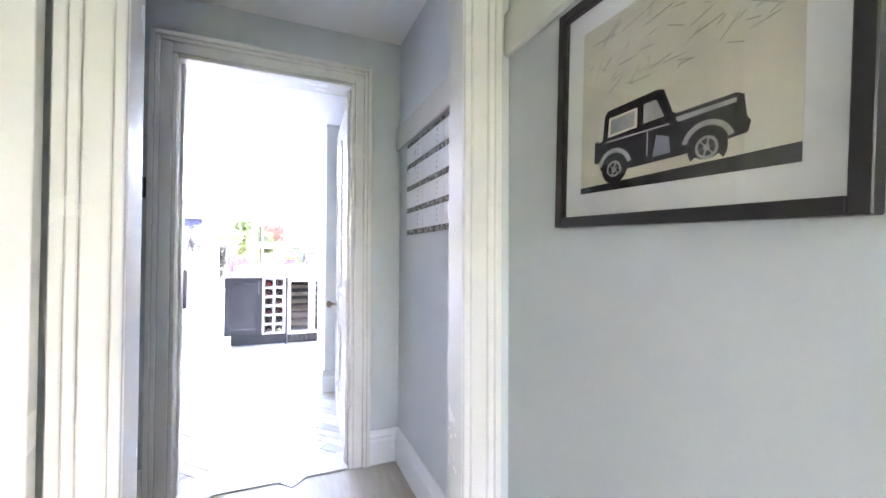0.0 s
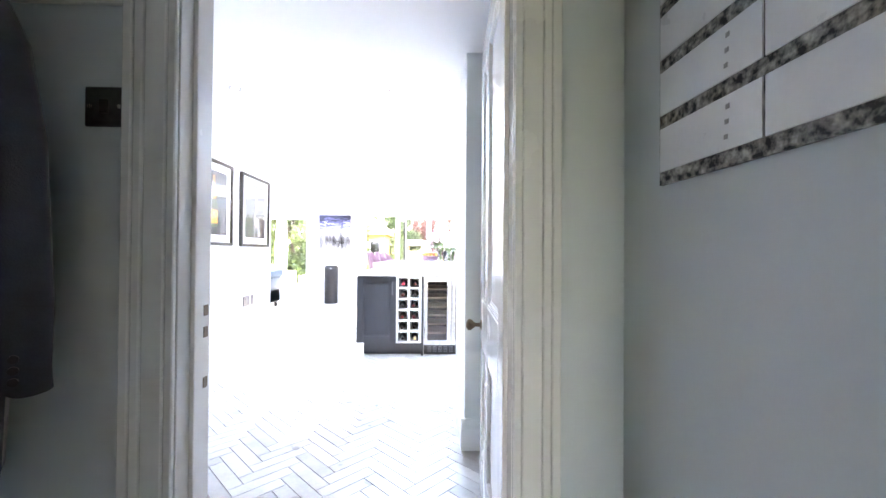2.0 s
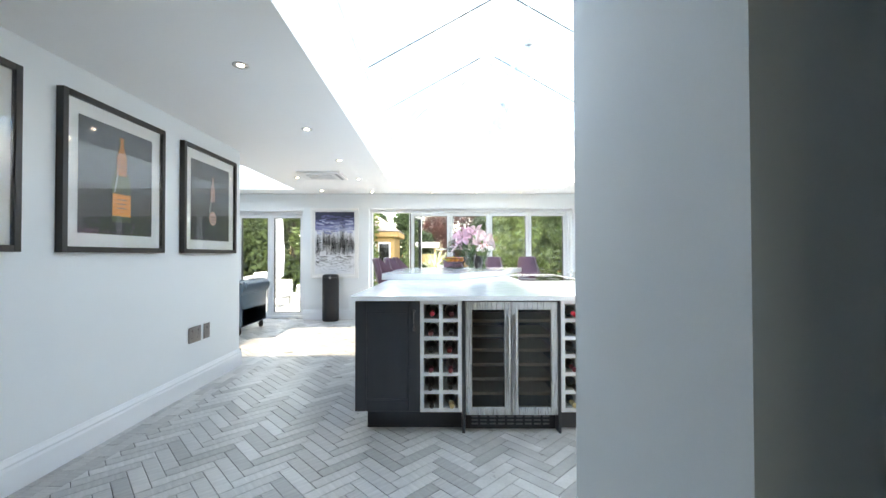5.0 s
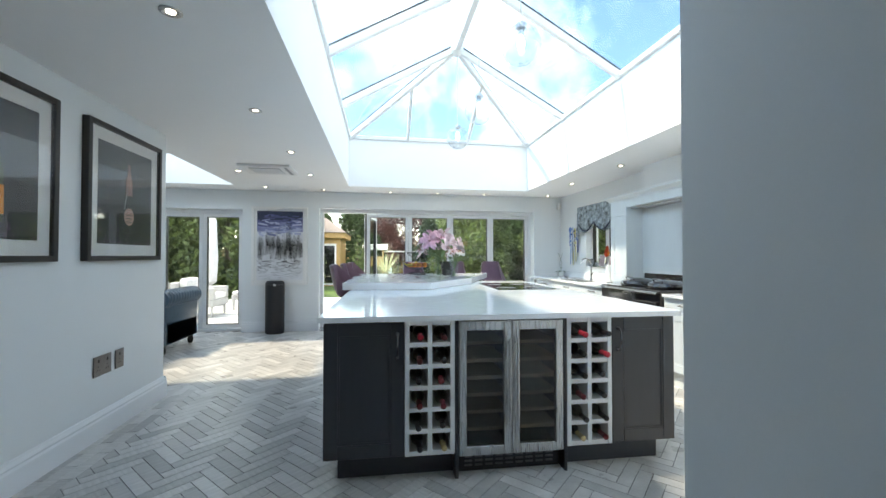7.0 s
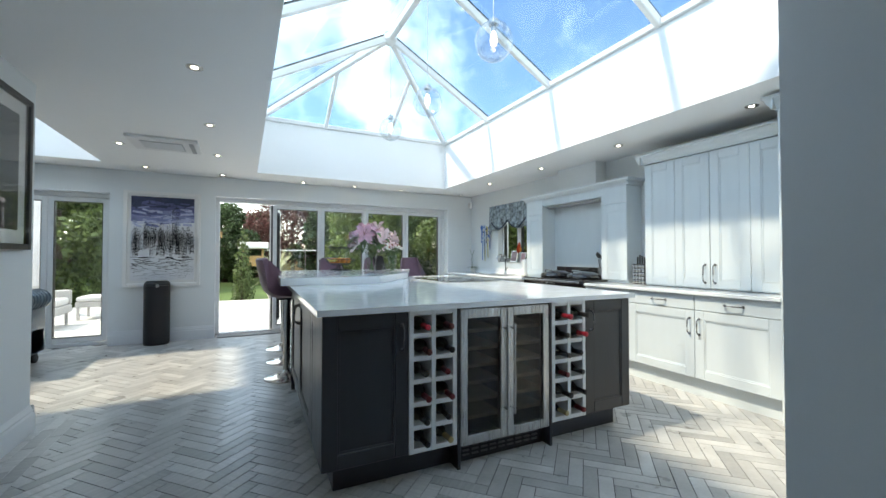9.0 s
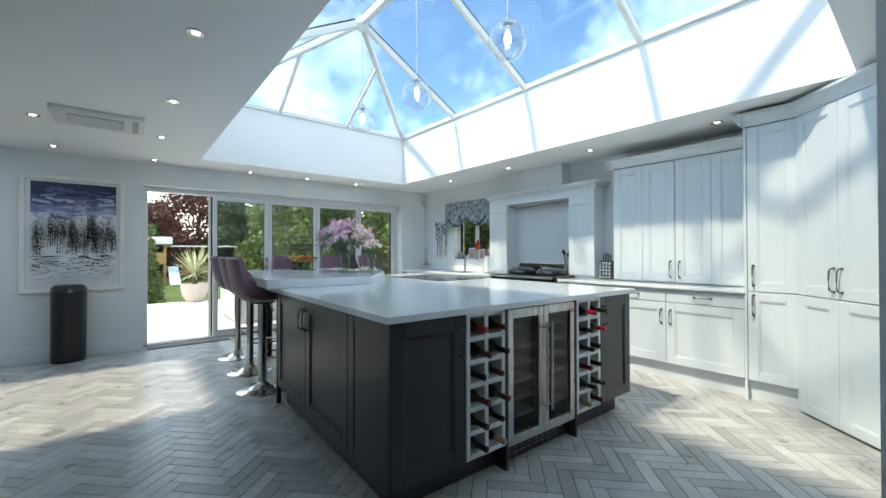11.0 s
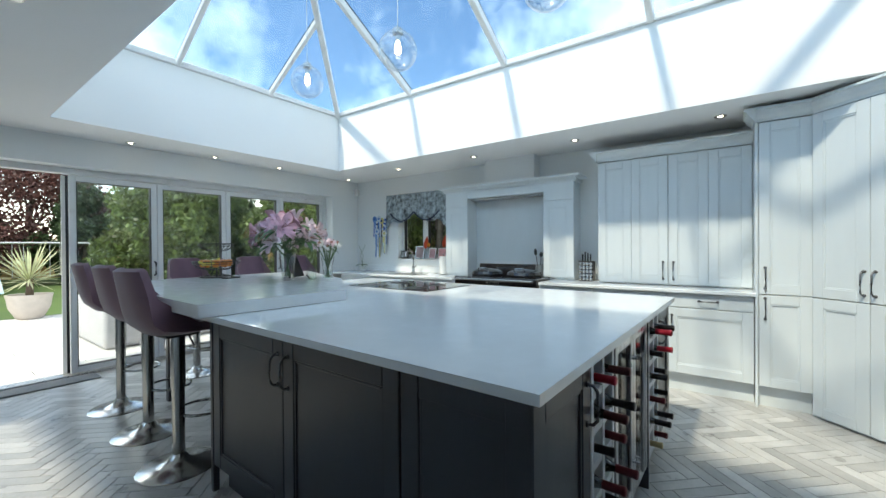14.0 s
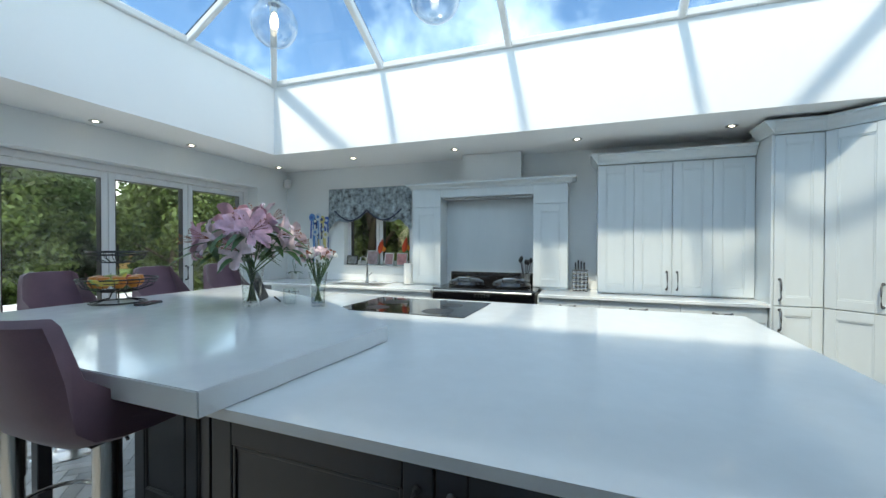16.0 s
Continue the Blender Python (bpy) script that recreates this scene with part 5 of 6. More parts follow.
M_STRK = Matrix(((1, 0, 0, 0), (0, 0, -1, 10.392), (0, 1, 0, 0), (0, 0, 0, 1)))


def stroke(u0, v0, u1, v1, w, i):
    d = Vector((u1 - u0, (v1 - v0)))
    n = Vector((-d.y, d.x)).normalized() * w
    q = [(cx0 + (u0 + n.x) * CW, cz0 + (v0 + n.y) * CH), (cx0 + (u1 + n.x * 0.5) * CW, cz0 + (v1 + n.y * 0.5) * CH), (cx0 + (u1 - n.x * 0.5) * CW, cz0 + (v1 - n.y * 0.5) * CH), (cx0 + (u0 - n.x) * CW, cz0 + (v0 - n.y) * CH)]
    q = [(min(max(a, cx0), cx1), min(max(b, cz0), cz1)) for a, b in q]
    prism(q, 0, 0.0004 + 1e-6 * i, bm=strokes, m=M_STRK)


n = 0
for k in range(110):  # house fronts and roofs
    u, base = random.uniform(0.0, 0.95), random.uniform(0.28, 0.50)
    w, h = random.uniform(0.03, 0.08), random.uniform(0.05, 0.19) * (1.1 - 0.5 * abs(u - 0.55))
    for a in ((u, base, u, base + h), (u + w, base, u + w, base + h), (u, base + h, u + w / 2, base + h + 0.05), (u + w / 2, base + h + 0.05, u + w, base + h)):
        stroke(*a, random.uniform(0.001, 0.0035), n)
        n += 1
    for r in range(int(h / 0.035)):
        for q in range(2):
            uu, vv = u + w * (0.2 + 0.4 * q), base + 0.012 + r * 0.035
            stroke(uu, vv, uu + random.uniform(-0.006, 0.006), vv + 0.018, random.uniform(0.002, 0.0055), n)
            n += 1
for q in range(9):  # the tower
    stroke(0.64 + q * 0.0125, 0.42, 0.645 + q * 0.0115, 0.90 + 0.03 * (q % 2), random.uniform(0.002, 0.005), n + q)
for q in range(10):
    stroke(0.635, 0.46 + q * 0.045, 0.75, 0.463 + q * 0.045, random.uniform(0.002, 0.005), n + 20 + q)
for q in range(170):  # water
    u, v = random.uniform(0, 0.9), random.uniform(0.02, 0.28)
    stroke(u, v, min(0.99, u + random.uniform(0.02, 0.13)), v + random.uniform(-0.01, 0.01), random.uniform(0.0015, 0.005) * (v * 4), n + 40 + q)
part("ink_strokes", strokes, M_INK, cv, "black ink brush strokes")

# sofa
sf = thing("chesterfield_sofa", (-3.9, 9.35, 0), "navy blue leather chesterfield sofa with rolled arms", "sofa")
SX0, SX1, SY0, SY1 = -4.95, -2.98, 8.90, 9.82
part("seat_base", box(SX0 + 0.05, SX1 - 0.03, SY0 + 0.03, SY1 - 0.03, 0.12, 0.42, 0.03, seg=3), M_LEATHER, sf, "", True)
for x in (SX0 + 0.10, SX1 - 0.10):
    a = part("arm", box(x - 0.09, x + 0.07, SY0, SY1, 0.12, 0.70, 0.03, seg=3), M_LEATHER, sf, "", True)
    part("arm_roll", rod((x, SY0 - 0.005, 0.71), (x, SY1 + 0.005, 0.71), 0.115, 24), M_LEATHER, a, "pleated rolled arm", True)
    for k in range(12):
        y = SY0 + 0.05 + k * (SY1 - SY0 - 0.1) / 11
        part("pleat", tube([(x + 0.118 * math.cos(q), y + 0.02 * math.sin(q * 2), 0.71 + 0.118 * math.sin(q)) for q in (math.pi * (j / 8 * 1.3 - 0.35) for j in range(9))], 0.007, 6), M_LEATHER, a)
bkr = part("backrest", box(SX0 + 0.05, SX1 - 0.05, SY0 + 0.0, SY0 + 0.18, 0.12, 0.70, 0.03, seg=3), M_LEATHER, sf, "", True)
part("back_roll", rod((SX0 + 0.02, SY0 + 0.08, 0.71), (SX1 - 0.02, SY0 + 0.08, 0.71), 0.105, 24), M_LEATHER, bkr, "", True)
for x0 in (SX0 + 0.2, (SX0 + SX1) / 2 + 0.005):
    part("cushion", box(x0, x0 + (SX1 - SX0) / 2 - 0.21, SY0 + 0.2, SY1 - 0.02, 0.42, 0.55, 0.04, seg=3), M_LEATHER, sf, "", True)
for x in (SX0 + 0.1, SX1 - 0.10):
    for y in (SY0 + 0.08, SY1 - 0.08):
        part("foot", lathe([(0.02, 0), (0.034, 0.02), (0.04, 0.06), (0.03, 0.10), (0.035, 0.12)], 14, (x, y, 0)), M_BLACKFRAME, sf, "dark turned foot", True)

# pendant lamps
lp = thing("pendant_lamp", (0, 0, 0), "clear glass globe pendant lamp on a thin flex", "pendant lamp", "pendants under the lantern", local=True)
gl = part("globe", lathe([(0.035, 0.135)] + [(0.145 * math.sin(q), 0.145 * math.cos(q)) for q in (math.pi * (0.08 + 0.92 * k / 16) for k in range(17))], 32), M_GLOBE, lp, "clear glass globe", True)
gl.visible_shadow = False
part("cap", lathe([(0.038, 0.125), (0.040, 0.135), (0.038, 0.16), (0.02, 0.175), (0.006, 0.185)], 18), M_CHROME, lp, "", True)
part("lamp_holder", lathe([(0.018, 0.07), (0.020, 0.075), (0.020, 0.125), (0.016, 0.13)], 14), M_CHROME, lp, "", True)
part("bulb", lathe([(0.012, 0.07), (0.022, 0.04), (0.026, 0.01), (0.020, -0.02), (0.004, -0.03)], 14), M_BULB, lp, "lit filament bulb", True)
part("flex", tube([(0, 0, 0.18), (0, 0, 1.14)], 0.0035, 6), M_STEEL, lp)
lp.matrix_basis = pose(0.67, 6.15, 2.80)
for y in (7.30, 8.42):
    copy_thing(lp, pose(0.65, y, 2.80 - (0.05 if y < 8 else 0.0)))

# ceiling spots
ds = thing("downlight", (0, 0, 0), "small round chrome ceiling downlight, lit", "downlight", "ceiling downlights", local=True)
part("bezel", lathe([(0.021, -0.001), (0.036, -0.006), (0.046, -0.004), (0.048, 0.0), (0.021, 0.0)], 20), M_STEEL, ds, "", True)
part("lamp", lathe([(0.020, -0.001), (0.018, -0.004), (0.012, -0.006), (0.002, -0.007)], 16), M_SPOT, ds, "warm lit lamp")
SPOTS = [(-1.27, y) for y in (4.14, 5.36, 6.58, 7.78, 8.97, 10.2)] + [(-2.15, y) for y in (8.85, 10.07)] + [(x, 10.27) for x in (-0.16, 0.66, 1.49, 2.70)] + [(2.55, y) for y in (9.05, 7.81, 6.59, 5.36)] + [(-0.11, 4.14)]
ds.matrix_basis = pose(*SPOTS[0], CEIL - 0.0005)
for x, y in SPOTS[1:]:
    copy_thing(ds, pose(x, y, CEIL - 0.0005))

ac = thing("ceiling_vent", (-1.72, 8.65, CEIL), "white ceiling cassette air conditioner with a slotted grille", "air conditioner")
part("panel", box(-2.02, -1.42, 8.40, 8.90, CEIL - 0.03, CEIL - 0.0005, 0.006), M_WHITEPL, ac)
part("grille_frame", box(-1.92, -1.56, 8.50, 8.80, CEIL - 0.034, CEIL - 0.0302, 0.001), mat("grille_grey", (0.35, 0.36, 0.37), 0.5), ac)
for k in range(14):
    y = 8.51 + k * 0.0205
    part("slat", box(-1.915, -1.565, y, y + 0.010, CEIL - 0.040, CEIL - 0.0342, 0.001), M_WHITEPL, ac)
part("flap", box(-1.50, -1.46, 8.45, 8.85, CEIL - 0.036, CEIL - 0.0302, 0.002), mat("grille_grey", (0.35, 0.36, 0.37)), ac)

for y0, w, lab in ((6.475, 0.18, "double brushed steel power socket"), (6.70, 0.095, "single brushed steel switched socket")):
    so = thing("wall_socket", (-2.27, y0, 0.44), lab + " on the wall", "socket")
    part("plate", box(-2.269, -2.261, y0, y0 + w, 0.435, 0.575, 0.003), M_PEWTER, so)
    for k in range(2 if w > 0.1 else 1):
        yy = y0 + 0.045 + k * 0.09
        for dy, dz in ((-0.012, -0.012), (0.012, -0.012), (0, 0.012)):
            part("pin_hole", box(-2.2608, -2.2600, yy + dy - 0.003, yy + dy + 0.003, 0.485 + dz, 0.493 + dz), M_PLASTIC, so)
        part("rocker", box(-2.261, -2.257, yy - 0.006, yy + 0.006, 0.53, 0.55, 0.001), M_PLASTIC, so)

# ---- small things in the kitchen ----
M_STEM = mat("stem_green", (0.07, 0.13, 0.04), 0.5, vary=0.2)
M_LEAF = mat("lily_leaf", (0.05, 0.11, 0.03), 0.4, scale=20, vary=0.3)
M_PETAL = mat("lily_petal", (0.66, 0.40, 0.50), 0.5, scale=25, vary=0.28, fine=90, per_object=0.15)
M_PETALP = mat("lily_petal_pale", (0.78, 0.62, 0.67), 0.5, scale=25, vary=0.2, fine=90, per_object=0.12)
M_ANTHER = mat("anther", (0.25, 0.07, 0.02), 0.8)
M_VASE = glass("vase_glass", (0.97, 0.985, 0.98), 0.03, 1.5, 2.6)
M_WATER = glass("vase_water", (0.96, 0.98, 0.97), 0.02, 1.33, 3.0)


def petal(bm, m, length, width, curl):
    rows = []
    for i in range(6):
        k = i / 5
        w = width * math.sin(math.pi * min(0.98, 0.12 + 0.86 * k)) ** 0.8
        out, up = length * math.sin(min(1.0, k * 0.9) * 1.45), length * (0.55 * k - curl * k ** 3)
        rows.append([bm.verts.new(m @ Vector((out, w * v, up - 0.02 * (1 - abs(v)) * (1 - k) + 0.006 * math.sin(9 * k + v * 3)))) for v in (-1, -0.45, 0, 0.45, 1)])
    for a, b in zip(rows, rows[1:]):
        for j in range(4):
            bm.faces.new((a[j], a[j + 1], b[j + 1], b[j]))


def leaf_blade(bm, p, d, length, width, droop=0.3):
    p, d = Vector(p), Vector(d).normalized()
    side = d.cross(Vector((0, 0, 1))).normalized() if abs(d.z) < 0.99 else Vector((1, 0, 0))
    rows = []
    for i in range(5):
        k = i / 4
        c = p + d * length * k + Vector((0, 0, -droop * length * k * k))
        w = width * math.sin(math.pi * (0.08 + 0.9 * k))
        rows.append([bm.verts.new(c - side * w), bm.verts.new(c + Vector((0, 0, -w * 0.3))), bm.verts.new(c + side * w)])
    for a, b in zip(rows, rows[1:]):
        bm.faces.new((a[0], a[1], b[1], b[0])), bm.faces.new((a[1], a[2], b[2], b[1]))


def vase(loc, h, r, label):
    v = thing("vase", loc, label, "vase", local=True)
    g = part("glass", lathe([(r * 0.75, 0.0), (r * 0.8, 0.006), (r * 0.78, h * 0.3), (r * 0.9, h * 0.7), (r * 1.1, h), (r * 1.06, h), (r * 0.86, h * 0.7), (r * 0.74, h * 0.3), (r * 0.74, 0.02), (0.002, 0.018)], 24), M_VASE, v, "clear glass", True)
    g.visible_shadow = False
    w = part("water", lathe([(r * 0.72, 0.021), (r * 0.72, h * 0.3), (r * 0.76, h * 0.45), (0.002, h * 0.45)], 20), M_WATER, v, "water", True)
    w.visible_shadow = False
    return v


def bouquet(loc, blooms, label, rad, spread, zlo, zhi, size, seed):
    random.seed(seed)
    f = thing("flowers", loc, label, "flowers", local=True)
    for i in range(blooms):
        q = 2.4 * i + random.uniform(-0.3, 0.3)
        r = spread * math.sqrt((i + 0.5) / blooms)
        z = zhi - (zhi - zlo) * (r / spread) ** 1.5 * random.uniform(0.6, 1.0)
        head = Vector((r * math.cos(q), r * math.sin(q), z))
        foot = Vector((-0.5 * rad * math.cos(q), -0.5 * rad * math.sin(q), 0.03))
        mid = Vector((0.5 * rad * math.cos(q), 0.5 * rad * math.sin(q), z * 0.55))
        stem = part("stem", tube([foot, mid, head * 0.9 + mid * 0.1, head], 0.0035, 6), M_STEM, f)
        lb = bmesh.new()
        for k in range(4 if size > 0.06 else 2):
            kk = random.uniform(0.55, 0.95)
            a = random.uniform(0, 6.28)
            leaf_blade(lb, mid.lerp(head, kk), (math.cos(a), math.sin(a), 0.2), size * random.uniform(1.1, 1.9), size * 0.17, 0.55)
        part("leaves", lb, M_LEAF, stem)
        tilt = Vector((head.x * 4 + random.uniform(-0.5, 0.5), head.y * 4 + random.uniform(-0.5, 0.5), random.uniform(0.05, 0.5))).normalized()
        m = Matrix.Translation(head) @ tilt.to_track_quat("Z", "Y").to_matrix().to_4x4()
        bm = bmesh.new()
        for k in range(6):
            petal(bm, m @ pose(0, 0, 0, 0, 0, 60 * k + random.uniform(-8, 8)), size * random.uniform(0.9, 1.1), size * (0.28 if k % 2 else 0.22), random.uniform(0.25, 0.6))
        bl = part("bloom", bm, random.choice((M_PETAL, M_PETALP, M_PETALP)) if size > 0.06 else random.choice((M_PETALP, M_MOUNT)), f, "pink lily bloom" if size > 0.06 else "small pale bloom", True)
        st = bmesh.new()
        for k in range(5):
            a = k * 1.256
            tube([m @ Vector((0, 0, 0)), m @ Vector((size * 0.2 * math.cos(a), size * 0.2 * math.sin(a), size * 0.8))], 0.0012, 4, st)
            box(-0.002, 0.002, -0.006, 0.006, -0.0015, 0.0015, bm=st, m=m @ pose(size * 0.2 * math.cos(a), size * 0.2 * math.sin(a), size * 0.8, 0, 0, math.degrees(a)))
        part("stamens", st, M_ANTHER, bl)
    return f


V1, V2 = (0.39, 8.35, 1.006), (0.52, 7.98, 1.006)
vase(V1, 0.23, 0.065, "clear glass vase of water with lily stems")
vase(V2, 0.20, 0.05, "small clear glass vase with green stems")
bouquet(V1, 15, "bunch of pink lilies in a glass vase", 0.05, 0.27, 0.30, 0.52, 0.135, 4)
bouquet(V2, 14, "small bunch of white and pink flowers in a vase", 0.04, 0.10, 0.26, 0.33, 0.035, 9)
jar = thing("glass_jar", (0.50, 8.17, 1.006), "small clear glass candle jar", "jar", local=True)
part("glass", lathe([(0.035, 0), (0.038, 0.004), (0.038, 0.09), (0.033, 0.10), (0.031, 0.10), (0.034, 0.088), (0.034, 0.01), (0.002, 0.008)], 20), M_VASE, jar, "", True)
tb = thing("tablet_stand", (0.53, 8.38, 1.006), "dark slatted stand leaning behind the vases", "stand", local=True)
part("panel", box(-0.09, 0.09, -0.004, 0.004, 0.02, 0.21, 0.002, m=pose(0, 0, 0, -22, 0, 30)), M_PLASTIC, tb)
part("leg", tube([(-0.05, 0.0, 0.15), (-0.03, 0.12, 0.0)], 0.005), M_PLASTIC, tb)
part("leg", tube([(0.05, -0.02, 0.03), (0.06, -0.06, 0.0)], 0.006), M_PLASTIC, tb)

# two-tier fruit stand
fs = thing("fruit_stand", (0.20, 9.22, 1.006), "two-tier black wire fruit stand filled with fruit", "fruit stand", local=True)
ring = lambda r, z: [(r * math.cos(q), r * math.sin(q), z) for q in (2 * math.pi * k / 28 for k in range(29))]
part("foot_ring", tube(ring(0.14, 0.006), 0.005, 6), M_PLASTIC, fs)
part("post", tube([(0, 0, 0.0), (0, 0, 0.36)], 0.005, 6), M_PLASTIC, fs)
for k in range(6):
    a = k * math.pi / 3
    part("foot_wire", tube([(0.14 * math.cos(a), 0.14 * math.sin(a), 0.006), (0.05 * math.cos(a), 0.05 * math.sin(a), 0.03), (0.03 * math.cos(a), 0.03 * math.sin(a), 0.075)], 0.003, 5), M_PLASTIC, fs)
for r, z0, z1, nm in ((0.20, 0.075, 0.15, "lower_basket"), (0.15, 0.25, 0.315, "upper_basket")):
    bm = tube(ring(r, z1), 0.005, 6)
    tube(ring(r * 0.97, z1 - 0.02), 0.003, 6, bm)
    tube(ring(r * 0.5, z0), 0.003, 6, bm)
    for k in range(20):
        a = k * math.pi / 10
        tube([(r * math.cos(a), r * math.sin(a), z1), (r * 0.85 * math.cos(a), r * 0.85 * math.sin(a), z0 + 0.025), (r * 0.5 * math.cos(a), r * 0.5 * math.sin(a), z0), (0, 0, z0)], 0.002, 5, bm)
    part(nm, bm, M_PLASTIC, fs)
random.seed(8)
FR = [mat("fruit_" + n, c, 0.35, scale=20, vary=0.25) for n, c in (("orange", (0.62, 0.20, 0.02)), ("apple_red", (0.40, 0.05, 0.03)), ("apple_green", (0.30, 0.36, 0.06)), ("banana", (0.60, 0.45, 0.06)))]
for k in range(9):
    a, r = k * 0.7, 0.11 if k < 8 else 0.0
    fr = random.choice((0, 0, 1, 2))
    f = thing("fruit", (0.20 + r * math.cos(a), 9.22 + r * math.sin(a), 1.105), ("fresh orange", "red apple", "green apple")[fr] + " lying in the fruit stand", "fruit", "fruit in the stand", local=True)
    part("skin", lathe([(0.004, 0.004), (0.02, 0.0), (0.036, 0.02), (0.038, 0.042), (0.028, 0.066), (0.008, 0.07)], 16), FR[fr], f, "", True)
    part("stalk", tube([(0, 0, 0.066), (0.003, 0, 0.08)], 0.002, 5), M_STEM, f)
bn = thing("bananas", (0.10, 9.12, 1.14), "small hand of green-yellow bananas in the stand", "fruit", local=True)
for k in range(3):
    part("banana", tube([(-0.09, 0.02 * k, 0.02), (-0.05, 0.02 * k - 0.01, 0.0), (0.0, 0.02 * k - 0.015, 0.0), (0.05, 0.02 * k - 0.01, 0.015), (0.085, 0.02 * k, 0.05)], [0.006, 0.016, 0.018, 0.015, 0.005], 8), FR[2] if k else FR[3], bn, "", True)
rm = thing("phone", (0.22, 8.98, 1.006), "black phone lying on the breakfast bar", "phone", local=True)
part("case", box(-0.075, 0.075, -0.035, 0.035, 0, 0.012, 0.004, m=pose(0, 0, 0, 0, 0, 20)), M_PLASTIC, rm)
part("screen", box(-0.07, 0.07, -0.031, 0.031, 0.0122, 0.0127, m=pose(0, 0, 0, 0, 0, 20)), M_BLACK, rm)

# window corner: blind, dog leads made as rosettes, sink things
M_FLORAL = mat("floral_cloth", (0.27, 0.32, 0.35), 0.9, scale=17, vary=1.2, bump=0.3, fine=60)
bl = thing("festoon_blind", (2.98, 9.13, 1.55), "grey-blue floral gathered fabric blind over the window", "blind")
bm = bmesh.new()
nu, nv = 36, 12
grid = []
for i in range(nu + 1):
    u = i / nu
    edge = min(u, 1 - u)
    drop = 0.31 + (0.24 if edge < 0.13 else 0.0) * (1 - edge / 0.13) + 0.13 * math.sin(math.pi * (u * 2 % 1.0)) * (1 if edge > 0.05 else 0.4)
    row = []
    for j in range(nv + 1):
        v = j / nv
        row.append((2.995 - 0.018 - 0.028 * abs(math.sin(5.5 * math.pi * v)) * v - 0.014 * math.sin(u * 50) * (0.3 + v), 8.50 + 1.20 * u, 2.09 - drop * v))
    grid.append(row)
for off in (0.0, 0.008):
    vs = [[bm.verts.new((x + off, y, z)) for x, y, z in row] for row in grid]
    for a, b in zip(vs, vs[1:]):
        for j in range(nv):
            bm.faces.new((a[j], a[j + 1], b[j + 1], b[j]))
part("cloth", bm, M_FLORAL, bl, "", True)
part("trim_cord", tube([(2.93, 8.62 + 0.96 * k / 20, 1.80 - 0.13 * abs(math.sin(math.pi * 2 * k / 20))) for k in range(21)], 0.009, 6), mat("navy_trim", (0.02, 0.03, 0.07), 0.8), bl, "navy trim")
part("batten", box(2.985, 3.028, 8.50, 9.70, 2.07, 2.10), M_WHITE, bl)

RIB = [mat("ribbon_%d" % i, c, 0.6, vary=0.15) for i, c in enumerate(((0.05, 0.12, 0.42), (0.60, 0.52, 0.20), (0.55, 0.62, 0.70), (0.03, 0.05, 0.16), (0.10, 0.25, 0.55), (0.70, 0.70, 0.66)))]
random.seed(21)
# rosette shapes stand in for the looped dog leads hanging here
for k in range(9):
    y, z = 9.76 + 0.055 * (k % 5) + random.uniform(-0.01, 0.01), 1.74 - 0.17 * (k // 5) - random.uniform(0, 0.08)
    c1, c2 = RIB[k % 6], RIB[(k + 2) % 6]
    r = thing("rosette", (3.02, y, z), ("blue", "yellow", "silver", "navy", "bright blue", "cream")[k % 6] + " ribbon rosette standing in for a dog lead on the wall", "rosette", "rosettes on the wall", local=True)
    x = -0.012 - 0.012 * (k % 3)
    part("pleats", lathe([(0.006, 0.002), (0.045, 0.0), (0.05, 0.006), (0.03, 0.010)], 18, m=pose(x, 0, 0, 0, -90, 0)), c1, r)
    part("button", lathe([(0.02, 0.0), (0.02, 0.006), (0.004, 0.008)], 14, m=pose(x - 0.010, 0, 0, 0, -90, 0)), c2, r)
    for d in (-0.014, 0.012):
        part("tail", box(x - 0.003, x, d - 0.011, d + 0.011, -random.uniform(0.26, 0.42), -0.02, m=pose(0, 0, 0, random.uniform(-4, 4), 0, 0)), c1 if d < 0 else c2, r)

tp = thing("tap", (2.86, 9.05, 0.898), "polished steel swan-neck kitchen tap", "tap", local=True)
part("base", lathe([(0.026, 0), (0.026, 0.02), (0.018, 0.03), (0.016, 0.10)], 16), M_CHROME, tp, "", True)
part("spout", tube([(0, 0, 0.10), (0, 0, 0.25), (-0.03, 0, 0.31), (-0.09, 0, 0.33), (-0.15, 0, 0.31), (-0.17, 0, 0.25)], 0.011, 10), M_CHROME, tp, "", True)
part("lever", tube([(0.0, -0.02, 0.08), (0.0, -0.06, 0.12)], 0.006), M_CHROME, tp, "", True)
sk = thing("sink", (2.68, 9.0, 0.898), "inset stainless steel kitchen sink", "sink")
part("rim", box(2.50, 2.82, 8.70, 9.35, 0.8985, 0.901, 0.001), M_STEEL, sk)
# flat plate; its darker metal stands for shade inside a recessed bowl
part("bowl", box(2.53, 2.79, 8.73, 9.32, 0.9012, 0.9016), M_PEWTER, sk, "flat plate, darkened for the shade of a recessed bowl")
kr = thing("kitchen_roll", (2.80, 8.46, 0.898), "white kitchen roll on a stand", "kitchen roll", local=True)
part("paper", lathe([(0.02, 0.012), (0.055, 0.012), (0.055, 0.25), (0.02, 0.25)], 24), M_MOUNT, kr, "", True)
part("stand", lathe([(0.07, 0), (0.07, 0.010), (0.008, 0.011), (0.008, 0.28), (0.003, 0.285)], 20), M_CHROME, kr, "", True)
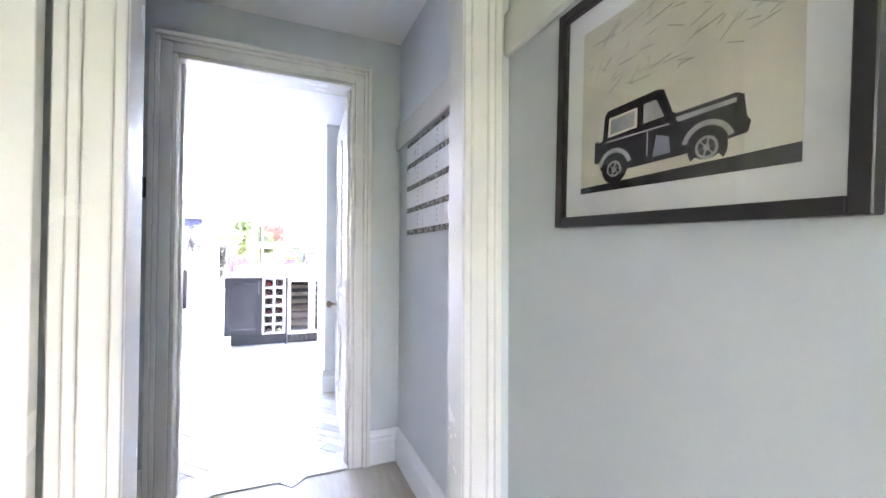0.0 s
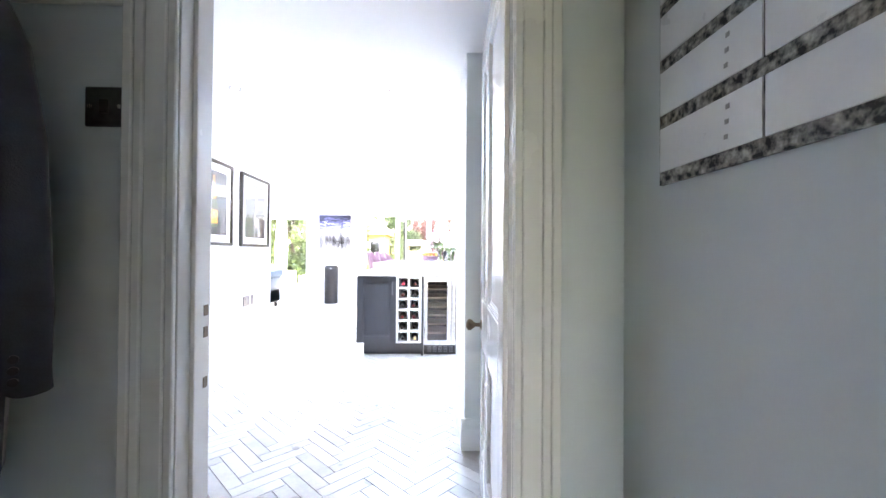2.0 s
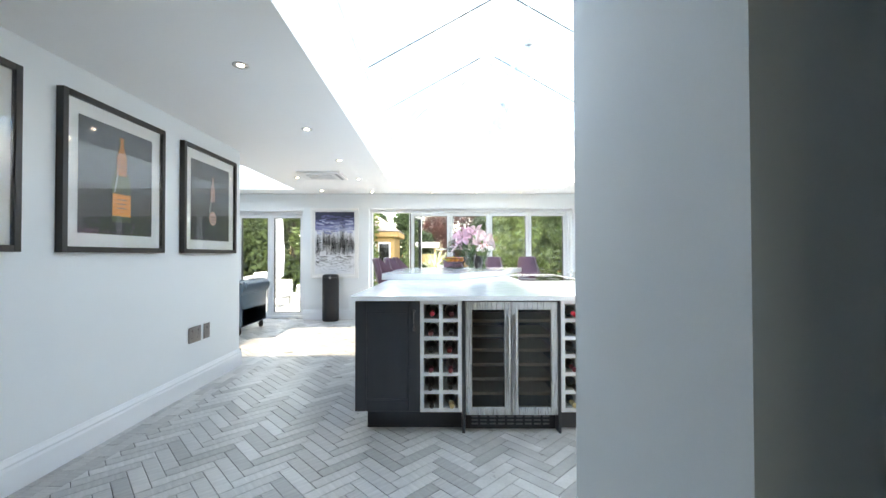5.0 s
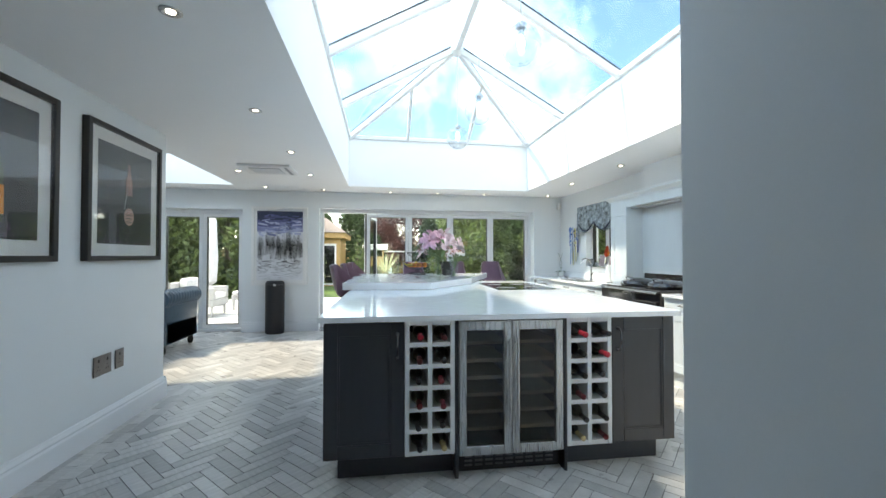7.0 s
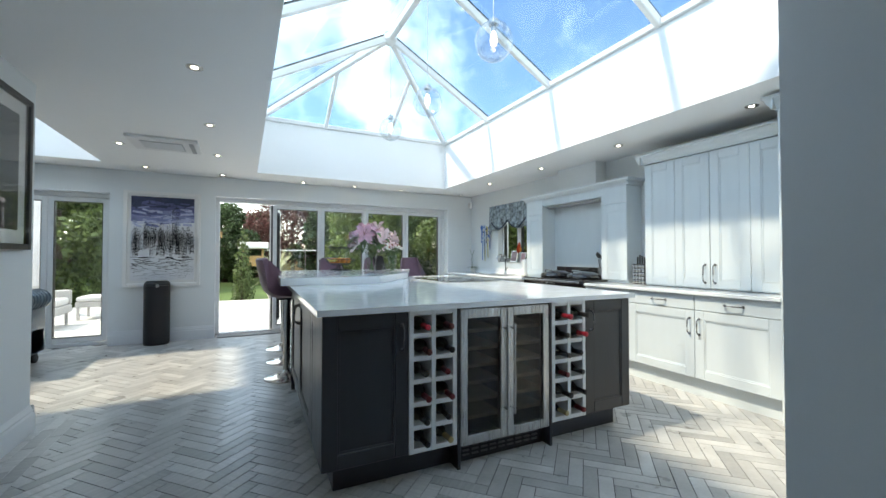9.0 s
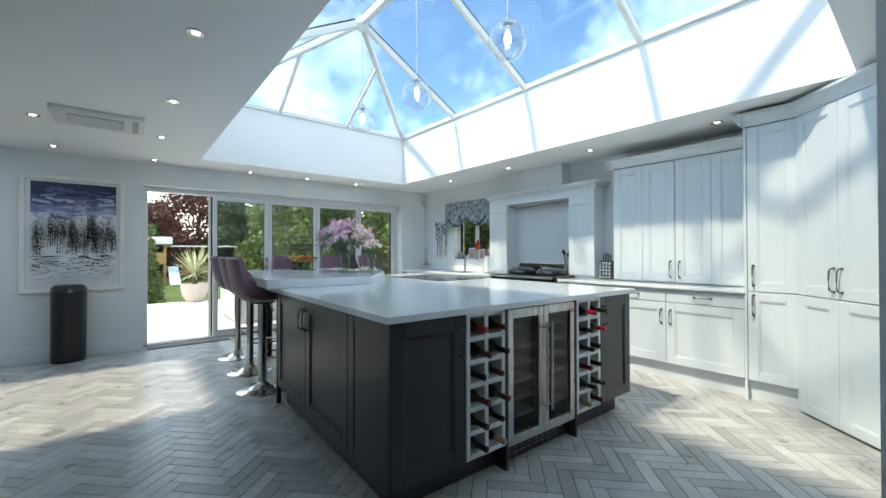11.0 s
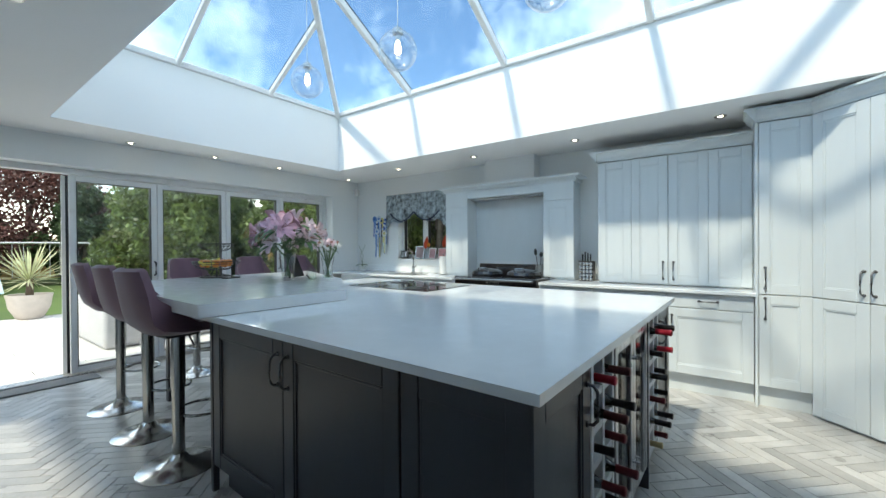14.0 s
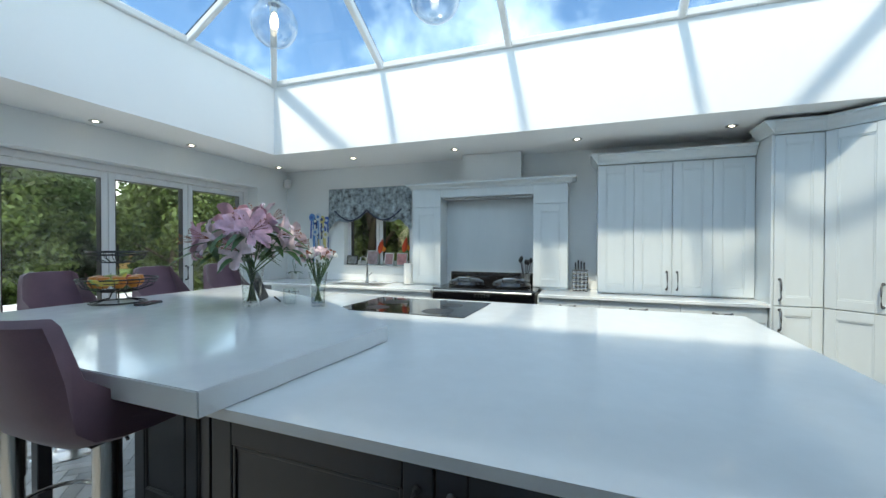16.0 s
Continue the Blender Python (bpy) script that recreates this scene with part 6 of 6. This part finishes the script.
for k, (y, w, h, fm) in enumerate(((9.40, 0.16, 0.12, M_BLACKFRAME), (9.10, 0.17, 0.19, M_CHROME), (8.86, 0.13, 0.16, M_WHITE), (8.68, 0.15, 0.16, M_STEEL))):
    pf = thing("photo_frame", (3.06, y, 1.1), ("small black", "clear acrylic", "small white", "silver")[k] + " photo frame standing on the sill", "photo frame", "photo frames on the sill", local=True)
    m = pose(0, 0, 0.003, 0, 10, 0)
    for a0, a1, b0, b1 in ((-w / 2, -w / 2 + 0.012, 0, h), (w / 2 - 0.012, w / 2, 0, h), (-w / 2 + 0.012, w / 2 - 0.012, 0, 0.012), (-w / 2 + 0.012, w / 2 - 0.012, h - 0.012, h)):
        part("frame", box(-0.006, 0.006, a0, a1, b0, b1, 0.001, m=m), fm, pf)
    part("picture", box(-0.002, 0.002, -w / 2 + 0.012, w / 2 - 0.012, 0.012, h - 0.012, m=m), mat("photo_grey_%d" % k, (0.25 + 0.1 * k, 0.26, 0.27), 0.5, scale=25, vary=0.6), pf)
hb = thing("soft_toy_ornament", (3.08, 9.0, 1.25), "bright red and orange felt bird ornament by the window", "ornament", local=True)
part("body", lathe([(0.004, 0.0), (0.03, 0.03), (0.035, 0.08), (0.02, 0.15), (0.004, 0.19)], 12, m=pose(0, 0, 0, 12, 0, 0)), mat("red_felt", (0.50, 0.06, 0.02), 0.9), hb, "", True)
part("wing", box(-0.006, 0.006, -0.05, 0.02, 0.05, 0.11, 0.004, m=pose(0, 0, 0, 30, 0, 0)), mat("orange_felt", (0.6, 0.2, 0.03), 0.9), hb)
hb2 = copy_thing(hb, pose(3.08, 8.66, 1.27, 0, 0, 20))
oc = thing("orchid", (2.93, 10.22, 0.898), "small dark potted orchid on thin bent stems", "plant", local=True)
part("pot", lathe([(0.045, 0), (0.055, 0.09), (0.05, 0.09), (0.045, 0.08), (0.002, 0.08)], 18), M_MOUNT, oc, "white pot", True)
for a in (0.0, 2.0):
    part("stem", tube([(0, 0, 0.08), (0.02 * math.cos(a), 0.03 * math.sin(a), 0.25), (-0.02, 0.06 - 0.08 * a, 0.42)], 0.003, 5), M_STEM, oc)
bm = bmesh.new()
for k in range(6):
    leaf_blade(bm, (0, 0, 0.09), (math.cos(k), math.sin(k), 0.5), 0.13, 0.022, 0.6)
part("leaves", bm, M_LEAF, oc)
kb = thing("knife_block", (2.86, 6.56, 0.898), "studded silver knife block with black-handled knives", "knife block", local=True)
part("block", box(-0.055, 0.055, -0.075, 0.075, 0, 0.215, 0.006), M_PLASTIC, kb)
for r in range(5):
    for q in range(4):
        part("stud", lathe([(0.019, 0.0), (0.017, 0.006), (0.008, 0.010), (0.001, 0.011)], 10, m=pose(-0.055, -0.055 + q * 0.037, 0.025 + r * 0.04, 0, -90, 0)), M_CHROME, kb, "", True)
for q in range(4):
    part("knife_handle", box(-0.008, 0.008, -0.045 + q * 0.028, -0.030 + q * 0.028, 0.215, 0.29 + 0.012 * (q % 3), 0.003), M_PLASTIC, kb)
up = thing("utensil_pot", (2.90, 7.12, 0.926), "dark pot of cooking spoons on the range", "utensil pot", local=True)
part("pot", lathe([(0.045, 0), (0.05, 0.004), (0.05, 0.13), (0.044, 0.13), (0.043, 0.01), (0.002, 0.01)], 18), M_STEEL, up, "", True)
for k in range(5):
    a = k * 1.25
    e = (0.05 * math.cos(a), 0.06 * math.sin(a), 0.25 + 0.02 * (k % 3))
    part("spoon", lathe([(0.002, -0.03), (0.018, -0.01), (0.02, 0.01), (0.004, 0.035)], 10, e, tube([(0.01 * math.cos(a), 0.01 * math.sin(a), 0.02), e], 0.004, 6)), M_PLASTIC, up, "", True)
al = thing("alarm_sensor", (2.97, 10.36, 2.14), "small white alarm sensor high in the corner", "sensor", local=True)
part("case", box(-0.03, 0.03, -0.02, 0.05, 0, 0.11, 0.012, seg=2), M_WHITEPL, al)
part("lens", box(-0.02, 0.02, -0.024, -0.02, 0.02, 0.06, 0.003), M_MOUNT, al)
dm = thing("door_mat", (-0.87, 10.47, 0), "grey ribbed mat inside the open garden door", "mat")
part("mat", box(-1.33, -0.40, 10.33, 10.565, 0.0045, 0.018, 0.004), mat("grey_mat", (0.22, 0.22, 0.22), 0.95, scale=60, vary=0.3, bump=0.6), dm)

# ---- garden ----
GZ = -0.15
M_PAVE = mat("pale_paving", (0.60, 0.585, 0.56), 0.75, scale=3, vary=0.12, bump=0.2, per_object=0.06)
pv = structure("pavement", box(-9.0, 7.0, 10.76, 16.4, GZ, -0.045), M_GROUT, "pale stone garden terrace", "terrace")
slab_mesh = box(-0.447, 0.447, -0.297, 0.297, 0, 0.02, 0.004)
slab0 = part("paving_slab", slab_mesh, M_PAVE, pv)
slab0.location = (-2.2, 11.06, -0.045)
for i in range(17):
    for j in range(9):
        x, y = -8.4 + i * 0.9 + (0.45 if j % 2 else 0), 11.06 + j * 0.6
        o = bpy.data.objects.new("paving_slab", slab0.data)
        scene.collection.objects.link(o)
        o.parent, o.location = pv, (x, y, -0.0449)
slab0.location = (-8.85, 11.66, -0.0449)

M_BARK = mat("bark", (0.10, 0.075, 0.055), 0.9, scale=12, vary=0.4, bump=0.8, stretch=(3, 3, 0.6))
LEAFS = {n: mat("leaf_" + n, c, 0.5, scale=1.2, vary=0.4, fine=10, per_island=0.55) for n, c in (("green", (0.085, 0.135, 0.045)), ("bright", (0.125, 0.17, 0.055)), ("dark", (0.05, 0.085, 0.035)), ("copper", (0.12, 0.055, 0.05)), ("conifer", (0.10, 0.14, 0.05)))}
for lm in LEAFS.values():  # light shines through the leaves
    ln, ll = lm.node_tree.nodes, lm.node_tree.links
    tl, mx = ln.new("ShaderNodeBsdfTranslucent"), ln.new("ShaderNodeMixShader")
    mx.inputs[0].default_value = 0.4
    ll.new(ln["Hue/Saturation/Value"].outputs["Color"], tl.inputs["Color"])
    ll.new(ln["Principled BSDF"].outputs[0], mx.inputs[1]), ll.new(tl.outputs[0], mx.inputs[2])
    ll.new(mx.outputs[0], ln["Material Output"].inputs["Surface"])



def leaf_cloud(centres, count, leaf, seed):
    """Many small leaves scattered through clumps: one folded leaf each."""
    rnd = np.random.RandomState(seed)
    vs, fs = [], []
    c = np.array([q[:3] for q in centres])
    r = np.array([q[3] for q in centres])
    pick = rnd.choice(len(c), count, p=r ** 2 / (r ** 2).sum())
    d = rnd.normal(size=(count, 3))
    d /= np.linalg.norm(d, axis=1)[:, None]
    pos = c[pick] + d * (r[pick] * rnd.uniform(0.55, 1.08, count))[:, None]
    a = rnd.normal(size=(count, 3)) + np.array([0, 0, -0.3])
    a /= np.linalg.norm(a, axis=1)[:, None]
    b = np.cross(a, rnd.normal(size=(count, 3)))
    b /= np.linalg.norm(b, axis=1)[:, None]
    s = leaf * rnd.uniform(0.6, 1.4, count)[:, None]
    p = np.stack([pos - a * s, pos + b * s * 0.5, pos + a * s, pos - b * s * 0.5], 1).reshape(-1, 3)
    fs = [(4 * i, 4 * i + 1, 4 * i + 2, 4 * i + 3) for i in range(count)]
    me = bpy.data.meshes.new("leaves")
    me.from_pydata(p.tolist(), [], fs)
    return me


def tree(name, label, h, spread, kind, seed, trunk_r=0.14, base=0.25, clumps=36, count=16000, leaf=0.085):
    random.seed(seed)
    t = thing(name, (0, 0, 0), label, "tree", local=True)
    part("trunk", tube([(0, 0, 0), (0.05, 0.02, h * 0.25), (-0.04, 0.05, h * 0.55), (0.03, 0, h * 0.85)], [trunk_r, trunk_r * 0.8, trunk_r * 0.5, trunk_r * 0.15], 10), M_BARK, t, "", True)
    cs = []
    for k in range(clumps):
        q, kk = random.uniform(0, 6.28), random.random()
        z = h * (base + (1 - base) * kk)
        rr = spread * math.sin(math.pi * min(0.97, 0.18 + 0.75 * kk)) * random.uniform(0.35, 1.0)
        cs.append((rr * math.cos(q), rr * math.sin(q), z, spread * random.uniform(0.22, 0.42)))
    for k in range(0, clumps, 4):
        x, y, z, _ = cs[k]
        part("limb", tube([(0, 0, z * 0.55), (x * 0.5, y * 0.5, z * 0.8), (x, y, z)], [trunk_r * 0.4, trunk_r * 0.25, 0.015], 6), M_BARK, t, "", True)
    me = leaf_cloud(cs, count, leaf, seed)
    me.materials.append(LEAFS[kind])
    cr = new("crown", me)
    cr.parent = t
    return t


T1 = tree("tree", "broad green garden tree with dense leaves", 4.7, 2.3, "green", 1)
T1.matrix_basis = pose(5.5, 23.5, GZ)
T2 = tree("tree", "copper-leaved garden tree behind the lawn", 5.0, 2.6, "copper", 2)
T2.matrix_basis = pose(1.6, 29.0, GZ)
T3 = tree("tree", "bright green bushy garden tree", 3.7, 1.9, "bright", 3, base=0.12)
T3.matrix_basis = pose(-5.6, 18.2, GZ)
T4 = tree("tree", "tall dark green evergreen hedge tree", 3.7, 1.5, "dark", 4, base=0.04, clumps=30)
T4.matrix_basis = pose(-1.9, 27.5, GZ)
random.seed(77)
for proto, spots in ((T1, ((9.5, 21.0), (-9.0, 22.5), (13.0, 24.0), (-13.5, 20.0))), (T3, ((3.6, 20.2), (7.0, 18.2), (-7.8, 16.4), (-4.4, 22.0), (10.5, 17.4), (5.9, 8.0), (5.4, 10.5), (6.6, 11.6), (7.6, 10.4), (7.4, 13.4))),
                     (T4, ((4.2, 30.0), (7.0, 29.5), (10.0, 28.5), (-4.0, 29.5), (-6.8, 28.5), (-10.0, 27.0), (13.5, 28.0), (3.0, 27.5), (-12.8, 25.5), (16.5, 24.0), (-0.2, 31.5), (5.3, 26.8), (8.4, 25.2), (-8.2, 19.4), (-10.8, 17.2))), (T2, ((-16.0, 26.0), (19.0, 28.0)))):
    for x, y in spots:
        m = pose(x, y, GZ, 0, 0, random.uniform(0, 360))
        copy_thing(proto, m)

# small conifers by the terrace
cf = thing("conifer", (0, 0, 0), "slim young green conifer by the terrace", "shrub", "young conifers", local=True)
part("trunk", tube([(0, 0, 0), (0, 0, 1.3)], [0.03, 0.008], 8), M_BARK, cf)
me = leaf_cloud([(0.05 * math.cos(k * 2), 0.05 * math.sin(k * 2), 0.12 + 0.1 * k, 0.24 - 0.015 * k) for k in range(14)], 1500, 0.035, 12)
me.materials.append(LEAFS["conifer"])
new("foliage", me).parent = cf
cf.matrix_basis = pose(-1.05, 16.4, GZ) @ Matrix.Diagonal((1.1, 1.1, 1.45, 1))
for x, y in ((-0.95, 18.6), (-2.6, 17.3), (-4.3, 16.9)):
    copy_thing(cf, pose(x, y, GZ))

# potted yucca
M_STONE = mat("pale_planter", (0.56, 0.50, 0.45), 0.85, scale=8, vary=0.12, bump=0.3)
M_YUC = mat("yucca_leaf", (0.40, 0.42, 0.24), 0.5, vary=0.25, per_island=0.3)
yc = thing("potted_yucca", (0, 0, 0), "spiky yucca in a round pale stone planter", "plant", "potted yuccas", local=True)
part("planter", lathe([(0.16, 0), (0.19, 0.02), (0.29, 0.22), (0.31, 0.38), (0.33, 0.46), (0.29, 0.46), (0.28, 0.42), (0.002, 0.42)], 28), M_STONE, yc, "", True)
part("stem", tube([(0, 0, 0.42), (0.01, 0, 0.75)], [0.06, 0.05], 10), M_BARK, yc)
random.seed(14)
bm = bmesh.new()
for k in range(85):
    a, el = random.uniform(0, 6.28), random.uniform(-0.35, 1.45)
    leaf_blade(bm, (0.02 * math.cos(a), 0.02 * math.sin(a), 0.72 + random.uniform(-0.06, 0.08)), (math.cos(a) * math.cos(el), math.sin(a) * math.cos(el), math.sin(el)), random.uniform(0.6, 0.9), 0.016, 0.08)
part("leaves", bm, M_YUC, yc)
yc.matrix_basis = pose(-0.15, 16.0, -0.024)
copy_thing(yc, pose(-2.35, 13.3, -0.024))

# covered garden furniture and outdoor seats
M_COVER = mat("grey_cover", (0.50, 0.49, 0.50), 0.85, scale=3, vary=0.12, bump=0.3)
cvr = thing("covered_table", (1.2, 12.6, -0.024), "garden table set under a pale grey cover", "covered furniture")
bm = box(-0.05, 2.9, 11.75, 13.2, -0.02, 0.62, 0.06, seg=3)
part("cover", bm, M_COVER, cvr, "", True)
for k in range(12):
    x = 0.1 + k * 0.245
    part("fold", tube([(x, 11.75, -0.015), (x + 0.02, 11.742, 0.3), (x + 0.01, 11.75, 0.56)], [0.03, 0.018, 0.006], 6), M_COVER, cvr, "", True)
M_RATTAN = mat("grey_weave", (0.42, 0.41, 0.40), 0.8, scale=60, vary=0.2, bump=0.6)
M_CUSH = mat("pale_cushion", (0.58, 0.57, 0.56), 0.9, scale=8, vary=0.08, bump=0.2)


def garden_seat(x0, x1, y0, y1, label):
    g = thing("garden_sofa", ((x0 + x1) / 2, (y0 + y1) / 2, -0.024), label, "garden sofa", "garden seats")
    part("seat", box(x0, x1, y0, y1, 0.20, 0.34, 0.015), M_RATTAN, g)
    part("backrest", box(x0, x0 + 0.12, y0, y1, 0.34, 0.72, 0.02), M_RATTAN, g)
    for y in (y0, y1 - 0.1):
        part("arm", box(x0 + 0.12, x1, y, y + 0.1, 0.34, 0.60, 0.02), M_RATTAN, g)
    part("cushion", box(x0 + 0.14, x1 - 0.01, y0 + 0.11, y1 - 0.11, 0.345, 0.47, 0.035, seg=3), M_CUSH, g, "", True)
    part("back_cushion", box(x0 + 0.13, x0 + 0.30, y0 + 0.12, y1 - 0.12, 0.475, 0.80, 0.05, seg=3), M_CUSH, g, "", True)
    for x in (x0 + 0.04, x1 - 0.08):
        for y in (y0 + 0.03, y1 - 0.08):
            part("leg", box(x, x + 0.04, y, y + 0.04, -0.022, 0.20), M_RATTAN, g)


garden_seat(-4.6, -3.75, 12.3, 13.1, "grey woven garden armchair with pale cushions")
garden_seat(-6.6, -5.7, 12.4, 14.6, "grey woven garden sofa with pale cushions")
g = thing("footstool", (-3.5, 13.9, -0.024), "grey woven garden footstool with a pale cushion", "footstool")
part("frame", box(-3.85, -3.2, 13.55, 14.2, 0.22, 0.32, 0.01), M_RATTAN, g)
part("cushion", box(-3.84, -3.21, 13.56, 14.19, 0.325, 0.42, 0.03, seg=3), M_CUSH, g, "", True)
for x in (-3.83, -3.26):
    for y in (13.57, 14.14):
        part("leg", box(x, x + 0.04, y, y + 0.04, -0.022, 0.22), M_RATTAN, g)
pr = thing("parasol", (-4.75, 14.6, -0.024), "furled grey garden parasol on a base", "parasol")
part("base", lathe([(0.35, 0), (0.35, 0.06), (0.05, 0.08)], 24, (-4.75, 14.6, -0.022)), M_PEWTER, pr)
part("furled_canopy", lathe([(0.06, 0.5), (0.17, 0.6), (0.20, 1.2), (0.15, 2.2), (0.05, 2.6)], 16, (-4.75, 14.6, 0)), M_COVER, pr, "", True)
part("pole", rod((-4.75, 14.6, 0.05), (-4.75, 14.6, 2.65), 0.03), M_STEEL, pr)

# garden room
M_CEDAR = mat("cedar", (0.46, 0.29, 0.12), 0.6, scale=6, vary=0.2, bump=0.2, stretch=(1, 1, 8))
gr = thing("garden_room", (-3.2, 25, GZ), "timber garden room with glazed doors and a shingle roof", "garden building")
part("wall", box(-5.0, -2.2, 22.6, 25.5, GZ, 2.1), M_CEDAR, gr)
part("fascia", box(-5.15, -1.95, 22.3, 25.7, 2.1, 2.35, 0.01), M_CEDAR, gr, "cedar fascia")
bm = bmesh.new()
b4 = [bm.verts.new(p) for p in ((-5.3, 22.2, 2.36), (-1.9, 22.2, 2.36), (-1.9, 25.9, 2.36), (-5.3, 25.9, 2.36))]
ap = [bm.verts.new(p) for p in ((-4.0, 24.0, 3.3), (-3.2, 24.0, 3.3))]
for f in ((b4[0], b4[1], ap[1], ap[0]), (b4[1], b4[2], ap[1]), (b4[2], b4[3], ap[0], ap[1]), (b4[3], b4[0], ap[0]), tuple(b4[::-1])):
    bm.faces.new(f)
part("roof", bm, mat("shingle", (0.20, 0.17, 0.15), 0.9, scale=14, vary=0.35, bump=0.5), gr)
for x in (-4.4, -3.7, -3.0):
    dr2 = part("door", box(x, x + 0.62, 22.55, 22.599, GZ + 0.05, 1.85, 0.005), M_WHITE, gr)
    part("pane", box(x + 0.07, x + 0.55, 22.535, 22.549, GZ + 0.15, 1.75), M_BLACK, dr2, "dark glass")

# play tower with slide and swing frame
pt = thing("play_tower", (-0.2, 25, GZ), "wooden play tower with white roof and slide", "playhouse")
for x in (-0.8, 0.3):
    for y in (24.6, 25.6):
        part("post", box(x, x + 0.09, y, y + 0.09, GZ, 2.1), M_CEDAR, pt)
part("platform", box(-0.8, 0.39, 24.6, 25.69, 1.0, 1.08), M_CEDAR, pt)
part("panel", box(-0.71, 0.30, 24.6, 24.63, 1.08, 1.65), M_CEDAR, pt)
part("roof", box(-1.05, 0.65, 24.3, 26.0, 2.1, 2.5, 0.03), M_WHITE, pt, "white sheet roof")
part("slide", box(-0.25, 0.25, 0, 2.0, 0, 0.05, 0.02, m=pose(0.7, 23.1, GZ + 0.05, 28, 0, 0)), mat("slide_blue", (0.45, 0.60, 0.66), 0.3), pt, "pale blue slide")
part("swing_bar", rod((0.35, 25.1, 2.0), (4.0, 25.1, 2.0), 0.05), M_STEEL, pt)
for y in (24.3, 25.9):
    part("swing_leg", rod((4.0, 25.1, 2.0), (4.2, y, GZ), 0.045), M_STEEL, pt)
for x in (1.4, 1.75, 2.6, 2.95):
    part("rope", rod((x, 25.1, 2.0), (x, 25.1, 0.45), 0.012, 6), M_COVER, pt)
for x in (1.38, 2.58):
    part("swing_seat", box(x, x + 0.4, 25.0, 25.2, 0.42, 0.46), M_PLASTIC, pt)
pt.matrix_basis = pose(-0.6, 25, GZ) @ Matrix.Scale(0.77, 4)
fc = thing("fence", (-4, 31, GZ), "brown timber panel fence round the garden", "fence")
for k in range(16):
    x = -18 + k * 2.4
    part("panel", box(x, x + 2.3, 33.0, 33.05, GZ, 1.7), M_CEDAR, fc)
    part("post", box(x + 2.3, x + 2.4, 32.97, 33.08, GZ, 1.8), M_CEDAR, fc)

# ---- herringbone floor ----
TW, TL, TH = 0.076, 0.304, 0.004
floor = bpy.data.objects["floor"]
R45 = math.radians(43.5)
cosr, sinr = math.cos(R45), math.sin(R45)
tile_bm = box(-TL / 2 + 0.002, TL / 2 - 0.002, -TW / 2 + 0.002, TW / 2 - 0.002, -0.002, TH, 0.0008)
bmesh.ops.rotate(tile_bm, verts=tile_bm.verts, cent=(0, 0, 0), matrix=Matrix.Rotation(radians(90), 3, "Z"))
tile0 = link("tile", tile_bm, M_TILE, floor)
spots = []
for a in range(-110, 170):
    for b in range(-34, 44):
        ox, oy = a * TW + b * TL, a * TW - b * TL
        for cx, cy, q in ((ox + TL / 2, oy + TW / 2, -90), (ox + TL + TW / 2, oy + TW - TL / 2, 0)):
            x, y = cx * cosr - cy * sinr - 0.764, cx * sinr + cy * cosr + 3.0
            if -6.1 < x < 3.1 and 2.24 < y < 10.6 and not (x < -2.40 and y < 7.25) and not (x > 0.55 and 3.72 < y < 4.12) and not (x > 1.3 and y < 3.6):
                spots.append((x, y, q + 43.5))
near = [s for s in spots if -2.3 < s[0] < 0.2 and 4.6 < s[1] < 6.6][:300]
chosen = set(near)
tile0.matrix_basis = pose(near[0][0], near[0][1], 0, 0, 0, near[0][2])
for x, y, q in near[1:]:
    o = bpy.data.objects.new("tile", tile0.data)
    scene.collection.objects.link(o)
    o.parent, o.matrix_basis = floor, pose(x, y, 0, 0, 0, q)
for k in range(17):  # straight courses along the passage wall
    for c in range(3):
        o = bpy.data.objects.new("border_tile", tile0.data)
        scene.collection.objects.link(o)
        o.parent, o.matrix_basis = floor, pose(-2.09 - 0.076 * c, 2.50 + 0.304 * k + 0.15 * (c % 2), 0.002)
vs, fs = [], []
hx, hy = TW / 2 - 0.002, TL / 2 - 0.002
for x, y, q in spots:
    if (x, y, q) in chosen:
        continue
    c, s_ = math.cos(radians(q)), math.sin(radians(q))
    n = len(vs)
    for z, k in ((-0.002, 0.0), (TH - 0.0008, 0.0), (TH, 0.0008)):
        for u, v in ((-hx + k, -hy + k), (hx - k, -hy + k), (hx - k, hy - k), (-hx + k, hy - k)):
            vs.append((x + u * c - v * s_, y + u * s_ + v * c, z))
    for r in (0, 4):
        for k in range(4):
            fs.append((n + r + k, n + r + (k + 1) % 4, n + r + 4 + (k + 1) % 4, n + r + 4 + k))
    fs.append((n + 8, n + 9, n + 10, n + 11))
me = bpy.data.meshes.new("tiles")
me.from_pydata(vs, [], fs)
me.materials.append(M_TILE2)
rest = new("tiles", me)
rest.parent = floor
tagged(rest, "grey wood-look herringbone floor tiles", "", "", "stuff")
